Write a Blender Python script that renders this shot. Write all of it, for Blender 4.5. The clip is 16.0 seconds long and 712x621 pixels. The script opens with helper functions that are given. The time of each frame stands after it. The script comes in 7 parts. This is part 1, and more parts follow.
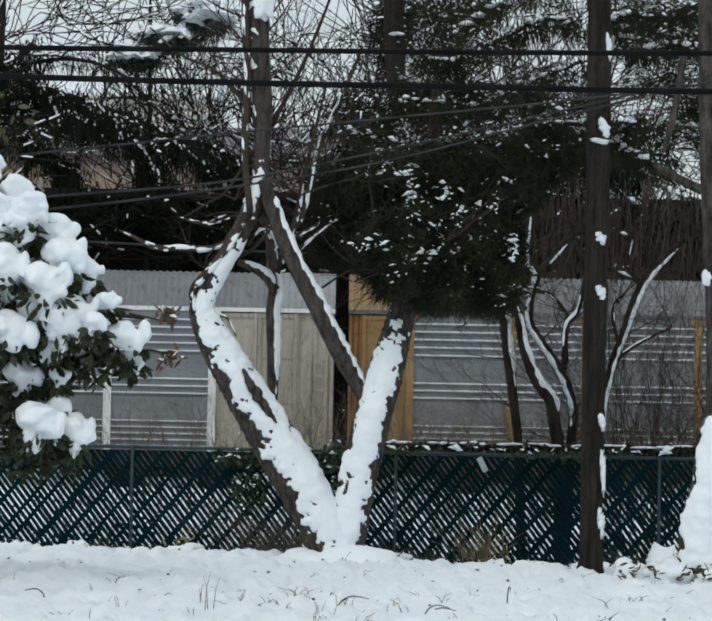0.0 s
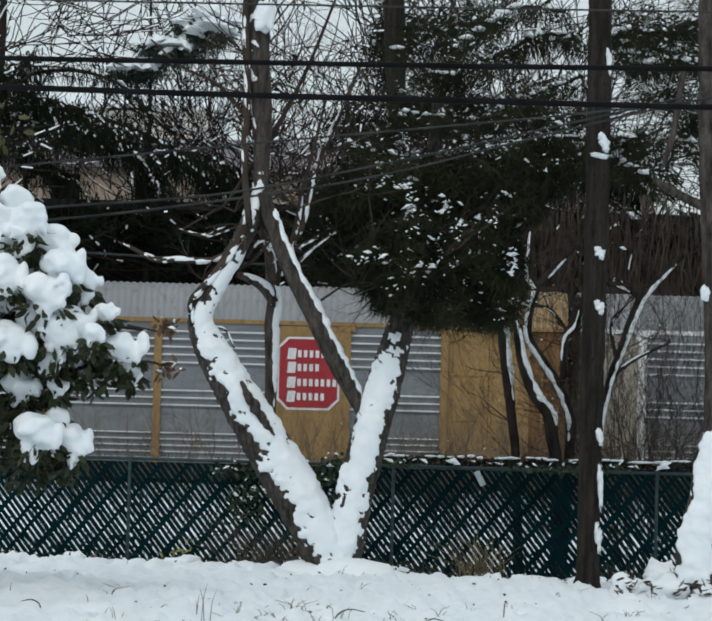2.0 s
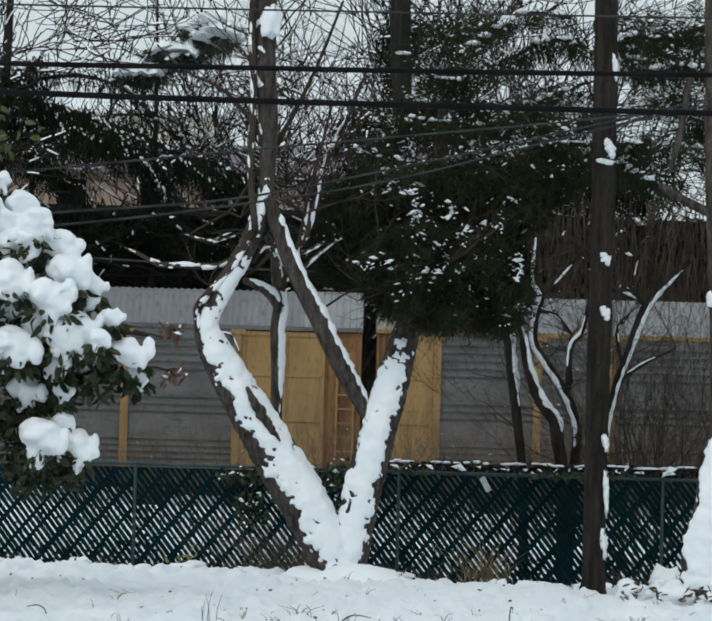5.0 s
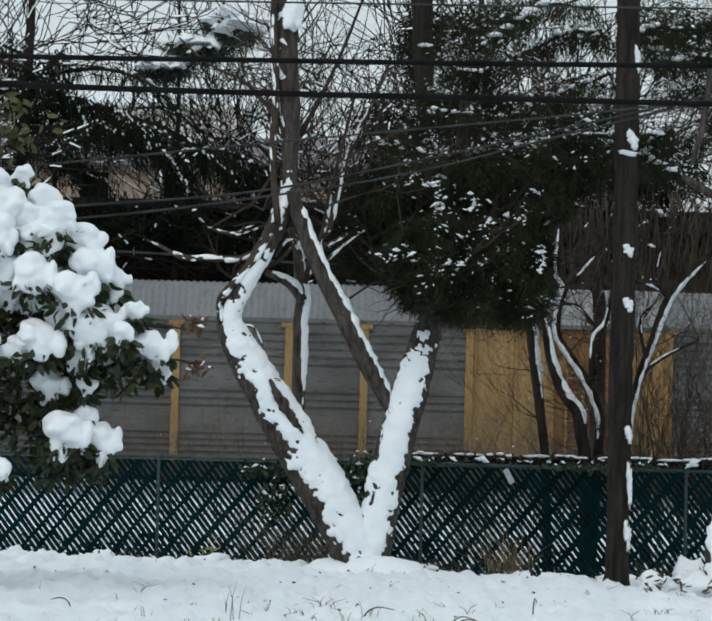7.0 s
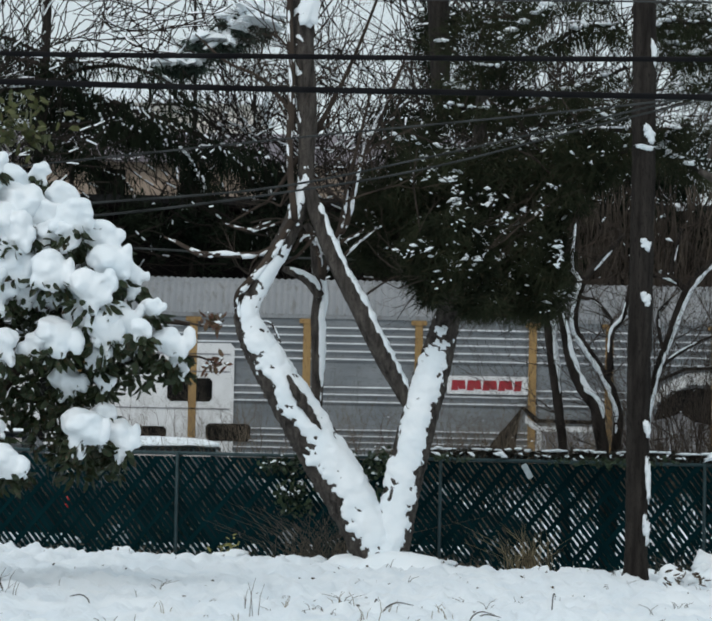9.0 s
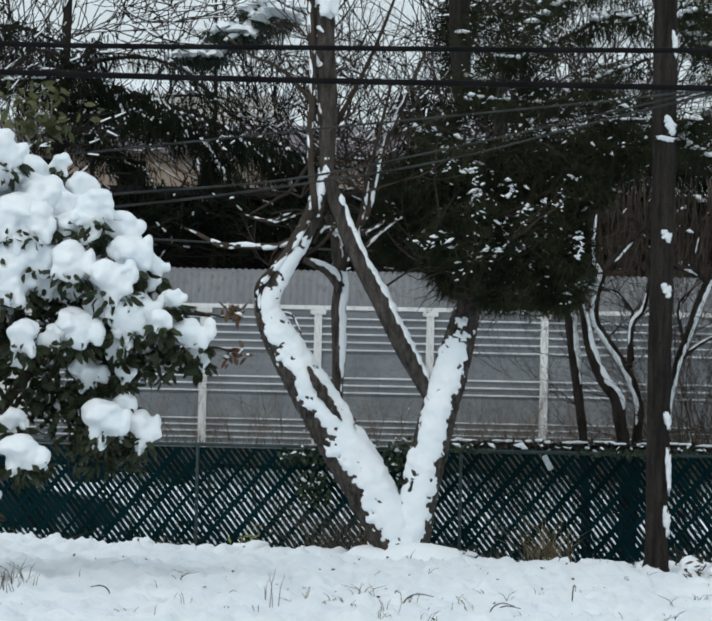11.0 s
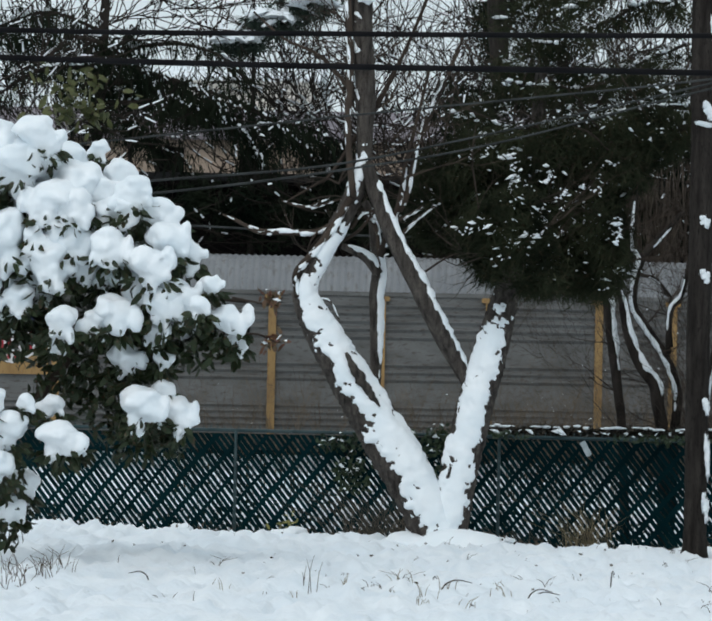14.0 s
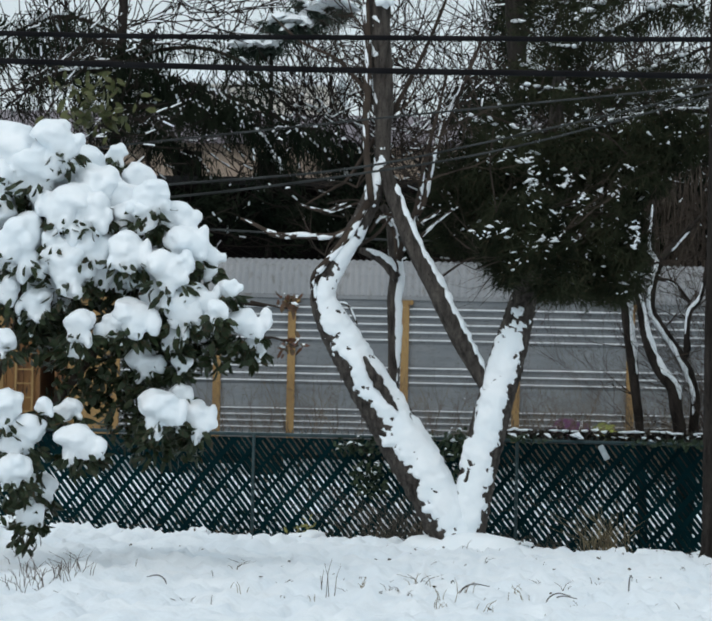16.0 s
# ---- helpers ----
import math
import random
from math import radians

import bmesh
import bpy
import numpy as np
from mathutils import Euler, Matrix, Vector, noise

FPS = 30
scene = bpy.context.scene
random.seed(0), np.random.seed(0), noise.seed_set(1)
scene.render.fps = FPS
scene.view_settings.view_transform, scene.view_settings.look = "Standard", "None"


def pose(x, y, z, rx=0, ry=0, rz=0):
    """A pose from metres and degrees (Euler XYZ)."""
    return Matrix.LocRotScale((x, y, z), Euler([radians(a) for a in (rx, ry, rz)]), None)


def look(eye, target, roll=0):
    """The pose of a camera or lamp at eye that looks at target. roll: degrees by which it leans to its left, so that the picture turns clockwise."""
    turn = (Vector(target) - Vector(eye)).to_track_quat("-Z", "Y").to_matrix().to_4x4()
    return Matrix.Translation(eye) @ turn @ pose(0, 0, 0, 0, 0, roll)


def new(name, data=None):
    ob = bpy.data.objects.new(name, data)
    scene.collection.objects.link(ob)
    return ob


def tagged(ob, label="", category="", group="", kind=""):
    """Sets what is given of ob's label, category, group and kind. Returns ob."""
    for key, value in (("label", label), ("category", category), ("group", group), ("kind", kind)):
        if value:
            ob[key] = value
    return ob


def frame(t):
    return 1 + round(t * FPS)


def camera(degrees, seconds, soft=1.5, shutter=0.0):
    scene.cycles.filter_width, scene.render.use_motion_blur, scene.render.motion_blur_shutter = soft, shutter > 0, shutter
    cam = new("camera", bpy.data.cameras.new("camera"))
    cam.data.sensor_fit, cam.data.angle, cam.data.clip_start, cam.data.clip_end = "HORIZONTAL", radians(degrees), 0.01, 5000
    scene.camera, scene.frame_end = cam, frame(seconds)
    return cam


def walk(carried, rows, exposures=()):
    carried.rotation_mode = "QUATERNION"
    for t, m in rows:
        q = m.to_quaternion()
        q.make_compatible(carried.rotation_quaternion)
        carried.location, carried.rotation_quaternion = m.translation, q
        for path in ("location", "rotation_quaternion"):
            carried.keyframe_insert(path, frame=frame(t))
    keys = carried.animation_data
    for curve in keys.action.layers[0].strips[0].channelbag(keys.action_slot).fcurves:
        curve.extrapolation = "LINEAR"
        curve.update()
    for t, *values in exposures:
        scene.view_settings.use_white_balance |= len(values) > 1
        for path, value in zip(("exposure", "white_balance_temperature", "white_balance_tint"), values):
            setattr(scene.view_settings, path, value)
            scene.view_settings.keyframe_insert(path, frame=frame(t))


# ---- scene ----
# a camera that stands still on a lawn and pans slowly with a long lens
EYE = (0.0, 0.0, 1.5)
cam = camera(14.0, 16.0, soft=2.2)
ROWS = [  # seconds, yaw, pitch, roll
    (0.0, 0.000, 1.942, 1.100),
    (0.5, -0.182, 1.998, 1.254),
    (1.0, -0.215, 2.040, 1.377),
    (1.5, -0.116, 2.102, 1.493),
    (2.0, -0.023, 2.199, 1.494),
    (2.5, 0.037, 2.288, 1.477),
    (3.0, 0.029, 2.318, 1.507),
    (5.5, 0.130, 2.301, 1.596),
    (6.0, 0.296, 2.264, 1.543),
    (6.5, 0.451, 2.196, 1.545),
    (7.0, 0.542, 2.145, 1.433),
    (7.5, 0.611, 2.131, 1.315),
    (8.0, 0.657, 2.138, 1.273),
    (8.5, 0.749, 2.110, 1.208),
    (9.0, 0.886, 2.052, 1.146),
    (11.5, 1.355, 1.861, 1.208),
    (12.0, 1.433, 1.872, 1.179),
    (12.5, 1.564, 1.813, 1.158),
    (13.0, 1.713, 1.709, 1.153),
    (13.5, 1.889, 1.612, 1.155),
    (14.0, 2.033, 1.583, 1.176),
    (14.5, 2.184, 1.632, 1.203),
    (15.0, 2.313, 1.692, 1.184),
    (15.5, 2.399, 1.702, 1.168),
    (16.0, 2.387, 1.650, 1.193),
]
EXPOSURES = ((0.0, 0.0, 6500, 10), (3.0, -0.03, 6500, 10), (7.0, -0.02, 6480, 10), (9.0, 0.0, 6450, 10), (12.0, 0.03, 6400, 10), (16.0, 0.05, 6380, 10))  # seconds, stops, kelvin, tint
walk(cam, [(t, pose(*EYE, 90 + pitch, 0, yaw) @ pose(0, 0, 0, 0, 0, roll)) for t, yaw, pitch, roll in ROWS], EXPOSURES)

# ---- light: an overcast winter day ----
SUN_HEIGHT, SUN_TURN = 48, 200
world = bpy.data.worlds.new("world")
scene.world = world
world.use_nodes = True
wn, wl = world.node_tree.nodes, world.node_tree.links
wn.clear()
sky = wn.new("ShaderNodeTexSky")
sky.sky_type, sky.sun_disc = "NISHITA", False
sky.sun_elevation, sky.sun_rotation = radians(SUN_HEIGHT), radians(SUN_TURN)
sky.air_density, sky.dust_density = 1.0, 3.0
cloud = wn.new("ShaderNodeMix")
cloud.data_type = "RGBA"
cloud.inputs[0].default_value = 0.8
cloud.inputs[7].default_value = (7.2, 8.05, 8.28, 1)
wl.new(sky.outputs[0], cloud.inputs[6])
back = wn.new("ShaderNodeBackground")
back.inputs[1].default_value = 0.1
wl.new(cloud.outputs[2], back.inputs[0])
wout = wn.new("ShaderNodeOutputWorld")
wl.new(back.outputs[0], wout.inputs[0])
sun_data = bpy.data.lights.new("sun", "SUN")
sun_data.energy, sun_data.angle, sun_data.color = 0.7, radians(30), (1.0, 0.98, 0.95)
sun = new("sun", sun_data)
SUN_WAY = Vector((math.sin(radians(SUN_TURN)) * math.cos(radians(SUN_HEIGHT)), math.cos(radians(SUN_TURN)) * math.cos(radians(SUN_HEIGHT)), math.sin(radians(SUN_HEIGHT))))
sun.matrix_world = look(SUN_WAY * 80, (0, 0, 0))


# ---- materials ----
def material(name, colour, rough=0.8, metal=0.0, second=None, scale=4.0, amount=0.5, bump=0.0, bump_scale=40.0, third=None,
             stretch=(1, 1, 1), object_random=0.0, spec=0.3, glow=0.0, detail=6.0):
    m = bpy.data.materials.new(name)
    m.use_nodes = True
    n, l = m.node_tree.nodes, m.node_tree.links
    b = n["Principled BSDF"]
    b.inputs["Roughness"].default_value, b.inputs["Metallic"].default_value = rough, metal
    b.inputs["Specular IOR Level"].default_value = spec
    b.inputs["Base Color"].default_value = (*colour, 1)
    co = n.new("ShaderNodeTexCoord")
    mp = n.new("ShaderNodeMapping")
    mp.inputs["Scale"].default_value = stretch
    l.new(co.outputs["Object"], mp.inputs[0])
    out = None
    if second:
        tex = n.new("ShaderNodeTexNoise")
        tex.inputs["Scale"].default_value, tex.inputs["Detail"].default_value = scale, detail
        l.new(mp.outputs[0], tex.inputs["Vector"])
        ramp = n.new("ShaderNodeValToRGB")
        e = ramp.color_ramp.elements
        e[0].position, e[0].color = max(0.0, 0.5 - 0.5 * amount * 0.6), (*colour, 1)
        e[1].position, e[1].color = min(1.0, 0.5 + 0.5 * amount * 0.6), (*second, 1)
        l.new(tex.outputs[0], ramp.inputs[0])
        out = ramp.outputs[0]
        if third:
            fine = n.new("ShaderNodeTexNoise")
            fine.inputs["Scale"].default_value, fine.inputs["Detail"].default_value = scale * 7.3, 4
            l.new(mp.outputs[0], fine.inputs["Vector"])
            r2 = n.new("ShaderNodeValToRGB")
            r2.color_ramp.elements[0].position, r2.color_ramp.elements[1].position = 0.55, 0.72
            l.new(fine.outputs[0], r2.inputs[0])
            mix = n.new("ShaderNodeMix")
            mix.data_type = "RGBA"
            mix.inputs[7].default_value = (*third, 1)
            l.new(r2.outputs[0], mix.inputs[0])
            l.new(out, mix.inputs[6])
            out = mix.outputs[2]
    if object_random:
        if out is None:
            rgb = n.new("ShaderNodeRGB")
            rgb.outputs[0].default_value = (*colour, 1)
            out = rgb.outputs[0]
        info = n.new("ShaderNodeObjectInfo")
        rng = n.new("ShaderNodeMapRange")
        rng.inputs["To Min"].default_value, rng.inputs["To Max"].default_value = 1 - object_random, 1 + object_random
        l.new(info.outputs["Random"], rng.inputs["Value"])
        hsv = n.new("ShaderNodeHueSaturation")
        l.new(rng.outputs[0], hsv.inputs["Value"])
        l.new(out, hsv.inputs["Color"])
        out = hsv.outputs[0]
    if out is not None:
        l.new(out, b.inputs["Base Color"])
    if bump:
        bt = n.new("ShaderNodeTexNoise")
        bt.inputs["Scale"].default_value, bt.inputs["Detail"].default_value = bump_scale, 5
        l.new(mp.outputs[0], bt.inputs["Vector"])
        bp = n.new("ShaderNodeBump")
        bp.inputs["Strength"].default_value, bp.inputs["Distance"].default_value = bump, 0.02
        l.new(bt.outputs[0], bp.inputs["Height"])
        l.new(bp.outputs[0], b.inputs["Normal"])
    if glow:
        b.inputs["Emission Color"].default_value, b.inputs["Emission Strength"].default_value = (*colour, 1), glow
    return m


SNOW = material("snow", (0.77, 0.83, 0.87), 0.6, second=(0.84, 0.875, 0.9), scale=3.0, bump=0.35, bump_scale=9, spec=0.2)
LAWN = material("lawn_snow", (0.75, 0.81, 0.86), 0.7, second=(0.83, 0.87, 0.90), scale=1.4, bump=1.0, bump_scale=11, spec=0.15)
ROAD = material("slushy_road", (0.72, 0.75, 0.78), 0.5, second=(0.55, 0.57, 0.59), scale=0.7, amount=0.7, stretch=(0.12, 1.6, 1), bump=0.3)
BARK = material("grey_bark", (0.018, 0.016, 0.015), 0.95, second=(0.10, 0.088, 0.078), scale=20, stretch=(1, 1, 0.22), amount=0.7, third=(0.009, 0.008, 0.0075), bump=0.9, bump_scale=45, spec=0.1)
BARK_RED = material("brown_bark", (0.010, 0.0088, 0.0082), 0.95, second=(0.042, 0.037, 0.033), scale=16, stretch=(1, 1, 0.12), third=(0.005, 0.0045, 0.0045), bump=1.0, bump_scale=50, spec=0.05, amount=0.8)
TWIG = material("twig_bark", (0.025, 0.02, 0.017), 0.95, second=(0.065, 0.05, 0.04), scale=3, spec=0.1)
FAR_TWIG = material("thicket_bark", (0.010, 0.0088, 0.008), 0.95, second=(0.042, 0.035, 0.030), scale=0.5, spec=0.02)
GREY_NEEDLE = material("grey_green_needles", (0.028, 0.042, 0.034), 0.9, second=(0.07, 0.09, 0.075), scale=0.8, spec=0.02)
NEEDLE = material("pine_needles", (0.006, 0.009, 0.006), 0.9, second=(0.040, 0.047, 0.027), scale=2.2, amount=0.6, third=(0.055, 0.044, 0.028), spec=0.02)
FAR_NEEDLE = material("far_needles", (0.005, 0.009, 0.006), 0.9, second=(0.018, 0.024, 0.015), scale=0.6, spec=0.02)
LEAF = material("shrub_leaf", (0.009, 0.018, 0.007), 0.5, second=(0.03, 0.045, 0.018), scale=5, amount=0.8, third=(0.07, 0.035, 0.02), spec=0.25)
IVY = material("ivy_leaf", (0.012, 0.025, 0.012), 0.55, second=(0.035, 0.055, 0.025), scale=6)
SLAT = material("green_slat", (0.0013, 0.0115, 0.014), 0.8, second=(0.002, 0.0165, 0.0195), scale=3, object_random=0.25, spec=0.03)
POST = material("green_post", (0.022, 0.045, 0.05), 0.5, metal=0.1, second=(0.045, 0.07, 0.075), scale=5, spec=0.2)
WIRE = material("black_cable", (0.005, 0.005, 0.006), 0.8, second=(0.012, 0.012, 0.013), scale=3, spec=0.05)
THICKET = material("brown_twigs", (0.026, 0.0215, 0.018), 0.95, second=(0.10, 0.083, 0.066), scale=1.2, spec=0.02)
SAPLING_BARK = material("dark_sapling_bark", (0.012, 0.0105, 0.0095), 0.95, second=(0.04, 0.034, 0.03), scale=9, stretch=(1, 1, 0.3), spec=0.05)
GREY_WIRE = material("grey_cable", (0.016, 0.018, 0.018), 0.7, second=(0.045, 0.05, 0.05), scale=3, spec=0.2)
DARK_LEAF = material("dead_dark_leaf", (0.008, 0.0085, 0.006), 0.8, second=(0.03, 0.026, 0.018), scale=7)
STRAW = material("dry_grass", (0.13, 0.10, 0.06), 0.9, second=(0.26, 0.21, 0.12), scale=7)
STEM = material("dry_stem", (0.05, 0.04, 0.03), 0.9, second=(0.11, 0.085, 0.06), scale=7)
OLIVE_LEAF = material("olive_leaf", (0.035, 0.045, 0.012), 0.6, second=(0.10, 0.11, 0.04), scale=6, third=(0.07, 0.04, 0.02))
YELLOW_LEAF = material("yellowing_leaf", (0.17, 0.17, 0.05), 0.6, second=(0.30, 0.27, 0.09), scale=6)
BRUSH = material("dry_brush", (0.05, 0.039, 0.029), 0.95, second=(0.14, 0.11, 0.08), scale=2, spec=0.1)


# ---- mesh helpers ----
def thing(name, at, label, category, group="", kind=""):
    ob = new(name)
    ob.empty_display_size = 0.2
    ob.location = at
    return tagged(ob, label, category, group, kind)


def mesh_of(name, verts, faces, mat, smooth=False):
    me = bpy.data.meshes.new(name)
    me.from_pydata([tuple(v) for v in verts], [], [tuple(f) for f in faces])
    me.materials.append(mat)
    if smooth:
        me.polygons.foreach_set("use_smooth", [True] * len(me.polygons))
    me.update()
    return me


def part(name, geo, mat, parent=None, label="", at=(0, 0, 0), smooth=False, kind=""):
    """Links one mesh under a thing; geo is (verts, faces), given in the space whose origin is at."""
    v = np.asarray(geo[0], float) - np.asarray(at, float)
    ob = new(name, mesh_of(name, v, geo[1], mat, smooth))
    ob.parent = parent
    return tagged(ob, label, kind=kind)


def join(pieces):
    vs, fs, n = [], [], 0
    for v, f in pieces:
        v = np.asarray(v, float)
        vs.append(v)
        fs += [[i + n for i in face] for face in f]
        n += len(v)
    return (np.concatenate(vs) if vs else np.zeros((0, 3)), fs)


def block(x0, x1, y0, y1, z0, z1, bevel=0.0):
    """A box with chamfered edges along its long sides."""
    b = min(bevel, (x1 - x0) / 3, (z1 - z0) / 3)
    if b <= 0:
        v = [(x, y, z) for x in (x0, x1) for y in (y0, y1) for z in (z0, z1)]
        return v, [(0, 1, 3, 2), (4, 6, 7, 5), (0, 4, 5, 1), (2, 3, 7, 6), (0, 2, 6, 4), (1, 5, 7, 3)]
    ring = [(x0 + b, z0), (x1 - b, z0), (x1, z0 + b), (x1, z1 - b), (x1 - b, z1), (x0 + b, z1), (x0, z1 - b), (x0, z0 + b)]
    v = [(x, y0, z) for x, z in ring] + [(x, y1, z) for x, z in ring]
    f = [tuple(range(8)), tuple(range(15, 7, -1))] + [(i, i + 8, (i + 1) % 8 + 8, (i + 1) % 8) for i in range(8)]
    return v, f


def spline(pts, per):
    """Catmull-Rom through rows of x, y, z, radius."""
    p = np.asarray(pts, float)
    p = np.vstack([2 * p[0] - p[1], p, 2 * p[-1] - p[-2]])
    out = []
    for i in range(1, len(p) - 2):
        for s in range(per):
            t = s / per
            a, b, c, d = p[i - 1:i + 3]
            out.append(0.5 * (2 * b + (c - a) * t + (2 * a - 5 * b + 4 * c - d) * t * t + (3 * b - a - 3 * c + d) * t ** 3))
    out.append(p[-2])
    out = np.array(out)
    out[:, 3] = np.maximum(out[:, 3], 0.001)
    return out


def tube(pts, sides=8, per=4, rough=0.0, freq=6.0, shift=(0, 0, 0), squash=1.0, grow=1.0):
    """A tapered limb through pts (x, y, z, radius) with an uneven skin."""
    p = spline(pts, per) if per > 1 else np.asarray(pts, float)
    c, r = p[:, :3] + np.asarray(shift, float), p[:, 3] * grow
    tan = np.gradient(c, axis=0)
    tan /= np.linalg.norm(tan, axis=1)[:, None] + 1e-9
    up = np.where(np.abs(tan[:, 1:2]) > 0.9, np.array([[1.0, 0, 0]]), np.array([[0, 1.0, 0]]))
    s = np.cross(tan, up)
    s /= np.linalg.norm(s, axis=1)[:, None] + 1e-9
    w = np.cross(s, tan)
    ang = np.linspace(0, 2 * np.pi, sides, endpoint=False)
    ca, sa = np.cos(ang), np.sin(ang)
    v = c[:, None, :] + r[:, None, None] * (s[:, None, :] * ca[None, :, None] + squash * w[:, None, :] * sa[None, :, None])
    if rough:
        flat = v.reshape(-1, 3)
        cc = np.repeat(c, sides, axis=0)
        rr = np.repeat(r, sides)
        k = np.array([noise.noise(Vector(q) * freq) + 0.5 * noise.noise(Vector(q) * freq * 2.7) for q in flat])
        d = flat - cc
        v = (cc + d * (1 + rough * k[:, None])).reshape(v.shape)
    n = len(c)
    verts = list(v.reshape(-1, 3)) + [c[0], c[-1]]
    faces = [(i * sides + j, i * sides + (j + 1) % sides, (i + 1) * sides + (j + 1) % sides, (i + 1) * sides + j) for i in range(n - 1) for j in range(sides)]
    a, b = n * sides, n * sides + 1
    faces += [(a, (j + 1) % sides, j) for j in range(sides)]
    faces += [(b, (n - 1) * sides + j, (n - 1) * sides + (j + 1) % sides) for j in range(sides)]
    return np.array(verts), faces


def snow_cap(pts, side, wide=0.0, front=0.6, ragged=0.5, freq=7.0, per=8, sides=26, rough=0.12, bark_freq=8.0, thick=0.16):
    """Snow plastered on one face of a limb, with a ragged edge: side is how far it lies to the right (+) or left (-), front how far towards
    the viewer's side, wide how far it reaches round the limb (-1 a thin line, +1 nearly all round)."""
    p = spline(pts, per)
    c, r = p[:, :3], p[:, 3]
    tan = np.gradient(c, axis=0)
    tan /= np.linalg.norm(tan, axis=1)[:, None] + 1e-9
    flip = np.where(tan[:, 2:3] < 0, -1.0, 1.0)
    s = np.cross(np.array([[0, 1.0, 0]]), tan) * flip
    s /= np.linalg.norm(s, axis=1)[:, None] + 1e-9
    w = np.cross(s, tan)
    w *= np.where(w[:, 1:2] > 0, -1.0, 1.0)
    ang = np.linspace(0, 2 * np.pi, sides, endpoint=False)
    n = s[:, None, :] * np.cos(ang)[None, :, None] + w[:, None, :] * np.sin(ang)[None, :, None]
    aim = s * side + w * front
    aim /= np.linalg.norm(aim, axis=1)[:, None] + 1e-9
    face = (n * aim[:, None, :]).sum(axis=2)
    v = c[:, None, :] + n * r[:, None, None]
    flat = v.reshape(-1, 3)
    k = np.array([noise.noise(Vector(q) * bark_freq) + 0.5 * noise.noise(Vector(q) * bark_freq * 2.7) for q in flat]).reshape(face.shape)
    edge = np.array([noise.noise(Vector(q) * freq + Vector((5, 1, 3))) + 0.7 * noise.noise(Vector(q) * freq * 3.1 + Vector((2, 9, 4))) for q in flat]).reshape(face.shape)
    ends0 = np.clip(np.minimum(np.arange(len(c)), np.arange(len(c))[::-1]) / 12.0, 0, 1)[:, None]
    m = np.clip((face + wide - 0.35 * (1 - ends0) + ragged * edge) * 2.5, 0, 1)
    m = m * m * (3 - 2 * m)
    ends = np.clip(np.minimum(np.arange(len(c)), np.arange(len(c))[::-1]) / 7.0, 0, 1)[:, None]
    lift = (1 + rough * k) * (0.88 + (0.12 + thick + 0.05 * edge) * m * ends)
    v = c[:, None, :] + n * (r[:, None] * lift)[:, :, None]
    q = len(c)
    return v.reshape(-1, 3), [(i * sides + j, i * sides + (j + 1) % sides, (i + 1) * sides + (j + 1) % sides, (i + 1) * sides + j) for i in range(q - 1) for j in range(sides)]


ICO = {}


def lump(centre, size, uneven=0.25, freq=2.0, level=3, seed=0.0):
    """A rounded, uneven heap."""
    if level not in ICO:
        bm = bmesh.new()
        bmesh.ops.create_icosphere(bm, subdivisions=level, radius=1)
        ICO[level] = (np.array([v.co[:] for v in bm.verts]), [[v.index for v in f.verts] for f in bm.faces])
        bm.free()
    v, f = ICO[level]
    off = Vector((seed * 3.1, seed * 1.7, seed * 0.9))
    k = np.array([noise.noise(Vector(q) * freq + off) + 0.4 * noise.noise(Vector(q) * freq * 2.3 + off) for q in v])
    return v * (1 + uneven * k[:, None]) * np.asarray(size, float) + np.asarray(centre, float), f


def leaves(places, ways, length, width, rng):
    """Many small oval leaves."""
    n = len(places)
    d = ways / (np.linalg.norm(ways, axis=1)[:, None] + 1e-9)
    a = np.cross(d, rng.normal(size=(n, 3)))
    a /= np.linalg.norm(a, axis=1)[:, None] + 1e-9
    b = np.cross(d, a)
    L = length * rng.uniform(0.7, 1.25, n)[:, None]
    W = width * rng.uniform(0.75, 1.2, n)[:, None]
    base, tip = places, places + d * L - b * L * 0.16
    m1, m2 = places + d * L * 0.32 + b * L * 0.04, places + d * L * 0.72 - b * L * 0.03
    v = np.stack([base, m1 + a * W * 0.46, m2 + a * W * 0.42, tip, m2 - a * W * 0.42, m1 - a * W * 0.46], axis=1).reshape(-1, 3)
    f = []
    for i in range(n):
        o = 6 * i
        f += [(o, o + 1, o + 5), (o + 1, o + 2, o + 4, o + 5), (o + 2, o + 3, o + 4)]
    return v, f


def needles(places, ways, length, width, spread, each, rng):
    """Sprays of needles: each place gets a fan of thin blades about its way."""
    n = len(places)
    P2, W2 = np.repeat(places, each, axis=0), np.repeat(ways, each, axis=0)
    d = W2 + rng.normal(scale=spread, size=(n * each, 3))
    d /= np.linalg.norm(d, axis=1)[:, None] + 1e-9
    start = P2 + rng.normal(scale=length * 0.25, size=P2.shape)
    a = np.cross(d, rng.normal(size=d.shape))
    a /= np.linalg.norm(a, axis=1)[:, None] + 1e-9
    L = length * rng.uniform(0.6, 1.3, n * each)[:, None]
    v = np.stack([start - a * width * 0.5, start + a * width * 0.5, start + d * L], axis=1).reshape(-1, 3)
    return v, [(3 * i, 3 * i + 1, 3 * i + 2) for i in range(n * each)]


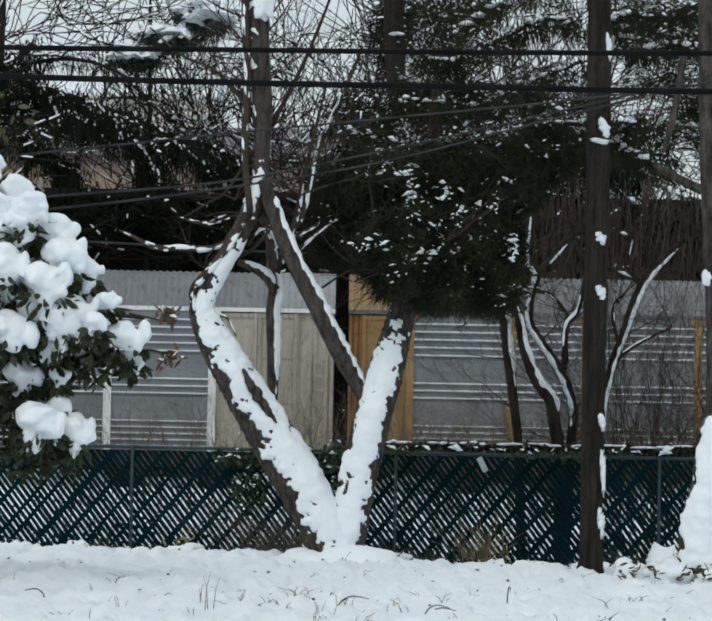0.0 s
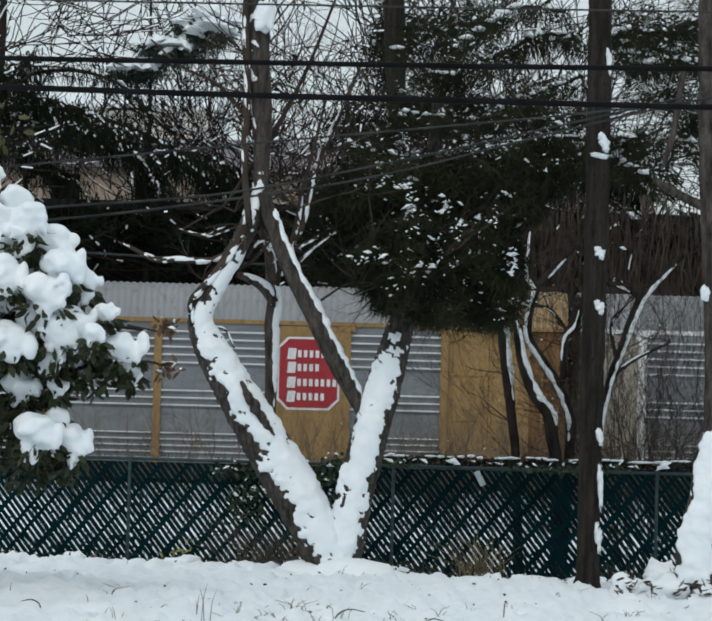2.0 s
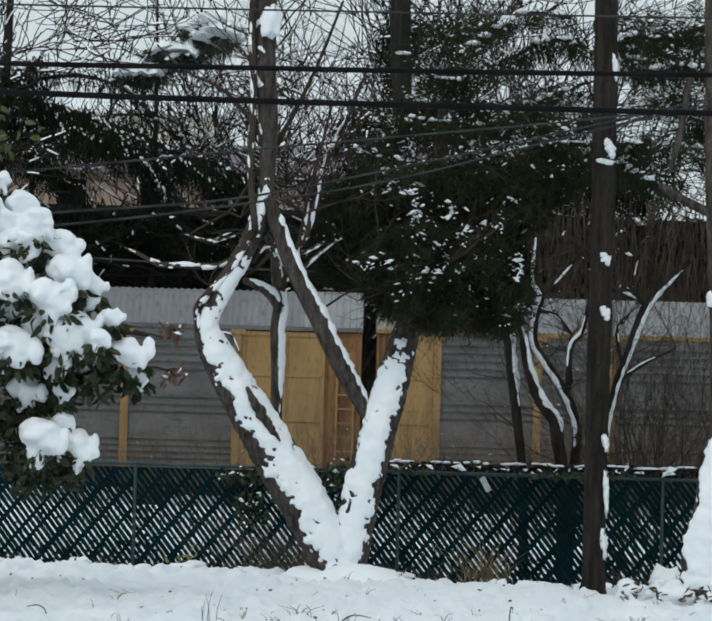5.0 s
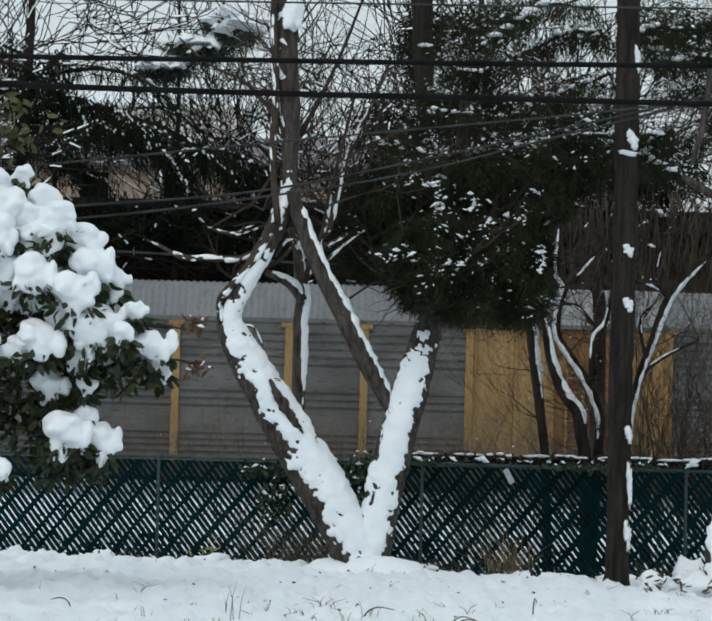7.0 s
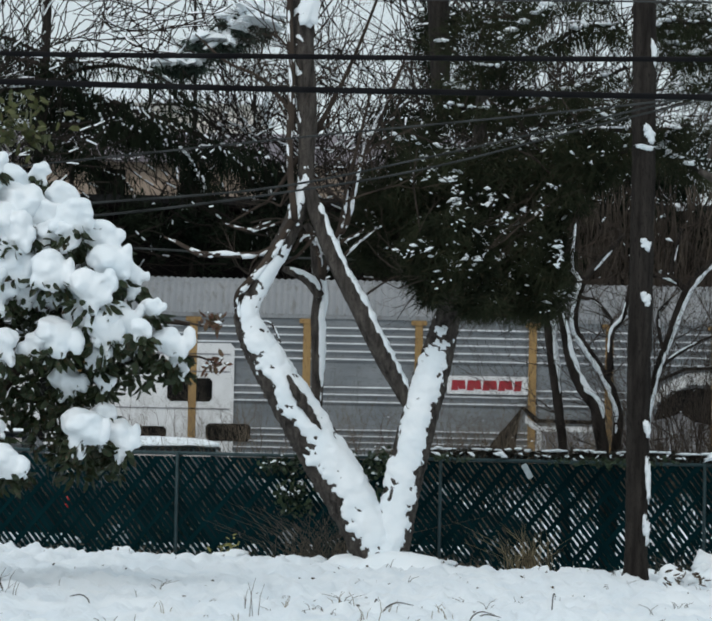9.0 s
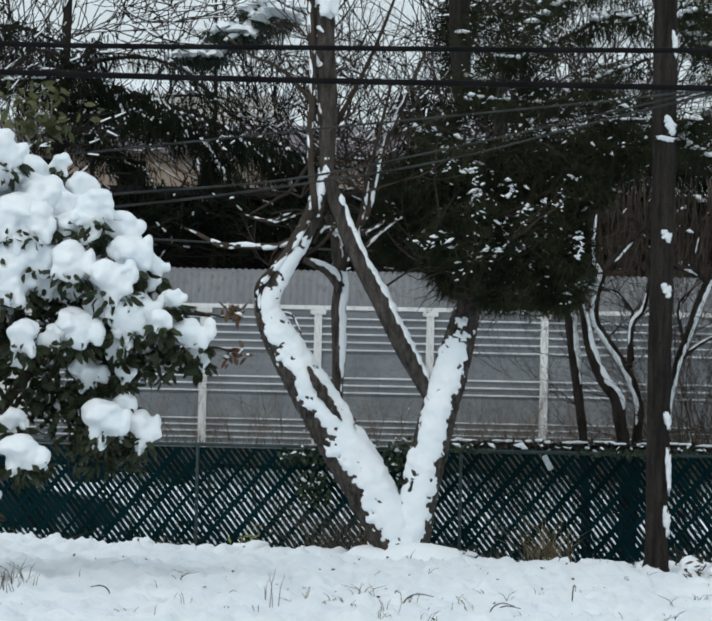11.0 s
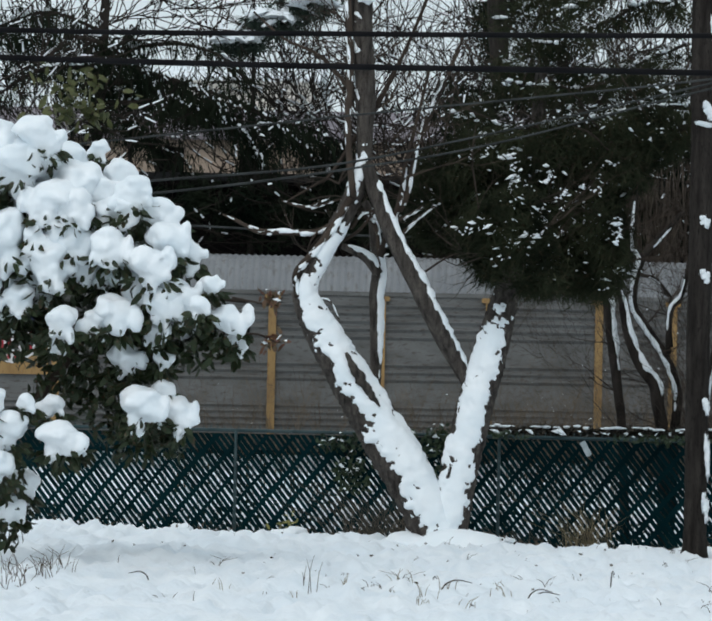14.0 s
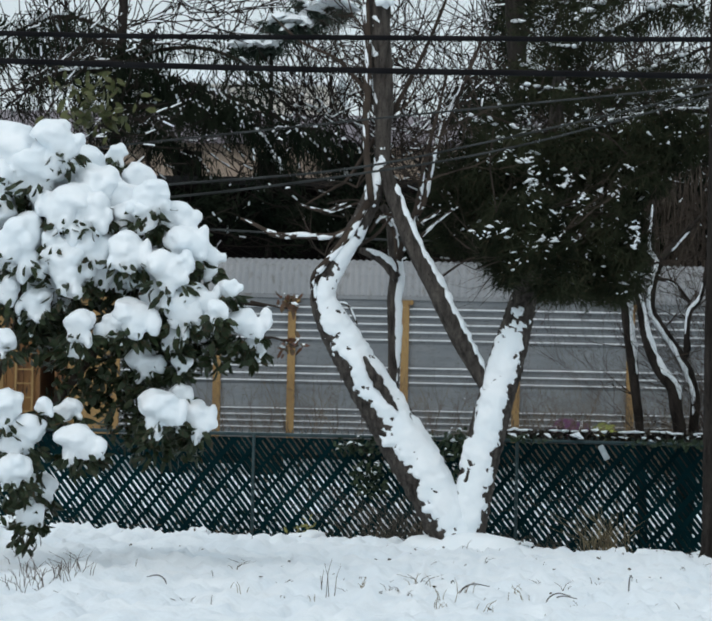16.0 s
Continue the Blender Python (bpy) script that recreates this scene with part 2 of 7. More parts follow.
def flecks(places, size, rng):
    """Small pats of snow lying on twigs and needles: flattened octahedra."""
    n = len(places)
    s = size * np.minimum(0.45 + rng.exponential(0.55, (n, 1)), 3.0) * np.stack([rng.uniform(0.6, 1.5, n), rng.uniform(0.7, 1.3, n), rng.uniform(0.4, 0.9, n)], axis=1)
    tilt = rng.uniform(-0.6, 0.6, n)
    base = np.array([(1, 0, 0), (0.3, 1, 0), (-1, 0.1, 0), (-0.2, -1, 0), (0, 0, 1), (0, 0, -0.6)], float)
    v = base[None] * s[:, None, :]
    v = v + rng.normal(scale=size * 0.22, size=v.shape)
    v[:, :, 2] += v[:, :, 0] * tilt[:, None]
    v = (v + places[:, None, :]).reshape(-1, 3)
    f = []
    for i in range(n):
        o = 6 * i
        for j in range(4):
            k = (j + 1) % 4
            f += [(o + j, o + k, o + 4), (o + k, o + j, o + 5)]
    return v, f


def rods(starts, ends, r0, r1):
    """Many thin three-sided twigs at once."""
    d = ends - starts
    d = d / (np.linalg.norm(d, axis=1)[:, None] + 1e-9)
    a = np.cross(d, (0.3, 0.9, 0.2))
    a /= np.linalg.norm(a, axis=1)[:, None] + 1e-9
    b = np.cross(d, a)
    v = []
    for k in range(3):
        w = a * math.cos(2.094 * k) + b * math.sin(2.094 * k)
        v.append(starts + w * r0[:, None])
    for k in range(3):
        w = a * math.cos(2.094 * k) + b * math.sin(2.094 * k)
        v.append(ends + w * r1[:, None])
    v = np.stack(v, axis=1).reshape(-1, 3)
    f = []
    for i in range(len(starts)):
        o = 6 * i
        for k in range(3):
            j = (k + 1) % 3
            f.append((o + k, o + j, o + 3 + j, o + 3 + k))
    return v, f


def branching(root, way, length, radius, levels, rng, kids=4, spread=0.75, rise=0.15):
    """Segments of a bare crown: starts, ends and radii."""
    S, E, A, B = [], [], [], []

    def grow(p, d, L, r, lev):
        steps = 5
        q = p
        for i in range(steps):
            d = d + rng.normal(scale=0.2, size=3) + np.array([0, 0, rise * 0.2])
            d /= np.linalg.norm(d)
            e = q + d * L / steps
            ra, rb = r * (1 - 0.14 * i), r * (1 - 0.14 * (i + 1))
            S.append(q), E.append(e), A.append(ra), B.append(rb)
            q = e
            if lev > 0:
                for _ in range(kids if i else kids - 1):
                    if rng.random() < 0.45:
                        nd = d + rng.normal(scale=spread, size=3) * np.array([1, 0.6, 0.8])
                        grow(q, nd / np.linalg.norm(nd), L * rng.uniform(0.42, 0.68), rb * 0.55, lev - 1)

    grow(np.asarray(root, float), np.asarray(way, float), length, radius, levels)
    return np.array(S), np.array(E), np.array(A), np.array(B)


# ---- ground: a snowy lawn, a dip at the fence, a road and a railway bed, then level to the horizon ----
ROAD_Z, RAIL_Z = -0.85, -0.7
FENCE_Y, TRAIN_Y, ROAD_Y = 34.7, 74.1, 52.0


def lie(x, y):
    """Height of the ground."""
    rows = [(-900, 0.0), (28.6, 0.0), (30.0, -0.03), (30.6, -0.08), (31.4, -0.2), (33.0, -0.42), (34.7, -0.56), (40, -0.75), (45, ROAD_Z), (59, ROAD_Z), (62, -0.75), (66, -0.52), (70, -0.5), (73, -0.95), (82, -0.95), (84, -0.5), (1500, -0.5)]
    z = np.interp(y, [r[0] for r in rows], [r[1] for r in rows])
    if -8 < x < 8 and 10 < y < 33.5:
        k = min(1.0, (33.5 - y) / 2, (y - 10) / 4)
        z += k * (0.06 * noise.noise(Vector((x * 0.9, y * 0.5, 0))) + 0.035 * noise.noise(Vector((x * 2.6, y * 1.3, 3))) + 0.085 * noise.noise(Vector((x * 6, y * 2.6, 7))) + 0.055 * noise.noise(Vector((x * 14, y * 5, 2))) - 0.4 * max(0.0, noise.noise(Vector((x * 5.2, y * 1.9, 19))) - 0.28))
        if y > 29.2:
            z += k * 0.07 * max(0.0, noise.noise(Vector((x * 3.1, y * 1.5, 11)))) * min(1, (y - 29.2))
    if 0 < y < 40:
        z -= (0.021 * x * (1.0 if abs(x) < 8 else 8 / abs(x)) + 0.03) * min(1.0, y / 30.0)
    return float(z)


gx = np.concatenate([[-900, -300, -120, -60, -30, -16, -9, -6.5], np.arange(-5.6, 5.6, 0.05), [6.5, 9, 16, 30, 60, 120, 300, 900]])
gy = np.concatenate([[-400, -100, -30, 0, 8, 12, 15, 17], np.arange(18, 29, 0.14), np.arange(29, 33.6, 0.06), np.arange(34, 46, 1.0), [50, 55, 59, 62, 66, 68, 70, 73, 78, 82, 84, 90, 110, 150, 300, 700, 1500]])
gv = [(x, y, lie(x, y)) for y in gy for x in gx]
nx = len(gx)
gf = [(j * nx + i, j * nx + i + 1, (j + 1) * nx + i + 1, (j + 1) * nx + i) for j in range(len(gy) - 1) for i in range(nx - 1)]
ground = tagged(part("ground", (gv, gf), LAWN, smooth=True), "snow-covered lawn falling to a fence and a railway", "ground", kind="structure")
road = tagged(part("road", join([block(-500, 500, ROAD_Y - 5.5, ROAD_Y + 5.5, ROAD_Z - 0.1, ROAD_Z + 0.006)]), ROAD), "slushy grey road with packed snow behind the fence", "road", kind="structure")

# ---- chain-link fence with green privacy slats ----
fence = thing("fence", (0, FENCE_Y, -0.5), "dark green chain-link fence with woven diagonal privacy slats", "fence")
TOP = (-2.650, 34.70, 0.988)[2]
rise = 1.62
slat_meshes = []
for wide in (0.034, 0.039, 0.044):
    run = rise / math.tan(radians(53))
    v, f = block(-wide * 0.73, wide * 0.73, -0.004, 0.004, 0, rise)
    slat_meshes.append(mesh_of("slat", [(x - run * z / rise, y, z) for x, y, z in v], f, SLAT))
cross_meshes = []
for wide in (0.04, 0.05, 0.06):
    run = rise / math.tan(radians(50))
    v, f = block(-wide * 0.7, wide * 0.7, -0.003, 0.003, 0, rise)
    cross_meshes.append(mesh_of("cross_slat", [(x + run * z / rise, y - 0.012, z) for x, y, z in v], f, SLAT))
dice = random.Random(5)
for i in range(-118, 136):
    ob = new("slat", slat_meshes[dice.choice((0, 1, 1, 2))])
    ob.parent = fence
    ob.location = (i * 0.077 + dice.uniform(-0.006, 0.006), 0, TOP - rise + 0.5 - 0.03)
x = -11.0
while x < 9:
    ob = new("cross_slat", dice.choice(cross_meshes))
    ob.parent = fence
    ob.location = (x, 0, TOP - rise + 0.5 - 0.03)
    x += dice.choice((0.30, 0.31, 0.31, 0.32, 0.2)) + dice.uniform(-0.015, 0.015)
post_mesh = mesh_of("fence_post", *tube([(0, -0.03, -0.25, 0.02), (0, -0.03, 1.0, 0.02), (0, -0.03, TOP + 0.52, 0.02)], 10, 1), POST, True)
px0, px1 = (-2.636, 34.70, 0.365)[0], (0.391, 34.70, 0.423)[0]
for i in range(-3, 5):
    ob = new("fence_post", post_mesh)
    ob.parent, ob.location = fence, (px0 + (px1 - px0) * i * 1.04, 0, 0)
part("top_rail", tube([(-10, -0.01, TOP + 0.5 + 0.03, 0.021), (0, -0.01, TOP + 0.5, 0.021), (10, -0.01, TOP + 0.5 - 0.03, 0.021)], 10, 2), POST, fence, smooth=True)
part("bottom_wire", tube([(-10, -0.01, 0.1, 0.006), (0, -0.01, 0.1, 0.006), (10, -0.01, 0.1, 0.006)], 5, 1), POST, fence)
rng = np.random.default_rng(3)
tips_x = np.arange(-10, 10, 0.085)
tips = np.stack([tips_x, np.full_like(tips_x, -0.01), TOP + 0.5 - 0.003 * tips_x], axis=1)
part("wire_tips", rods(tips, tips + np.stack([rng.normal(scale=0.012, size=len(tips)), np.zeros(len(tips)), np.full(len(tips), 0.06)], axis=1), np.full(len(tips), 0.008), np.full(len(tips), 0.005)), POST, fence, "twisted wire ends along the top", kind="stuff")
SCRAP = material("grey_plastic", (0.30, 0.36, 0.38), 0.5, second=(0.45, 0.50, 0.52), scale=14)
rag = thing("plastic_scrap", (1.540, 34.62, 0.869), "white scrap of plastic caught in the fence", "scrap")
part("sheet", block(-0.035, 0.035, -0.006, 0.006, -0.10, 0.09, 0.012), SCRAP, rag)
rag.rotation_euler = (0, radians(-28), 0)

# ---- leaning double tree in the lawn ----
TREE_Y = 30.0
left_trunk = [(-0.08, 30.00, -0.26, 0.310), (-0.15, 30.00, -0.05, 0.263), (-0.33, 30.00, 0.32, 0.235), (-0.62, 30.00, 0.83, 0.244), (-0.94, 30.00, 1.34, 0.226), (-1.26, 30.00, 1.85, 0.197), (-1.47, 30.00, 2.20, 0.169), (-1.59, 30.00, 2.46, 0.132), (-1.55, 30.00, 2.69, 0.113), (-1.39, 30.00, 2.98, 0.103), (-1.21, 30.00, 3.31, 0.103), (-1.08, 30.00, 3.60, 0.094)]
top_stem = [(-1.21, 30.00, 3.31, 0.075), (-1.09, 30.00, 3.60, 0.094), (-1.02, 30.00, 3.83, 0.085), (-1.01, 30.00, 4.12, 0.085), (-1.01, 30.00, 4.54, 0.103), (-1.05, 30.00, 5.11, 0.108), (-1.07, 30.00, 5.72, 0.113), (-1.06, 30.00, 6.44, 0.094), (-1.09, 30.00, 7.15, 0.047)]
right_trunk = [(-0.13, 30.00, -0.26, 0.254), (-0.10, 30.00, -0.07, 0.216), (-0.00, 30.00, 0.47, 0.188), (0.09, 30.00, 0.94, 0.188), (0.20, 30.00, 1.41, 0.183), (0.32, 30.00, 1.88, 0.179), (0.42, 30.00, 2.26, 0.155), (0.51, 30.10, 2.64, 0.127), (0.58, 30.30, 2.98, 0.114), (0.69, 30.90, 3.55, 0.106), (0.78, 31.20, 4.06, 0.088), (0.85, 31.50, 4.98, 0.069)]
prop_limb = [(-0.98, 29.90, 3.85, 0.061), (-0.88, 29.90, 3.55, 0.084), (-0.69, 29.85, 3.10, 0.093), (-0.44, 29.85, 2.64, 0.103), (-0.20, 29.90, 2.17, 0.103), (-0.02, 30.00, 1.85, 0.094), (0.12, 30.00, 1.60, 0.075)]
inner_stem = [(-0.87, 30.60, 1.48, 0.053), (-0.86, 30.60, 2.06, 0.072), (-0.87, 30.60, 2.49, 0.081), (-0.85, 30.60, 2.78, 0.077), (-0.89, 30.60, 3.07, 0.062), (-0.94, 30.60, 3.35, 0.048), (-1.02, 30.60, 3.50, 0.038)]
inner_arm = [(-0.85, 30.50, 2.73, 0.053), (-0.96, 30.50, 2.89, 0.062), (-1.10, 30.50, 2.97, 0.048), (-1.25, 30.50, 3.02, 0.033)]
thin_limbs = [[(-1.14, 29.90, 3.49, 0.042), (-1.34, 29.90, 3.14, 0.042), (-1.55, 29.90, 2.88, 0.042), (-1.69, 29.90, 2.69, 0.037), (-1.67, 29.90, 2.45, 0.033)], [(-1.26, 30.00, 3.26, 0.033), (-1.49, 30.00, 3.14, 0.033), (-1.82, 30.00, 3.13, 0.033), (-2.12, 30.00, 3.15, 0.023), (-2.39, 30.00, 3.28, 0.014)],
              [(-0.84, 30.40, 2.91, 0.043), (-0.72, 30.40, 3.25, 0.038), (-0.63, 30.40, 3.54, 0.033), (-0.59, 30.40, 3.87, 0.024), (-0.48, 30.40, 4.35, 0.019), (-0.35, 30.40, 4.93, 0.014)], [(-0.65, 30.40, 3.39, 0.038), (-0.56, 30.40, 3.61, 0.033), (-0.43, 30.40, 4.26, 0.024), (-0.16, 30.40, 4.84, 0.019), (0.02, 30.40, 5.32, 0.014)],
              [(-1.09, 30.20, 4.18, 0.028), (-1.37, 30.20, 3.75, 0.019), (-1.51, 30.20, 3.65, 0.014), (-1.84, 30.20, 3.45, 0.009)], [(-0.69, 30.20, 3.05, 0.024), (-0.46, 30.20, 3.29, 0.019), (-0.27, 30.20, 3.44, 0.009)], [(-1.11, 29.90, 3.49, 0.037), (-1.18, 29.90, 4.15, 0.037), (-1.17, 29.90, 4.95, 0.042), (-1.21, 29.90, 5.61, 0.037), (-1.18, 29.90, 6.27, 0.033)],
              [(-0.98, 30.20, 4.33, 0.038), (-0.73, 30.20, 4.81, 0.024), (-0.50, 30.20, 5.33, 0.019), (-0.27, 30.20, 5.96, 0.014)], [(-1.10, 30.10, 4.55, 0.024), (-1.49, 30.10, 4.97, 0.019), (-1.87, 30.10, 5.15, 0.014), (-2.20, 30.10, 5.43, 0.009)], [(-0.89, 30.10, 3.37, 0.024), (-1.03, 30.10, 3.34, 0.024), (-1.14, 30.10, 3.18, 0.019)],
              [(-1.63, 30.10, 2.62, 0.024), (-1.48, 30.10, 2.46, 0.019), (-1.34, 30.10, 2.42, 0.014), (-1.24, 30.10, 2.23, 0.009)], [(-1.52, 30.00, 2.41, 0.023), (-1.28, 30.00, 1.99, 0.019), (-1.04, 30.00, 1.67, 0.019)], [(-0.40, 30.10, 2.72, 0.014), (-0.12, 30.10, 2.91, 0.009), (0.07, 30.10, 2.96, 0.007)], [(-1.26, 30.10, 3.03, 0.019), (-1.07, 30.10, 3.15, 0.019), (-0.89, 30.10, 3.37, 0.014)]]
thin_limbs += [[(-1.87, 30.10, 3.46, 0.009), (-1.69, 30.10, 3.41, 0.019), (-1.52, 30.10, 3.40, 0.019), (-1.34, 30.10, 3.46, 0.014), (-1.17, 30.10, 3.51, 0.014)], [(-1.57, 30.10, 3.40, 0.014), (-1.46, 30.10, 3.46, 0.014), (-1.36, 30.10, 3.50, 0.009)], [(-2.47, 30.00, 3.30, 0.009), (-2.29, 30.00, 3.22, 0.019), (-2.08, 30.00, 3.12, 0.023), (-1.82, 30.00, 3.13, 0.023)], [(-1.08, 30.20, 3.37, 0.019), (-0.93, 30.20, 3.28, 0.024), (-0.87, 30.20, 3.16, 0.024), (-0.85, 30.20, 2.95, 0.019)], [(-0.64, 29.95, 3.27, 0.019), (-0.46, 29.95, 3.37, 0.019), (-0.39, 29.95, 3.43, 0.009)]]
base = tuple(left_trunk[0][:3])
tree = thing("leaning_tree", base, "old leaning tree forked low, plastered with wet snow", "tree")
part("trunk", tube(left_trunk, 64, 34, 0.11, 20), BARK, tree, at=base, smooth=True)
part("trunk", tube(right_trunk, 64, 34, 0.11, 20), BARK, tree, at=base, smooth=True)
part("stem", tube(top_stem, 18, 10, 0.1, 7), BARK, tree, at=base, smooth=True)
part("limb", tube(prop_limb, 16, 10, 0.06, 8), BARK, tree, at=base, smooth=True)
part("limb", tube(inner_stem, 12, 8, 0.06, 8), BARK, tree, at=base, smooth=True)
part("limb", tube(inner_arm, 10, 6, 0.12, 8), BARK, tree, at=base, smooth=True)
for k, row in enumerate(thin_limbs):
    part("branch", tube(row, 7, 5, 0.15, 9), TWIG, tree, at=base, smooth=True)
part("snow", snow_cap(left_trunk[:11], 0.72, -0.16, 0.9, 0.45, 5.5, 26, 72, 0.1, 7, 0.09), SNOW, tree, "thick wet snow along the trunk", base, True)
part("snow", snow_cap(right_trunk[:7], -0.3, -0.24, 0.95, 0.42, 7, 24, 72, 0.1, 7, 0.08), SNOW, tree, "thick wet snow along the trunk", base, True)
part("snow", snow_cap(top_stem[:4], -0.5, -0.45, 0.8, 0.9, 8, 14, 36, 0.1, 7, 0.10), SNOW, tree, "ragged snow", base, True)
part("snow", snow_cap(top_stem[3:8], -0.9, -1.0, 0.5, 0.9, 6, 14, 30, 0.1, 7, 0.08), SNOW, tree, "snow in the bark", base, True)
part("snow", snow_cap(prop_limb, 0.9, -0.74, 0.55, 0.16, 9, 14, 44, 0.06, 8, 0.2), SNOW, tree, "a line of snow", base, True)
part("snow", snow_cap(inner_stem, 0.75, -0.6, 0.66, 0.15, 9, 12, 36, 0.06, 8, 0.14), SNOW, tree, "a line of snow", base, True)
part("snow", snow_cap(inner_arm, 0.8, -0.5, 0.6, 0.15, 9, 12, 30, 0.08, 8, 0.14), SNOW, tree, "a line of snow", base, True)
part("bark_ridge", tube([(-1.15, 29.77, 1.89, 0.014), (-1.07, 29.77, 1.74, 0.042), (-0.96, 29.77, 1.57, 0.052), (-0.86, 29.77, 1.43, 0.033), (-0.79, 29.77, 1.34, 0.009)], 16, 14, 0.5, 20), BARK, tree, "torn ridge of bare bark", base, True)
part("snow_patch", lump((-1.009, 29.86, 5.668), (0.11, 0.09, 0.17), 0.5, 2, 3, 3), SNOW, tree, at=base, smooth=True)
for k in range(len(thin_limbs)):
    if k in (0, 1, 2, 3, 5, 6, 9, 10) or k > 13:
        part("snow", snow_cap(thin_limbs[k][:4] if k in (2, 3) else thin_limbs[k], 0.6 if k != 6 else -0.6, -0.7 if k != 6 else -1.05, 0.6, 0.9, 9, 10, 18, 0.1, 9, 0.2), SNOW, tree, "snow along a branch", base, True)
part("snow", snow_cap(right_trunk[5:8], 0.1, -1.1, 0.95, 1.15, 9, 18, 40, 0.1, 7, 0.12), SNOW, tree, "patches of snow in the bark", base, True)
lower = [((0.077, 29.55, -0.059), (0.42, 0.4, 0.27)), ((-0.088, 29.85, 0.029), (0.42, 0.3, 0.16)), ((-0.272, 29.80, -0.065), (0.3, 0.3, 0.12)), ((0.181, 29.90, -0.084), (0.3, 0.3, 0.1)), ((0.499, 29.90, -0.134), (0.35, 0.3, 0.09))]
for i, (c, s) in enumerate(lower):
    part("snow_mound", lump((c[0], c[1] + 0.1, c[2] - 0.11), (s[0] * 1.3, s[1], s[2]), 0.35 if i else 0.2, 1.3, 4, i * 3.7), SNOW, tree, "snow heaped at the foot", base, True)
rng = np.random.default_rng(21)
S, E, A, B = [], [], [], []
for row in ([(-1.05, 30.10, 4.31, 0.019)], [(-1.04, 30.20, 4.80, 0.019)], [(-1.09, 30.10, 5.17, 0.019)], [(-1.04, 30.00, 5.44, 0.019)], [(-0.61, 30.20, 3.71, 0.014)], [(-0.43, 30.30, 4.20, 0.014)], [(-1.27, 30.10, 3.65, 0.014)], [(-1.58, 30.00, 2.93, 0.014)]):
    for way in ((-0.8, 0.1, 0.5), (0.7, 0.1, 0.6), (0.2, -0.2, 0.9)):
        s, e, a, b = branching(row[0][:3], way, rng.uniform(0.6, 1.1), 0.014, 2, rng, 3, 0.7)
        S.append(s), E.append(e), A.append(a), B.append(b)
S, E, A, B = map(np.concatenate, (S, E, A, B))
part("twig_spray", rods(S, E, A, B), TWIG, tree, at=base, kind="stuff")

# ---- straight dark trunk by the fence ----
POLE_Y = 29.0
mast = [(2.39, 29.00, -0.09, 0.136), (2.39, 29.00, 0.19, 0.114), (2.39, 29.00, 0.87, 0.114), (2.39, 29.00, 2.00, 0.118), (2.40, 29.00, 3.36, 0.118), (2.40, 29.00, 4.28, 0.118), (2.39, 29.00, 5.42, 0.118), (2.38, 29.00, 6.57, 0.114), (2.37, 29.00, 7.95, 0.100)]
mast_base = tuple(mast[0][:3])
straight = thing("straight_tree", mast_base, "straight dark brown trunk with patches of snow", "tree")
part("trunk", tube(mast, 28, 22, 0.09, 11), BARK_RED, straight, at=mast_base, smooth=True)
for i, (c, size) in enumerate([((2.43, 28.87, 3.25), (0.06, 0.05, 0.06)), ((2.44, 28.87, 2.71), (0.06, 0.05, 0.07)), ((2.47, 28.89, 1.42), (0.045, 0.05, 0.08)), ((2.49, 28.91, 0.93), (0.035, 0.05, 0.21)), ((2.48, 28.90, 0.42), (0.045, 0.05, 0.14)), ((2.48, 28.90, 5.18), (0.035, 0.05, 0.13)), ((2.45, 28.88, 4.36), (0.07, 0.06, 0.09)), ((2.41, 28.88, 4.22), (0.11, 0.07, 0.03))]):
    pats = [lump(np.array(c) + np.array([dx * size[0], 0, dz * size[2]]), (size[0] * wx * 0.9, size[1] * 0.3, size[2] * wz), 0.95, 2.6, 3, i * 2.3 + wx) for dx, dz, wx, wz in ((0, 0, 0.75, 0.6), (-0.45, 0.55, 0.5, 0.4), (0.25, -0.6, 0.45, 0.5))]
    part("snow_patch", join(pats), SNOW, straight, at=mast_base, smooth=True)

# ---- trunk with snow packed round its foot ----
stub = [(3.36, 28.20, -0.03, 0.230), (3.37, 28.20, 0.33, 0.185), (3.42, 28.20, 0.77, 0.150), (3.47, 28.20, 1.21, 0.124), (3.51, 28.20, 1.57, 0.097), (3.49, 28.20, 2.45, 0.084), (3.44, 28.20, 3.33, 0.084), (3.40, 28.20, 4.22, 0.084), (3.37, 28.20, 5.11, 0.079), (3.34, 28.20, 6.22, 0.075)]
stub_base = tuple(stub[0][:3])
stub_tree = thing("snowy_tree", stub_base, "grey trunk with snow packed up round its foot", "tree")
part("trunk", tube(stub, 30, 20, 0.14, 8), BARK, stub_tree, at=stub_base, smooth=True)
part("snow", snow_cap(stub[:5], -0.15, -0.22, 0.95, 0.6, 5, 20, 48, 0.14, 8, 0.12), SNOW, stub_tree, "thick snow on the trunk", stub_base, True)
part("snow_patch", lump((3.382, 28.00, 2.828), (0.04, 0.04, 0.07), 0.5, 1.5, 3, 2), SNOW, stub_tree, at=stub_base, smooth=True)
part("branch", tube([(3.19, 28.10, 0.09, 0.022), (3.27, 28.10, 0.27, 0.022), (3.34, 28.10, 0.47, 0.013)], 6, 4), TWIG, stub_tree, at=stub_base)
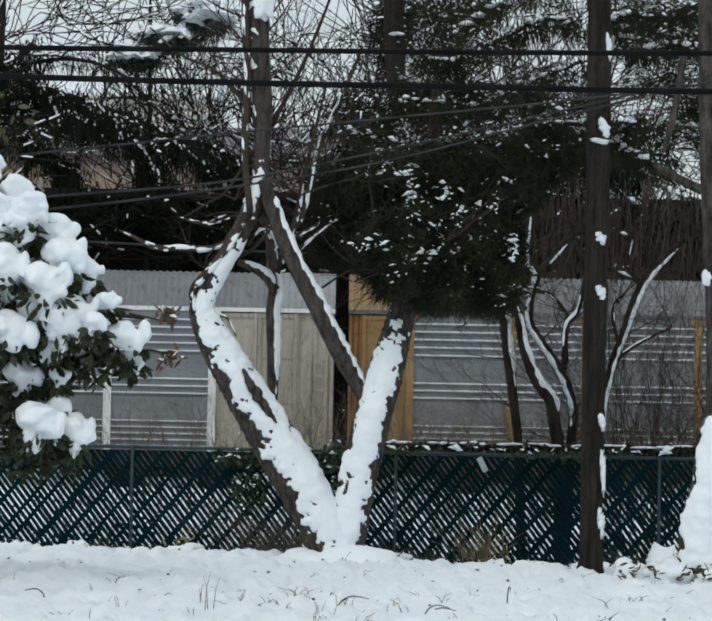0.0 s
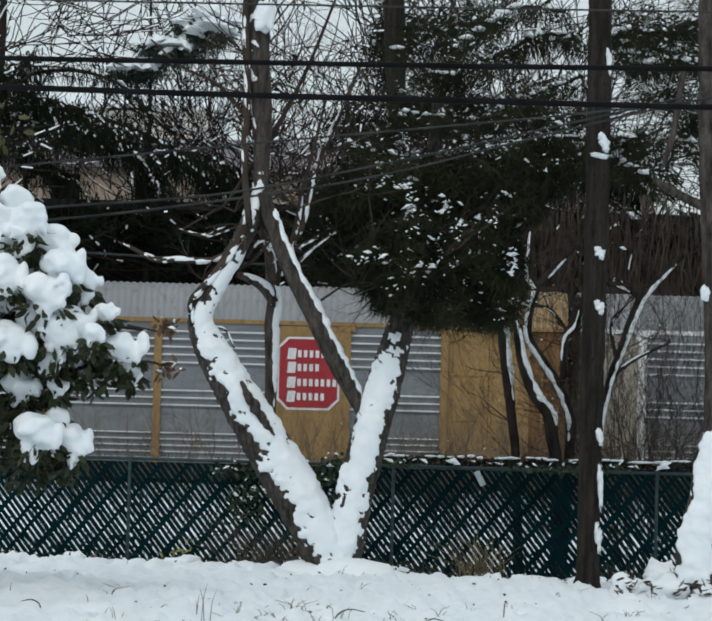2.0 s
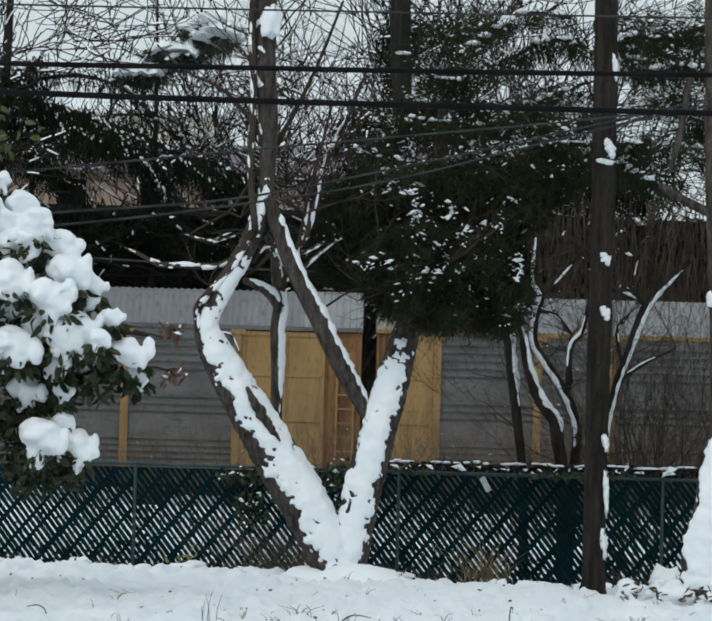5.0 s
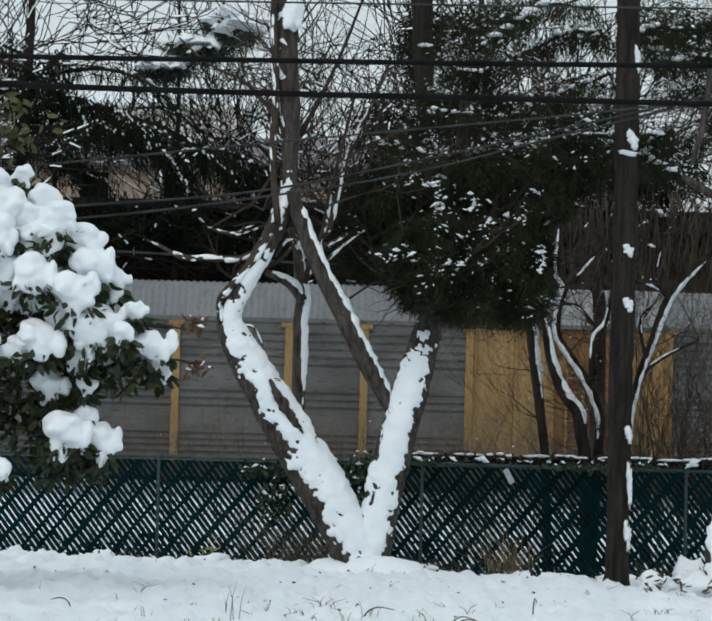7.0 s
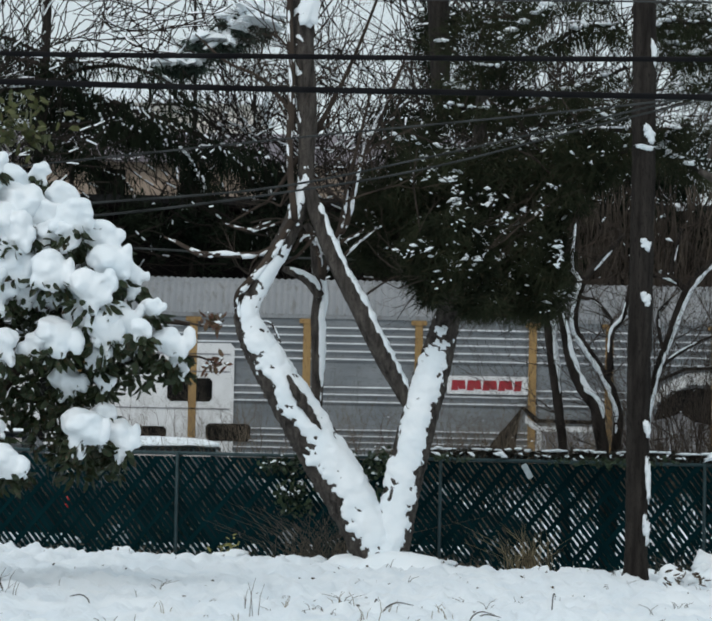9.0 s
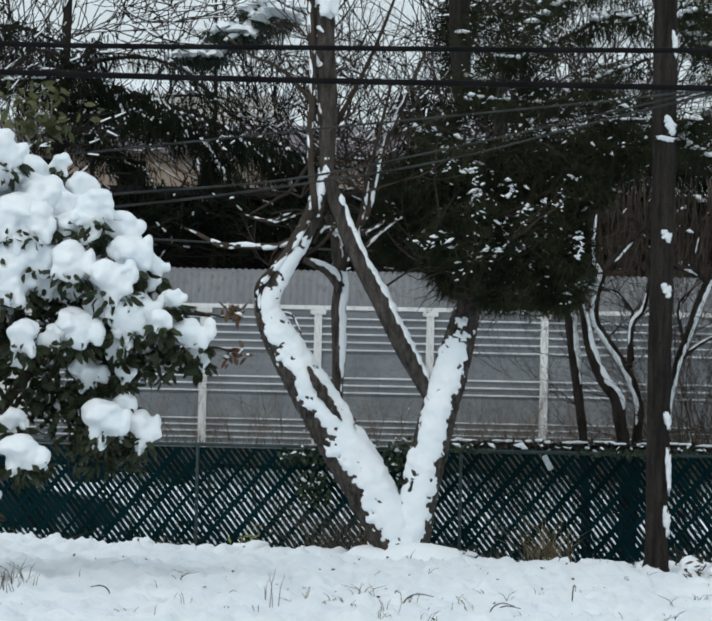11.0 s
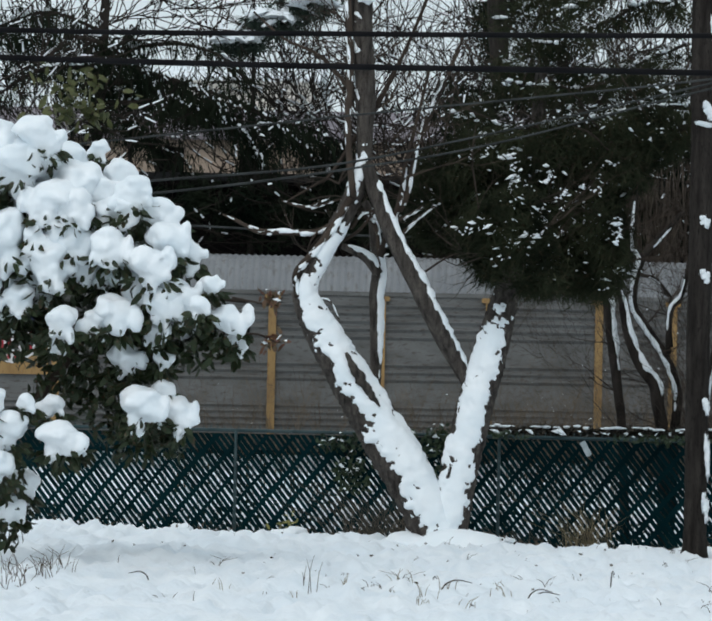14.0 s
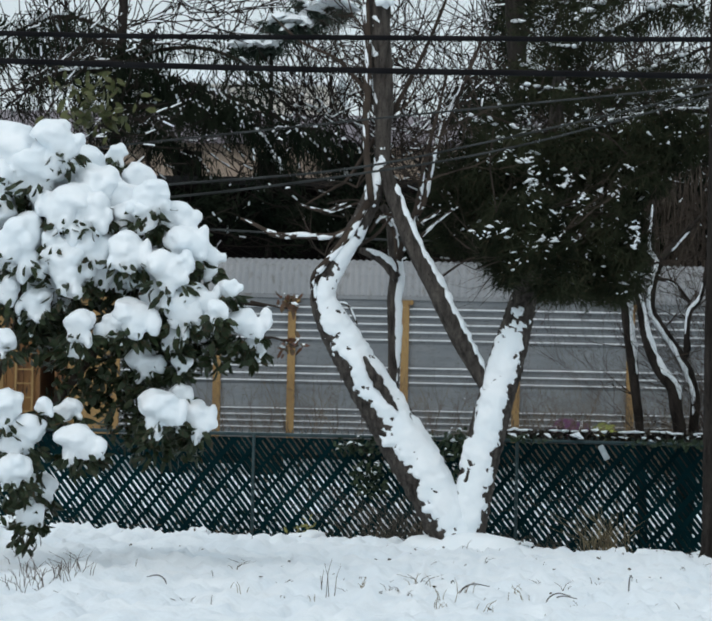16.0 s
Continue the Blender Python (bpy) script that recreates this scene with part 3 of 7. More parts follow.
part("branch", tube([(3.41, 28.20, 3.67, 0.049), (3.14, 28.20, 3.79, 0.044), (2.88, 28.20, 3.94, 0.031)], 8, 4, 0.1), BARK, stub_tree, at=stub_base, smooth=True)
part("branch", tube([(2.97, 28.20, 4.06, 0.022), (3.05, 28.20, 4.35, 0.031), (3.09, 28.20, 4.59, 0.035), (3.15, 28.20, 5.02, 0.031)], 8, 4, 0.1), BARK, stub_tree, at=stub_base, smooth=True)
rng = np.random.default_rng(41)
for i in range(26):
    x, y = rng.uniform(2.62, 4.1), rng.uniform(27.9, 28.9)
    r = rng.uniform(0.05, 0.15) * (1.25 if x > 3.1 else 0.9)
    part("snow_mound", lump((x, y, lie(x, y) + r * 0.35), (r * rng.uniform(1.0, 1.7), r, r * rng.uniform(0.6, 1.0)), 0.6, 1.8, 3, i + 20), SNOW, stub_tree, "lumpy snow on brush", stub_base, True)
spots = np.array([(x, y, lie(x, y) + rng.uniform(0.02, 0.16)) for x, y in zip(rng.uniform(2.6, 4.1, 150), rng.uniform(27.75, 28.3, 150))])
part("leaf_litter", leaves(spots, rng.normal(size=spots.shape) * np.array([1, 0.4, 0.5]), 0.09, 0.03, rng), STEM, stub_tree, "dead leaves in the snow", stub_base, kind="stuff")

# ---- small snow-lined trees by the fence ----
saplings = [
    ([[(2.62, 36.30, -0.58, 0.074), (2.57, 36.30, 0.92, 0.068), (2.51, 36.30, 1.38, 0.074), (2.46, 36.30, 1.66, 0.074), (2.28, 36.30, 1.90, 0.068), (2.12, 36.30, 2.28, 0.057), (2.03, 36.30, 2.73, 0.040), (1.98, 36.30, 2.82, 0.017)], [(2.66, 36.40, -0.58, 0.057), (2.71, 36.40, 0.53, 0.057), (2.72, 36.40, 1.04, 0.057), (2.75, 36.40, 1.55, 0.051), (2.60, 36.40, 1.99, 0.051), (2.33, 36.40, 2.39, 0.046), (2.18, 36.40, 2.65, 0.046), (2.20, 36.40, 2.97, 0.046), (2.27, 36.40, 3.25, 0.046), (2.17, 36.40, 3.41, 0.040), (2.18, 36.40, 3.82, 0.029), (2.22, 36.40, 4.17, 0.017)],
      [(2.27, 36.30, 3.24, 0.040), (2.48, 36.30, 3.48, 0.034), (2.78, 36.30, 3.82, 0.023)], [(2.62, 36.30, 2.03, 0.034), (2.64, 36.30, 2.57, 0.034), (2.78, 36.30, 2.79, 0.028), (2.87, 36.30, 3.26, 0.017)], [(2.65, 36.30, 2.12, 0.028), (2.62, 36.30, 2.52, 0.023), (2.65, 36.30, 2.74, 0.017)], [(2.25, 36.30, 3.02, 0.023), (2.45, 36.30, 2.97, 0.017), (2.65, 36.30, 2.74, 0.017)]], "slender forked sapling lined with snow"),
    ([[(2.15, 36.60, -0.60, 0.057), (2.08, 36.60, 1.05, 0.052), (2.02, 36.60, 1.54, 0.052), (1.95, 36.60, 2.11, 0.063), (1.88, 36.60, 2.68, 0.063), (1.85, 36.60, 3.26, 0.052), (1.69, 36.60, 3.31, 0.034), (1.46, 36.60, 3.36, 0.023)], [(1.87, 36.60, 3.03, 0.034), (1.57, 36.60, 3.48, 0.023), (1.51, 36.60, 3.82, 0.017)]], "thin dark sapling with snow on one side"),
    ([[(3.03, 36.00, -0.55, 0.045), (3.06, 36.00, 1.22, 0.034), (3.15, 36.00, 1.95, 0.039), (3.32, 36.00, 2.49, 0.045), (3.54, 36.00, 3.10, 0.051), (3.80, 36.00, 3.42, 0.045), (4.07, 36.00, 3.68, 0.028)], [(3.54, 36.00, 3.12, 0.034), (3.35, 36.00, 3.26, 0.028), (3.10, 36.00, 3.30, 0.023)], [(3.34, 36.00, 3.31, 0.023), (3.39, 36.00, 3.60, 0.023), (3.46, 36.00, 3.89, 0.017)], [(3.18, 36.00, 2.12, 0.028), (3.48, 36.00, 2.36, 0.023), (3.93, 36.00, 2.59, 0.011)], [(3.26, 36.00, 2.35, 0.023), (3.19, 36.00, 2.80, 0.017), (3.36, 36.00, 3.03, 0.011)]], "leaning sapling with snow on its upper limbs"),
]
rng = np.random.default_rng(4)
for rows, label in saplings:
    b0 = tuple(rows[0][0][:3])
    sap = thing("sapling", b0, label, "tree", "saplings by the fence")
    for i, row in enumerate(rows):
        part("trunk" if i == 0 else "branch", tube([(x, y, z, r * 1.12) for x, y, z, r in row], 10, 6, 0.12, 9), SAPLING_BARK, sap, at=b0, smooth=True)
        part("snow", snow_cap(row[2:] if i < 2 and len(row) > 7 and row[0][3] > 0.05 else row, 0.75 if i % 2 == 0 else -0.55, -0.62, 0.6, 0.2, 8, 10, 36, 0.08, 9, 0.42), SNOW, sap, at=b0, smooth=True)
    S, E, A, B = [], [], [], []
    for row in rows:
        for q in row[1:]:
            for _ in range(2):
                way = np.array([rng.choice((-1, 1)) * rng.uniform(0.3, 1), rng.uniform(-0.3, 0.3), rng.uniform(0.2, 1)])
                s, e, a, bb = branching(q[:3], way / np.linalg.norm(way), rng.uniform(0.4, 0.85), 0.010, 2, rng, 2, 0.7)
                S.append(s), E.append(e), A.append(a), B.append(bb)
    S, E, A, B = map(np.concatenate, (S, E, A, B))
    part("twig_spray", rods(S, E, A, B), TWIG, sap, at=b0, kind="stuff")
    pick = rng.random(len(S)) < 0.003
    part("twig_snow", flecks((S[pick] + E[pick]) / 2 + np.array([0, -0.01, 0.008]), 0.014, rng), SNOW, sap, at=b0, kind="stuff")


thicket_base = (3.586, 36.60, -0.575)
bare = thing("bare_shrub", thicket_base, "bare tangled shrub with dark twigs behind the fence", "shrub")
S, E, A, B = [], [], [], []
for i in range(22):
    q = np.array(thicket_base) + np.array([rng.uniform(-0.45, 0.6), rng.uniform(-0.3, 0.5), 0])
    s, e, a, bb = branching(q, (rng.normal(scale=0.28), 0, 1), rng.uniform(2.4, 3.6), 0.016, 2, rng, 4, 0.5, 0.3)
    S.append(s), E.append(e), A.append(a), B.append(bb)
S, E, A, B = map(np.concatenate, (S, E, A, B))
part("twig_spray", rods(S, E, A, np.maximum(B, 0.003)), TWIG, bare, at=thicket_base, kind="stuff")
pick = rng.random(len(S)) < 0.003
part("twig_snow", flecks(E[pick], 0.014, rng), SNOW, bare, at=thicket_base, kind="stuff")


# ---- pine with drooping snow-flecked boughs ----
def in_blobs(blobs, n, rng):
    """n places spread through ellipsoids (x, y, z, rx, ry, rz)."""
    b = np.array(blobs)
    w = b[:, 3] * b[:, 5]
    i = rng.choice(len(b), n, p=w / w.sum())
    d = rng.normal(size=(n, 3))
    d /= np.linalg.norm(d, axis=1)[:, None]
    d *= rng.random((n, 1)) ** 0.45
    return b[i, :3] + d * b[i, 3:]


def clustered(p, rng):
    """Each place becomes a small group of places."""
    out = np.repeat(p, rng.integers(1, 7, len(p)), axis=0)
    return out + rng.normal(size=out.shape) * np.array([0.09, 0.05, 0.03])


pine_at = (0.850, 31.50, 4.979)
pine = thing("pine_tree", (pine_at[0], pine_at[1], 0), "dark green pine with long needles flecked with snow", "tree")
pine_base = (pine_at[0], pine_at[1], 0)
rng = np.random.default_rng(12)
blobs = [(0.01, 31.30, 3.46, 0.47, 0.60, 0.37), (-0.14, 31.30, 3.85, 0.39, 0.60, 0.34), (0.46, 31.30, 3.18, 0.49, 0.60, 0.37), (0.80, 31.30, 3.58, 0.54, 0.60, 0.49), (1.34, 31.30, 3.39, 0.44, 0.60, 0.49), (1.06, 31.30, 2.80, 0.49, 0.60, 0.22), (1.50, 31.30, 2.71, 0.27, 0.60, 0.17), (0.39, 31.30, 4.06, 0.54, 0.60, 0.34), (1.03, 31.30, 4.12, 0.54, 0.60, 0.34), (1.62, 31.30, 3.99, 0.44, 0.60, 0.34), (2.01, 31.30, 4.24, 0.39, 0.60, 0.22), (0.66, 31.30, 2.89, 0.29, 0.60, 0.20), (1.76, 31.30, 4.33, 0.44, 0.60, 0.25), (-0.23, 31.30, 3.26, 0.25, 0.60, 0.22), (1.59, 31.30, 3.05, 0.27, 0.60, 0.29)]
blobs += [(0.44, 29.55, 2.97, 0.28, 0.20, 0.18), (0.18, 29.55, 3.08, 0.23, 0.20, 0.19), (0.67, 29.55, 3.09, 0.25, 0.20, 0.21), (0.52, 29.55, 3.36, 0.32, 0.20, 0.23), (0.30, 29.55, 2.76, 0.10, 0.20, 0.10), (0.79, 29.55, 2.67, 0.21, 0.20, 0.10)]
pts = in_blobs(blobs, 5200, rng)
ways = np.stack([rng.normal(scale=0.5, size=len(pts)) - 0.1, rng.normal(scale=0.3, size=len(pts)), rng.normal(scale=0.35, size=len(pts)) - 0.55], axis=1)
part("crown", needles(pts, ways, 0.2, 0.012, 0.45, 18, rng), NEEDLE, pine, "dense dark needles", pine_base, kind="stuff")
pick = pts[rng.random(len(pts)) < 0.06]
part("crown_snow", flecks(clustered(pick, rng) + np.array([0, -0.15, 0.03]), 0.018, rng), SNOW, pine, "flecks of snow", pine_base, kind="stuff")
streaks = [(0.56, 30.60, 3.77, 0.07, 0.10, 0.29), (0.83, 30.60, 3.34, 0.09, 0.10, 0.22), (1.07, 30.60, 3.58, 0.08, 0.10, 0.14), (0.54, 30.60, 3.33, 0.06, 0.10, 0.19), (1.30, 30.60, 3.68, 0.14, 0.10, 0.05), (0.94, 30.60, 3.77, 0.05, 0.10, 0.14), (0.24, 30.60, 4.00, 0.29, 0.10, 0.04), (1.65, 30.60, 3.26, 0.06, 0.10, 0.19), (1.45, 30.60, 3.78, 0.06, 0.10, 0.24)]
part("crown_snow", flecks(in_blobs(streaks, 170, rng), 0.019, rng), SNOW, pine, "clots of snow down the boughs", pine_base, kind="stuff")
upper = [(0.75, 33.00, 5.95, 0.36, 0.60, 0.31), (1.26, 33.00, 6.09, 0.41, 0.60, 0.26), (1.06, 33.00, 5.51, 0.41, 0.60, 0.21), (0.55, 33.00, 5.14, 0.36, 0.60, 0.31), (0.97, 33.00, 4.94, 0.57, 0.60, 0.21), (1.59, 33.00, 5.08, 0.57, 0.60, 0.21), (2.27, 33.00, 4.96, 0.47, 0.60, 0.21), (3.13, 33.00, 6.13, 0.47, 0.60, 0.18), (3.65, 33.00, 5.77, 0.52, 0.60, 0.31), (3.35, 33.00, 5.30, 0.36, 0.60, 0.21), (3.82, 33.00, 4.94, 0.31, 0.60, 0.41), (3.26, 33.00, 4.72, 0.47, 0.60, 0.18), (3.80, 33.00, 6.14, 0.41, 0.60, 0.31), (0.15, 33.00, 4.61, 0.36, 0.60, 0.26), (2.84, 33.00, 4.56, 0.47, 0.60, 0.21), (4.49, 33.00, 5.63, 0.47, 0.60, 0.62), (4.40, 33.00, 4.54, 0.36, 0.60, 0.62), (4.96, 33.00, 5.22, 0.47, 0.60, 1.03)]
pts = in_blobs(upper, 1600, rng)
ways = np.stack([rng.normal(scale=0.6, size=len(pts)), rng.normal(scale=0.3, size=len(pts)), rng.normal(scale=0.4, size=len(pts)) - 0.2], axis=1)
part("upper_crown", needles(pts, ways, 0.2, 0.012, 0.4, 13, rng), NEEDLE, pine, "open boughs", pine_base, kind="stuff")
pick = pts[rng.random(len(pts)) < 0.2]
part("crown_snow", flecks(clustered(pick, rng) + np.array([0, -0.12, 0.03]), 0.019, rng), SNOW, pine, "flecks of snow", pine_base, kind="stuff")
part("trunk", tube([(0.48, 34.50, 4.98, 0.097), (0.42, 34.50, 5.57, 0.119), (0.38, 34.50, 6.39, 0.124), (0.35, 34.50, 7.48, 0.119)], 12, 6, 0.1), BARK_RED, pine, at=pine_base, smooth=True)
for line_row in ([(2.38, 31.20, 5.65, 0.024), (2.16, 31.20, 5.74, 0.024), (1.87, 31.20, 5.71, 0.020), (1.58, 31.20, 5.55, 0.020), (1.24, 31.20, 5.40, 0.015)],
            [(2.50, 31.20, 4.62, 0.034), (2.18, 31.20, 4.62, 0.029), (1.79, 31.20, 4.56, 0.024), (1.31, 31.20, 4.45, 0.024), (0.72, 31.20, 4.35, 0.020), (0.38, 31.20, 4.32, 0.015)],
            [(2.50, 31.20, 4.62, 0.029), (2.77, 31.20, 4.62, 0.024), (3.06, 31.20, 4.69, 0.020)],
            [(3.63, 31.20, 5.92, 0.029), (3.14, 31.20, 5.79, 0.029), (2.84, 31.20, 5.81, 0.024), (2.60, 31.20, 5.68, 0.024)],
            [(2.80, 31.20, 5.81, 0.020), (2.90, 31.20, 5.51, 0.020), (3.02, 31.20, 5.43, 0.024), (3.29, 31.20, 5.50, 0.024), (3.64, 31.20, 5.47, 0.024)],
            [(2.39, 31.20, 5.30, 0.020), (1.93, 31.20, 5.10, 0.015), (1.64, 31.20, 5.00, 0.015)],
            [(1.15, 31.20, 4.81, 0.020), (0.71, 31.20, 4.82, 0.020), (0.41, 31.20, 4.87, 0.015)],
            [(2.41, 31.20, 4.39, 0.024), (2.09, 31.20, 4.35, 0.020), (1.60, 31.20, 4.37, 0.020), (1.06, 31.20, 4.49, 0.015)],
            [(0.14, 31.20, 4.27, 0.015), (0.53, 31.20, 4.25, 0.020), (0.82, 31.20, 4.16, 0.015)],
            [(2.20, 31.20, 5.99, 0.020), (1.66, 31.20, 6.02, 0.020), (1.28, 31.20, 5.77, 0.015), (0.94, 31.20, 5.51, 0.015)],
            [(0.30, 31.20, 5.60, 0.020), (0.70, 31.20, 5.31, 0.015), (0.99, 31.20, 5.27, 0.015)],
            [(2.68, 31.20, 4.47, 0.024), (2.92, 31.20, 4.33, 0.020), (3.27, 31.20, 4.15, 0.015)],
            [(0.04, 31.20, 4.09, 0.015), (0.24, 31.20, 4.15, 0.020), (0.63, 31.20, 4.20, 0.020)]):
    part("bough", tube(line_row, 7, 5, 0.12), BARK_RED, pine, at=pine_base, smooth=True)
    line = spline(line_row, 14)[:, :3]
    tuft = np.repeat(line, 3, axis=0) + rng.normal(size=(3 * len(line), 3)) * np.array([0.06, 0.12, 0.04]) - np.array([0, 0, 0.05])
    part("needle_fringe", needles(tuft, np.tile(np.array([[0.05, 0, -0.8]]), (len(tuft), 1)), 0.17, 0.012, 0.5, 7, rng), NEEDLE, pine, at=pine_base, kind="stuff")
    drop = rng.integers(0, 7)
    pats = [lump(q + np.array([0, -0.03, 0.02]), (rng.uniform(0.025, 0.085), 0.05, rng.uniform(0.014, 0.03)), 0.6, 1.7, 2, i * 1.7 + q[0]) for i, q in enumerate(line[drop::5]) if rng.random() < 0.62]
    part("bough_snow", join(pats), SNOW, pine, "broken line of snow", pine_base, smooth=True, kind="stuff")
    line = line[rng.random(len(line)) < 0.5]
    part("bough_snow", flecks(line + rng.normal(size=line.shape) * np.array([0.05, 0.03, 0.06]) + np.array([0, -0.06, 0.0]), 0.022, rng), SNOW, pine, "flecks of snow", pine_base, kind="stuff")
S, E, A, B = [], [], [], []
for q in in_blobs(upper + blobs, 150, rng):
    way = np.array([rng.uniform(-1, 1), 0, rng.uniform(-0.3, 0.6)])
    s, e, a, b = branching(q, way / np.linalg.norm(way), rng.uniform(0.6, 1.2), 0.014, 2, rng, 2, 0.6)
    S.append(s), E.append(e), A.append(a), B.append(b)
S, E, A, B = map(np.concatenate, (S, E, A, B))
part("twig_spray", rods(S, E, A, B), TWIG, pine, at=pine_base, kind="stuff")

# ---- broad-leaved evergreen shrub loaded with snow ----
SHRUB_Y = 24.0
shrub_base = ((-3.474, 24.00, 0.683)[0], 24.4, 0.0)
shrub = thing("snowy_shrub", shrub_base, "broad-leaved evergreen shrub bent under pillows of snow", "shrub")
pillows = [[(-3.93, 24.00, 3.48, 0.218), (-3.49, 24.00, 3.55, 0.165), (-3.66, 24.00, 3.34, 0.218), (-3.30, 24.00, 3.39, 0.150), (-3.06, 24.00, 3.49, 0.083), (-3.41, 24.00, 3.20, 0.188), (-3.18, 24.00, 3.15, 0.195), (-2.97, 24.00, 3.08, 0.180), (-2.86, 24.00, 3.27, 0.143), (-2.68, 24.00, 3.10, 0.143), (-2.49, 24.00, 2.92, 0.158), (-3.94, 24.00, 3.02, 0.195), (-3.96, 24.00, 3.23, 0.169), (-3.76, 24.00, 2.72, 0.207), (-3.57, 24.00, 3.05, 0.169), (-3.37, 24.00, 3.00, 0.180), (-3.18, 24.00, 2.98, 0.143), (-2.91, 24.00, 2.91, 0.143), (-2.74, 24.00, 2.95, 0.113)],
           [(-3.50, 23.90, 2.72, 0.090), (-3.25, 23.90, 2.69, 0.180), (-3.40, 23.90, 2.52, 0.195), (-3.10, 23.90, 2.52, 0.157), (-3.51, 23.90, 2.33, 0.150), (-3.62, 23.90, 2.22, 0.120), (-2.87, 23.90, 2.64, 0.150), (-2.72, 23.90, 2.52, 0.165), (-2.93, 23.90, 2.41, 0.105), (-2.40, 23.90, 2.71, 0.157), (-2.27, 23.90, 2.61, 0.127), (-2.53, 23.90, 2.50, 0.150), (-2.67, 23.90, 2.30, 0.135), (-2.51, 23.90, 2.35, 0.112), (-2.30, 23.90, 2.24, 0.150), (-2.05, 23.90, 2.35, 0.075), (-2.82, 23.90, 2.11, 0.157), (-2.96, 23.90, 2.03, 0.120)],
           [(-2.43, 23.80, 2.16, 0.142), (-2.31, 23.80, 2.08, 0.127), (-2.50, 23.80, 1.95, 0.097), (-3.25, 23.80, 2.02, 0.119), (-3.33, 23.80, 1.86, 0.082), (-1.91, 23.80, 2.07, 0.142), (-1.84, 23.80, 1.89, 0.082), (-2.10, 23.80, 2.16, 0.082), (-2.76, 23.80, 1.74, 0.127), (-2.45, 23.80, 1.73, 0.075), (-3.84, 23.80, 2.62, 0.149), (-3.87, 23.80, 2.32, 0.112), (-3.71, 23.80, 2.09, 0.089), (-4.12, 23.80, 3.36, 0.224), (-4.11, 23.80, 2.95, 0.224), (-4.14, 23.80, 2.54, 0.186), (-4.17, 23.80, 2.12, 0.149), (-3.86, 23.80, 1.87, 0.097)] + [(-2.57, 23.9, 1.36, 0.165), (-2.33, 23.9, 1.30, 0.150), (-2.44, 23.9, 1.47, 0.09)],
           [(-3.67, 23.60, 1.13, 0.163), (-3.70, 23.60, 0.84, 0.133), (-3.60, 23.60, 0.66, 0.126), (-3.61, 23.60, 0.47, 0.103), (-3.20, 23.60, 1.07, 0.155), (-3.32, 23.60, 1.33, 0.096), (-3.80, 23.60, 1.35, 0.133), (-3.09, 23.60, 1.03, 0.089), (-3.49, 23.60, 1.36, 0.067)]]
rng = np.random.default_rng(8)
spots, outs = [], []
SHRUB_MID = (-3.106, 24.00, 2.568)[0]
k = 0
for row in pillows:
    for x, y, z, r in row:
        yy = y + rng.uniform(-0.35, 0.35)
        c = (x, yy, z)
        r *= 1.06 if z > 2.4 else 1.04
        size = (r * rng.uniform(0.9, 1.15), r * rng.uniform(1.0, 1.2), r * rng.uniform(0.85, 1.1))
        droop = rng.choice((-1, 1)) if abs(x - SHRUB_MID) < 0.5 else math.copysign(1, x - SHRUB_MID)
        way = np.array([(x - SHRUB_MID) * 0.75 + 0.35 * droop + rng.normal(scale=0.25), -0.25, -0.85])
        way /= np.linalg.norm(way)
        across = np.array([way[2], 0, -way[0]])
        lobes = [lump(np.array(c) - way * r * 0.25, np.array(size) * np.array([0.92, 1.0, 0.78]), 0.35, 1.3, 4, k * 1.3)]
        for q, (far, wide) in enumerate(((0.3, 0.72), (0.65, 0.55), (1.0, 0.36))):
            tip = np.array(c) + way * r * far + across * r * rng.uniform(-0.3, 0.3)
            lobes.append(lump(tip, r * wide * np.array([rng.uniform(0.85, 1.1), 1.0, 0.95]), 0.3, 1.4, 3, k * 1.3 + q))
        for q in range(5):
            tip = np.array(c) + way * r * rng.uniform(0.1, 1.15) + across * r * rng.choice((-1, 1)) * rng.uniform(0.5, 1.1)
            lobes.append(lump(tip, r * np.array([rng.uniform(0.2, 0.38), 0.4, rng.uniform(0.28, 0.55)]), 0.35, 1.4, 3, k * 0.7 + q))
        drape = part("snow_pillow", join(lobes), SNOW, shrub, at=shrub_base, smooth=True)
        blend = drape.modifiers.new("blend", "REMESH")
        blend.mode, blend.voxel_size, blend.use_smooth_shade = "VOXEL", 0.018, True
        soft = drape.modifiers.new("soft", "SMOOTH")
        soft.factor, soft.iterations = 0.5, 2
        k += 1
        n = int(18 + 190 * r) if z < 2.5 else int(16 + 130 * r)
        d = rng.normal(size=(n, 3))
        d[:, 2] = -np.abs(d[:, 2]) * 0.8
        d /= np.linalg.norm(d, axis=1)[:, None]
        spots.append(np.array(c) + d * np.array(size) * rng.uniform(0.7, 1.0, (n, 1)) - np.array([0, -0.05, r * 0.6]))
        outs.append(d * np.array([1, 1, 0.5]) + np.array([0, -0.1, -0.5]) + rng.normal(scale=0.3, size=(n, 3)))
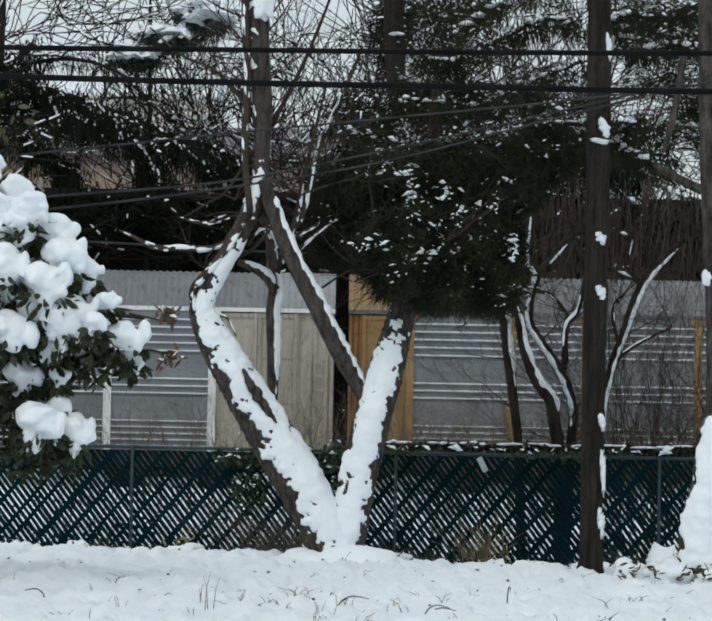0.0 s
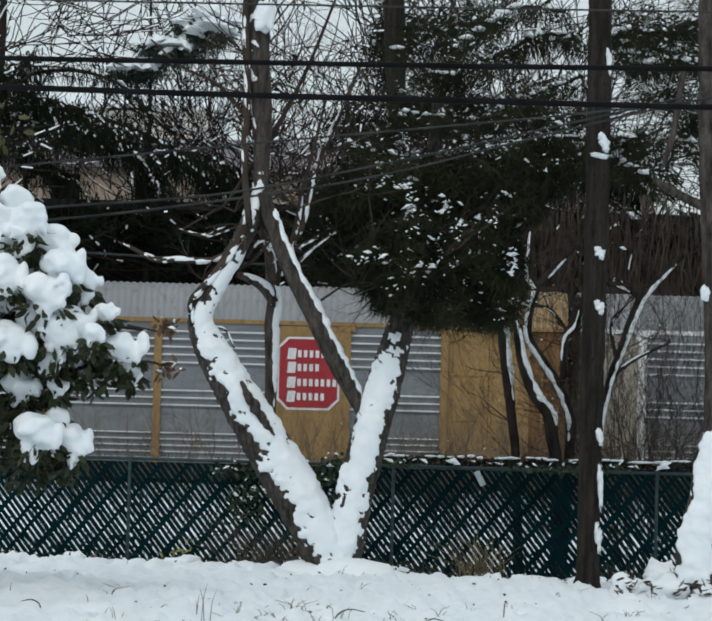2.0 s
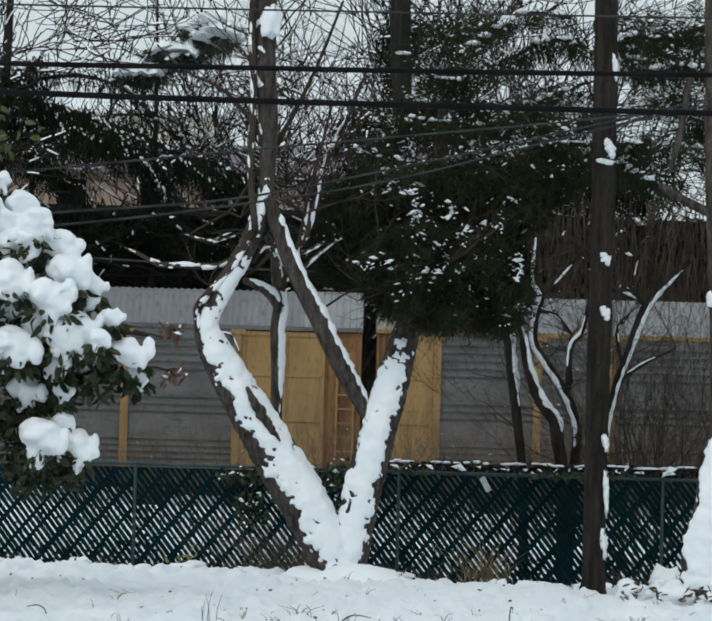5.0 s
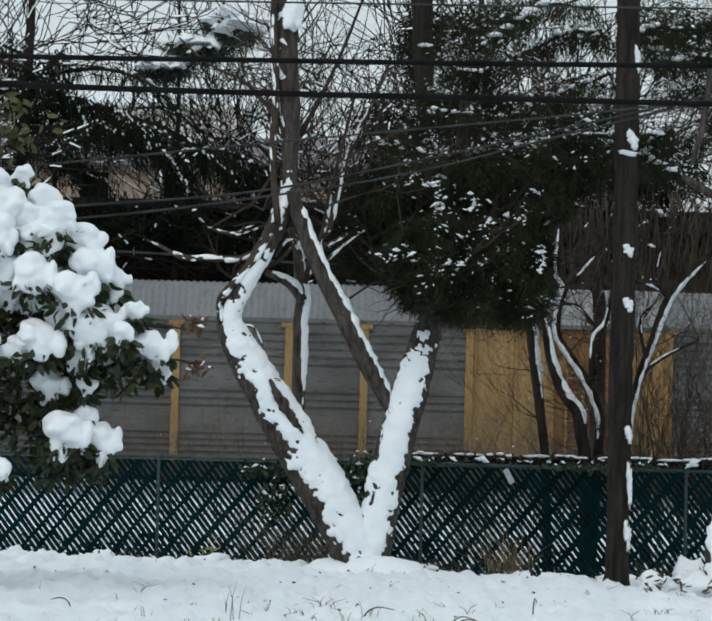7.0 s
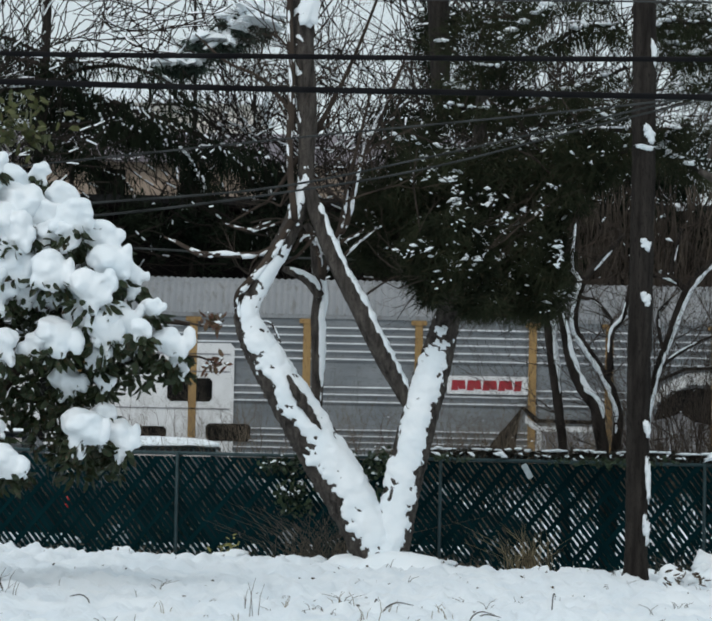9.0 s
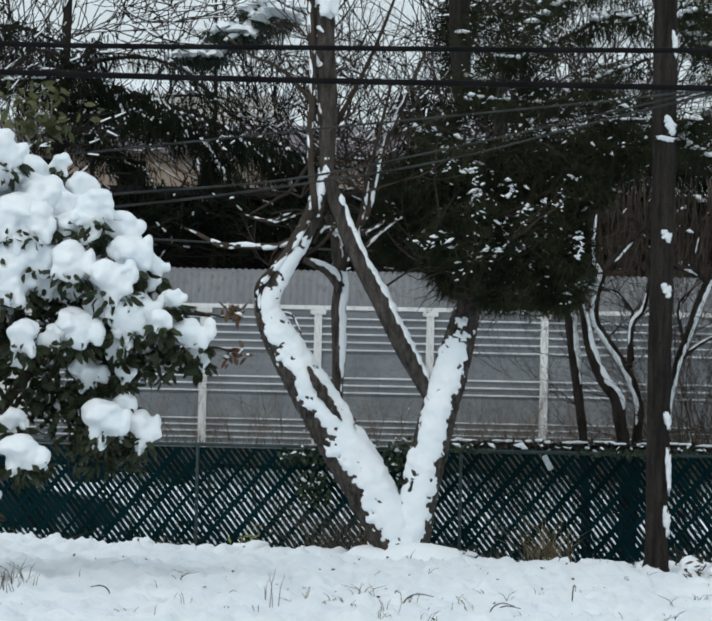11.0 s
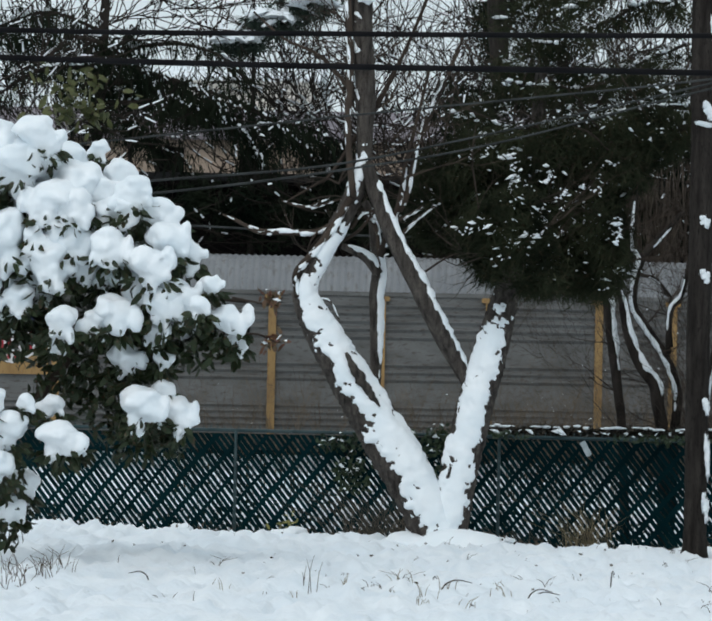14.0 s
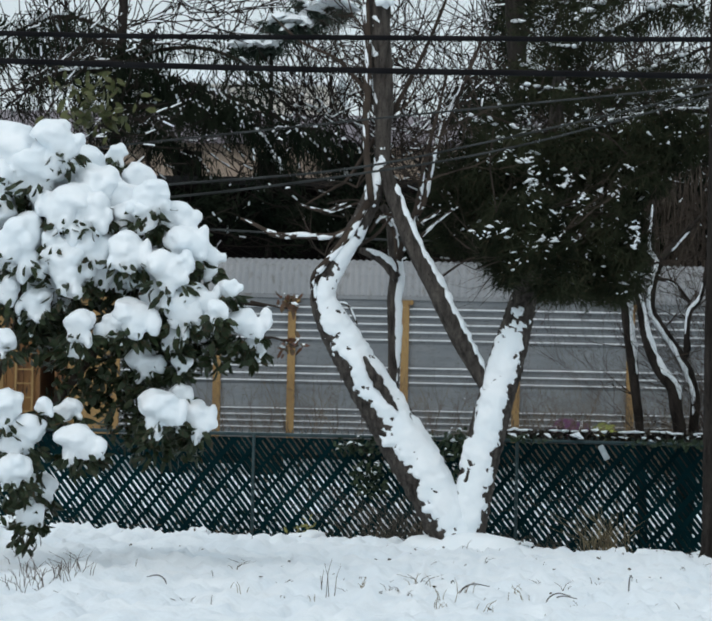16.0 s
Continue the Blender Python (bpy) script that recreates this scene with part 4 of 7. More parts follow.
hang = [(*(-2.597, 24.30, 1.983), 0.5, 0.4, 0.4), (*(-2.083, 24.10, 1.875), 0.22, 0.3, 0.22), (*(-2.722, 24.20, 1.258), 0.45, 0.3, 0.3), (*(-3.420, 24.20, 1.965), 0.6, 0.4, 0.35), (*(-2.918, 24.20, 1.557), 0.4, 0.3, 0.3), (*(-3.705, 23.80, 0.685), 0.25, 0.3, 0.35), (*(-3.662, 23.70, 0.319), 0.13, 0.15, 0.16),
        (*(-3.607, 24.60, 2.587), 0.9, 0.4, 0.7), (*(-2.875, 24.60, 2.601), 0.5, 0.4, 0.6), (*(-2.584, 24.20, 1.034), 0.42, 0.3, 0.14), (*(-3.296, 24.20, 1.512), 0.3, 0.3, 0.2)]
more = in_blobs(hang, 3400, rng)
spots.append(more)
outs.append(np.stack([rng.normal(scale=0.6, size=len(more)), rng.normal(scale=0.5, size=len(more)) - 0.2, rng.normal(scale=0.5, size=len(more)) - 0.4], axis=1))
part("foliage", leaves(np.concatenate(spots), np.concatenate(outs), 0.125, 0.05, rng), LEAF, shrub, "glossy dark leaves", shrub_base, kind="stuff")
for row in ([(-4.50, 24.20, -0.21, 0.053), (-3.89, 24.20, 0.86, 0.045), (-3.19, 24.20, 1.82, 0.038), (-2.90, 24.20, 2.39, 0.030), (-2.76, 24.20, 2.89, 0.019)], [(-2.82, 24.20, 2.39, 0.030), (-2.41, 24.20, 2.36, 0.023), (-2.10, 24.20, 2.26, 0.019), (-1.76, 24.20, 2.22, 0.011)], [(-4.36, 24.20, 0.09, 0.038), (-4.05, 24.20, 1.42, 0.030), (-3.84, 24.20, 2.18, 0.023), (-3.94, 24.20, 2.94, 0.015)], [(-3.18, 24.20, 1.63, 0.030), (-2.80, 24.20, 1.45, 0.023), (-2.46, 24.20, 1.23, 0.019), (-2.30, 24.20, 1.08, 0.011)], [(-4.07, 24.20, 0.85, 0.030), (-3.85, 24.20, 0.75, 0.023), (-3.74, 24.20, 0.37, 0.011)]):
    part("branch", tube(row, 8, 5, 0.1), TWIG, shrub, at=shrub_base, smooth=True)
sprout = np.array((-3.28, 24.60, 3.91)) + rng.normal(size=(150, 3)) * np.array([0.17, 0.1, 0.12])
part("sprout", leaves(sprout, rng.normal(size=(150, 3)) + np.array([0, -0.3, -0.3]), 0.12, 0.05, rng), OLIVE_LEAF, shrub, "olive green leaves above the snow", shrub_base, kind="stuff")
leafy = thing("leafy_twig", (-1.706, 24.00, 2.219), "small twig with reddish leaves and a little snow", "twig")
rng = np.random.default_rng(2)
q0 = (-1.706, 24.00, 2.219)
part("stem", tube([(-1.88, 24.00, 2.25, 0.011), (-1.71, 24.00, 2.22, 0.009), (-1.55, 24.00, 2.20, 0.008), (-1.46, 24.00, 2.26, 0.006)], 6, 4), TWIG, leafy, at=q0)
part("stem", tube([(-1.83, 24.00, 1.95, 0.011), (-1.66, 24.00, 1.95, 0.009), (-1.54, 24.00, 1.90, 0.008), (-1.47, 24.00, 1.89, 0.006)], 6, 4), TWIG, leafy, at=q0)
RED_LEAF = material("reddish_leaf", (0.13, 0.035, 0.025), 0.5, second=(0.05, 0.06, 0.025), scale=20, amount=0.9)
lp = np.concatenate([np.array((-1.537, 24.00, 2.222)) + rng.normal(scale=0.045, size=(26, 3)), np.array((-1.541, 24.00, 1.902)) + rng.normal(scale=0.045, size=(26, 3))])
part("foliage", leaves(lp, rng.normal(size=(52, 3)), 0.09, 0.035, rng), RED_LEAF, leafy, at=q0, kind="stuff")
part("snow", flecks(lp[::5] + np.array([0, -0.03, 0.02]), 0.02, rng), SNOW, leafy, at=q0, kind="stuff")

# ---- overhead cables ----
cables = [([(-3.05, 15.00, 3.35, 0.014), (-1.87, 15.00, 3.34, 0.014), (-0.70, 15.00, 3.35, 0.014), (0.48, 15.00, 3.36, 0.014), (1.82, 15.00, 3.38, 0.014), (3.08, 15.00, 3.40, 0.014)], "thick black overhead cable"), ([(-3.05, 15.00, 3.21, 0.016), (-1.87, 15.00, 3.19, 0.016), (-0.69, 15.00, 3.18, 0.016), (0.49, 15.00, 3.18, 0.016), (1.83, 15.00, 3.18, 0.016), (3.08, 15.00, 3.20, 0.016)], "thick black overhead cable"),
          ([(-3.16, 15.50, 3.72, 0.007), (-1.94, 15.50, 3.72, 0.007), (-0.24, 15.50, 3.73, 0.007), (1.88, 15.50, 3.75, 0.007), (3.18, 15.50, 3.77, 0.007)], "thin black overhead cable"),
          ([(-4.85, 26.00, 3.50, 0.012), (-3.23, 26.00, 3.70, 0.012), (-1.03, 26.00, 3.97, 0.012), (0.44, 26.00, 4.14, 0.012), (2.11, 26.00, 4.34, 0.012), (4.93, 26.00, 4.74, 0.012)], "thin drooping service cable"), ([(-4.84, 26.00, 3.12, 0.012), (-2.81, 26.00, 3.35, 0.014), (-1.26, 26.00, 3.51, 0.014), (0.04, 26.00, 3.78, 0.012), (2.11, 26.00, 4.29, 0.012), (4.92, 26.00, 5.03, 0.012)], "thin drooping service cable"),
          ([(-4.84, 26.00, 3.04, 0.012), (-2.60, 26.00, 3.26, 0.014), (-1.02, 26.00, 3.49, 0.014), (0.28, 26.00, 3.74, 0.012), (2.11, 26.00, 4.24, 0.012), (4.92, 26.00, 4.95, 0.012)], "thin drooping service cable"), ([(-7.07, 38.00, 3.63, 0.018), (-3.79, 38.00, 3.63, 0.018), (-1.47, 38.00, 3.54, 0.018), (0.08, 38.00, 3.53, 0.018)], "thin cable crossing the yard")]
for row, label in cables:
    b0 = tuple(row[0][:3])
    ob = thing("cable", b0, label, "cable", "overhead cables")
    part("wire", tube(row, 8, 8, grow=1.0 if "thick" in label else 0.75), WIRE if "thick" in label else GREY_WIRE, ob, at=b0, smooth=True)


# ---- dry growth along the fence and weeds in the snow ----
def clump(centre, n, height, width, lean, rng):
    """Bent dry stalks."""
    s = np.stack([rng.normal(scale=width, size=n), rng.normal(scale=width * 0.5, size=n), np.zeros(n)], axis=1) + np.array(centre)
    h = height * rng.uniform(0.4, 1.1, n)
    dx = rng.normal(scale=lean, size=n)
    m = s + np.stack([dx * h * 0.4, rng.normal(scale=0.1, size=n) * h, h * 0.6], axis=1)
    e = m + np.stack([dx * h * 0.9, rng.normal(scale=0.1, size=n) * h, h * 0.35], axis=1)
    r = np.full(n, 0.0034)
    return rods(np.concatenate([s, m]), np.concatenate([m, e]), np.concatenate([r, r * 0.8]), np.concatenate([r * 0.8, r * 0.4]))


rng = np.random.default_rng(17)
for c, n, h, w, lean, mat, label in [
        ((1.451, 31.80, -0.270), 90, 0.62, 0.11, 0.35, STRAW, "clump of straw-coloured dry grass"), ((-0.872, 32.20, -0.227), 150, 0.8, 0.26, 0.5, STEM, "tangle of bare brown stems"), ((-2.717, 32.00, -0.192), 40, 0.3, 0.12, 0.5, STEM, "small tangle of dry stems"),
        ((0.538, 32.20, -0.250), 50, 0.35, 0.18, 0.6, STEM, "low dry stems"), ((3.036, 31.00, -0.137), 50, 0.3, 0.2, 0.6, STEM, "low dry stems"), ((0.935, 32.00, -0.291), 50, 0.35, 0.15, 0.6, STEM, "low dry stems"), ((-0.358, 31.20, -0.139), 50, 0.3, 0.12, 0.6, STEM, "low dry stems"), ((-4.367, 32.00, -0.208), 50, 0.35, 0.2, 0.6, STEM, "low dry stems")]:
    ob = thing("dry_grass", (c[0], c[1], lie(c[0], c[1])), label, "dry grass", "dry growth by the fence")
    part("grass_tuft", clump((c[0], c[1], lie(c[0], c[1]) - 0.02), n, h, w, lean, rng), mat, ob, at=(c[0], c[1], lie(c[0], c[1])), kind="stuff")
c = (-1.858, 32.00, -0.145)
weed = thing("yellow_weed", (c[0], c[1], lie(c[0], c[1])), "weed with yellowing leaves at the fence", "weed")
lp = np.array((c[0], c[1], lie(c[0], c[1]) + 0.17)) + rng.normal(size=(60, 3)) * np.array([0.07, 0.05, 0.08])
part("foliage", leaves(lp, rng.normal(size=(60, 3)) + np.array([0, -0.5, 0.3]), 0.075, 0.03, rng), YELLOW_LEAF, weed, at=weed.location, kind="stuff")
for u in range(105):
    x, y = rng.uniform(-4.6, 3.9), rng.choice([rng.uniform(20.5, 24), rng.uniform(23, 31)])
    g = (x, y, lie(x, y))
    ob = thing("snow_weed", g, "few dark dry weed stalks poking from the snow", "weed", "weeds in the snow")
    part("grass_tuft", clump((x, y, g[2] - 0.01), int(rng.integers(1, 5)), rng.uniform(0.03, 0.1), 0.025, 0.7, rng), STEM, ob, at=g, kind="stuff")
for u in range(16):
    x, y = rng.uniform(-4.6, 0.6), rng.uniform(20.4, 23)
    g = (x, y, lie(x, y))
    ob = thing("snow_weed", g, "thin pale grass stalks standing in the snow", "weed", "weeds in the snow")
    part("grass_tuft", clump((x, y, g[2] - 0.01), 4, rng.uniform(0.07, 0.16), 0.05, 0.35, rng), STRAW, ob, at=g, kind="stuff")
for u in range(14):
    x, y = rng.uniform(-3.51, -2.99), rng.uniform(21.0, 22.6)
    g = (x, y, lie(x, y))
    ob = thing("snow_weed", g, "tuft of thin grey-brown stalks in the snow", "weed", "weeds in the snow")
    part("grass_tuft", clump((x, y, g[2] - 0.01), int(rng.integers(3, 8)), rng.uniform(0.12, 0.24), 0.05, 0.4, rng), STEM, ob, at=g, kind="stuff")
for c, h in (((-1.076, 22.00, -0.049), 0.3), ((-1.149, 22.20, -0.047), 0.2), ((1.417, 25.00, -0.073), 0.12)):
    g = (c[0], c[1], lie(c[0], c[1]))
    ob = thing("snow_weed", g, "tall dry weed stalk standing in the snow", "weed", "weeds in the snow")
    part("grass_tuft", clump((g[0], g[1], g[2] - 0.01), 3, h, 0.02, 0.16, rng), STEM, ob, at=g, kind="stuff")

for x, y, wide, high in ((1.25, 23.2, 0.03, 0.13), (0.57, 21.7, 0.22, 0.09), (0.55, 21.9, 0.20, 0.10), (-2.34, 22.3, -0.16, 0.07), (-0.10, 22.0, 0.24, 0.09), (-0.17, 23.0, 0.04, 0.10)):
    z = lie(x, y)
    ob = thing("bent_twig", (x, y, z), "thin dark twig bowed out of the snow", "twig", "twigs in the snow")
    part("stem", tube([(x, y, z - 0.02, 0.0045), (x + wide * 0.15, y, z + high * 0.6, 0.005), (x + wide * 0.5, y, z + high, 0.0045), (x + wide, y, z + high * 0.8, 0.0025)], 6, 5, 0.2), TWIG, ob, at=(x, y, z))

# snow on low brush where the lawn ends
edge = thing("snowy_brush", (0, 31.3, 0), "low brush and leaf litter half buried in snow at the lawn's edge", "brush", kind="stuff")
litter = []
for i in range(70):
    x, y = rng.uniform(-5.2, 4.6), rng.uniform(30.5, 32.2)
    r = rng.uniform(0.05, 0.14)
    litter.append((x, y, lie(x, y)))
    part("snow_lump", lump((x, y, lie(x, y) + r * 0.2), (r * rng.uniform(1, 2.0), r, r * rng.uniform(0.5, 0.9)), 0.6, 1.6, 3, i * 0.77), SNOW, edge, at=(0, 31.3, 0), smooth=True)
lp = np.repeat(np.array(litter), 14, axis=0)
lp = lp + rng.normal(size=lp.shape) * np.array([0.13, 0.1, 0.03]) + np.array([0, -0.08, 0.03])
part("leaf_litter", leaves(lp, rng.normal(size=lp.shape) + np.array([0, -0.4, 0.3]), 0.06, 0.028, rng), STEM, edge, at=(0, 31.3, 0), kind="stuff")
spots = np.array([(x, y, lie(x, y) + 0.012) for x, y in zip(rng.uniform(-4.8, 4.2, 110), rng.uniform(20.5, 30.5, 110))])
part("leaf_litter", leaves(spots, rng.normal(size=spots.shape) * np.array([1, 1, 0.3]), 0.035, 0.02, rng), STEM, edge, at=(0, 31.3, 0), kind="stuff")

# ---- ivy along the fence top ----
ivy_base = ((-0.204, 34.40, 0.958)[0], 34.4, lie(0, 34.4))
ivy = thing("ivy", ivy_base, "dark ivy climbing over the fence", "ivy")
ip = in_blobs([(*(-1.391, 34.50, 0.880), 0.35, 0.1, 0.12), (*(-0.204, 34.50, 0.902), 0.5, 0.12, 0.2), (*(-0.411, 34.50, 0.467), 0.3, 0.1, 0.25), (*(-0.743, 34.50, 0.892), 0.4, 0.1, 0.14), (*(0.658, 34.50, 1.016), 0.3, 0.1, 0.05), (*(2.548, 34.50, 0.998), 0.9, 0.1, 0.05), (*(-0.186, 34.50, -0.013), 0.3, 0.1, 0.3), (*(-1.221, 34.50, 0.506), 0.25, 0.1, 0.25)], 1300, rng)
part("foliage", leaves(ip, rng.normal(size=(len(ip), 3)) + np.array([0, -0.6, -0.2]), 0.07, 0.05, rng), IVY, ivy, at=ivy_base, kind="stuff")
low = np.stack([rng.uniform(-5.3, 4.8, 5200), rng.uniform(34.78, 35.1, 5200), -0.5 + rng.exponential(0.16, 5200)], axis=1)
part("ground_ivy", leaves(low, rng.normal(size=low.shape) + np.array([0, -0.5, 0.2]), 0.09, 0.05, rng), IVY, ivy, "dark leaves along the fence foot", ivy_base, kind="stuff")
sp = ip[rng.random(len(ip)) < 0.06]
part("snow", flecks(sp + np.array([0, -0.08, 0.05]), 0.025, rng), SNOW, ivy, at=ivy_base, kind="stuff")
sx = rng.uniform((0.388, 34.60, 1.074)[0], (3.799, 34.60, 1.086)[0], 26)
part("snow_line", flecks(np.stack([sx, np.full(26, 34.64), TOP + 0.06 + rng.normal(scale=0.01, size=26)], axis=1), 0.035, rng), SNOW, ivy, "snow lying on the rail", ivy_base, kind="stuff")
# a dark line of growth along the rail with snow lying on it
hem = np.stack([rng.uniform(0.36, 4.94, 2300), rng.normal(34.86, 0.05, 2300), TOP + rng.uniform(-0.02, 0.11, 2300)], axis=1)
part("rail_growth", leaves(hem, rng.normal(size=hem.shape) * np.array([1, 0.6, 0.5]), 0.075, 0.03, rng), DARK_LEAF, ivy, "dark dead growth along the rail", ivy_base, kind="stuff")
pats = [lump((x, 34.80, TOP + 0.125 + rng.normal(scale=0.008)), (rng.uniform(0.03, 0.17), 0.05, rng.uniform(0.010, 0.022)), 0.45, 1.7, 2, x) for x in np.arange(0.36, 4.94, 0.12) if rng.random() < 0.6]
part("snow_line", join(pats), SNOW, ivy, "broken line of snow on the growth", ivy_base, smooth=True, kind="stuff")
# twiggy brush just behind the fence
S, E, A, B = [], [], [], []
for i in range(75):
    q = np.array([rng.uniform(-4.2, 4.8) if i < 55 else rng.uniform(0.2, 4.8), rng.uniform(36, 39), -0.6])
    s, e, a, b = branching(q, (rng.normal(scale=0.2), 0, 1), rng.uniform(1.5, 2.5), 0.008, 2, rng, 3, 0.4, 0.4)
    S.append(s), E.append(e), A.append(a), B.append(b)
S, E, A, B = map(np.concatenate, (S, E, A, B))
brush = thing("brush", (0, 37, -0.5), "thin bare brush behind the fence", "brush", kind="stuff")
part("twig_spray", rods(S, E, A, B), BRUSH, brush, at=(0, 37, -0.5), kind="stuff")
pick = rng.random(len(S)) < 0.0004
part("twig_snow", flecks(E[pick], 0.012, rng), SNOW, brush, at=(0, 37, -0.5), kind="stuff")

# dense low scrub on the bank beyond the road
S, E, A, B = [], [], [], []
for i in range(300):
    q = np.array([rng.uniform(0.8, 9.5) if i < 230 else rng.uniform(-6.3, 0.8), rng.uniform(61.5, 63.5), rng.uniform(-0.1, 0.5)])
    s, e, a, b = branching(q, (rng.normal(scale=0.35), 0, 1), rng.uniform(0.5, 1.5), 0.0125, 2, rng, 3, 0.6, 0.4)
    S.append(s), E.append(e), A.append(a), B.append(b)
    S.append(np.array([[q[0] + 0.03, q[1], -0.8]])), E.append(q[None, :]), A.append(np.array([0.012])), B.append(np.array([0.0125]))
S, E, A, B = map(np.concatenate, (S, E, A, B))
part("scrub", rods(S, E, A, B), BRUSH, brush, at=(0, 37, -0.5), kind="stuff")
pick = rng.random(len(S)) < 0.001
part("scrub_snow", flecks(E[pick], 0.013, rng), SNOW, brush, at=(0, 37, -0.5), kind="stuff")

# ---- beyond the railway: a dark bank of evergreens, tan and cream houses, bare woods ----
TAN = material("tan_render", (0.36, 0.28, 0.22), 0.9, second=(0.45, 0.36, 0.29), scale=1.0)
DARK = material("near_black", (0.003, 0.003, 0.0035), 0.9, second=(0.008, 0.007, 0.007), scale=1.0, spec=0.02)
CREAM = material("cream_siding", (0.70, 0.66, 0.60), 0.8, second=(0.78, 0.75, 0.70), scale=0.8)
SLATE = material("slate_roof", (0.17, 0.15, 0.17), 0.8, second=(0.24, 0.22, 0.24), scale=2)


def house(name, x0, x1, y, depth, z0, z1, ridge, wall_mat, roof_mat, label, boards=0.0, windows=0):
    at = ((x0 + x1) / 2, y, z0)
    ob = thing(name, at, label, "building")
    if boards:
        for i in range(int((z1 - z0) / boards)):
            part("wall_board", block(x0, x1, y - 0.02 * (i % 2) - 0.02, y + 0.2, z0 + i * boards, z0 + (i + 1) * boards - 0.02), wall_mat, ob, at=at)
    part("wall", block(x0, x1, y + 0.03, y + depth, z0, z1), wall_mat, ob, at=at)
    v = [(x0 - 0.3, y - 0.4, z1), (x1 + 0.3, y - 0.4, z1), (x1 + 0.3, y + depth / 2, ridge), (x0 - 0.3, y + depth / 2, ridge), (x0 - 0.3, y + depth + 0.4, z1), (x1 + 0.3, y + depth + 0.4, z1)]
    part("roof", ([*v, *[(a, b, c - 0.15) for a, b, c in v]], [(0, 1, 2, 3), (3, 2, 5, 4), (6, 9, 8, 7), (9, 10, 11, 8), (0, 6, 7, 1), (4, 5, 11, 10), (0, 3, 9, 6), (3, 4, 10, 9), (1, 7, 8, 2), (2, 8, 11, 5)]), roof_mat, ob, at=at)
    for i in range(windows):
        wx = x0 + (x1 - x0) * (i + 0.5) / windows
        win = part("window", block(wx - 0.5, wx + 0.5, y - 0.05, y + 0.02, z1 - 1.5, z1 - 0.4), DARK, ob, at=at)
    return ob


def zat(v, d):
    return 1.5 + (900 - v) * d / 6385.0


# near-black gabled block, added to fill the dark band behind the railway
house("dark_block", -26, 14, 88, 6, -0.5, zat(445, 88), zat(425, 91), DARK, DARK, "long near-black gabled block behind the railway")
house("tan_building", -24, 3, 104, 8, -0.5, zat(345, 104), zat(285, 108), TAN, SLATE, "long tan rendered building with a slate roof", windows=9)
house("cream_house", (-12.92, 125.00, 18.94)[0], (-6.430, 125.00, 19.06)[0], 125, 9, -0.5, zat(215, 125), zat(180, 130), CREAM, SNOW, "cream clapboard house with a snowy roof", boards=0.32)

rng = np.random.default_rng(31)
woods = []
for i in range(18):
    x = -13.5 + 1.5 * i + rng.uniform(-0.8, 0.8)
    y = rng.uniform(80, 102)
    H = rng.uniform(9, 15)
    b0 = (x, y, -0.5)
    ob = thing("bare_tree", b0, "bare brown tree with snow along its twigs", "tree", "woods beyond the railway")
    s, e, a, b = branching(b0, (rng.normal(scale=0.1), 0, 1), H, rng.uniform(0.09, 0.2), 3, rng, 3, 0.6, 0.3)
    part("crown", rods(s, e, np.maximum(a * 0.95, 0.020), np.maximum(b * 0.95, 0.014)), FAR_TWIG, ob, at=b0, kind="stuff")
    pick = (rng.random(len(s)) < 0.14) & (np.abs((e - s)[:, 2]) < 0.75 * np.linalg.norm(e - s, axis=1))
    part("snow", rods(s[pick] + np.array([0, -0.05, 0.03]), s[pick] + (e - s)[pick] * np.minimum(1.0, 0.32 / np.linalg.norm((e - s)[pick], axis=1))[:, None] + np.array([0, -0.05, 0.03]), np.full(pick.sum(), 0.03), np.full(pick.sum(), 0.02)), SNOW, ob, at=b0, kind="stuff")


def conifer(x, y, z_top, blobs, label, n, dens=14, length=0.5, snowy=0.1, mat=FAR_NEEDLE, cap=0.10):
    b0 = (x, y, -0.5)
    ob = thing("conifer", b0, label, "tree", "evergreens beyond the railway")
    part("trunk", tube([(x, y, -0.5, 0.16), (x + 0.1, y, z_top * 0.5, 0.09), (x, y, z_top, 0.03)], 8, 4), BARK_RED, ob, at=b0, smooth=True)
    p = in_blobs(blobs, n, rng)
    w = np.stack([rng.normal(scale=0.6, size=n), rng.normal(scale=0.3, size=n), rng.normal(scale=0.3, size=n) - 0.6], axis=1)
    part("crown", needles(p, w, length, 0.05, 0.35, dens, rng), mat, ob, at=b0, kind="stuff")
    q = p[rng.random(n) < snowy]
    part("snow", flecks(q + np.array([0, -0.3, 0.1]), cap, rng), SNOW, ob, at=b0, kind="stuff")


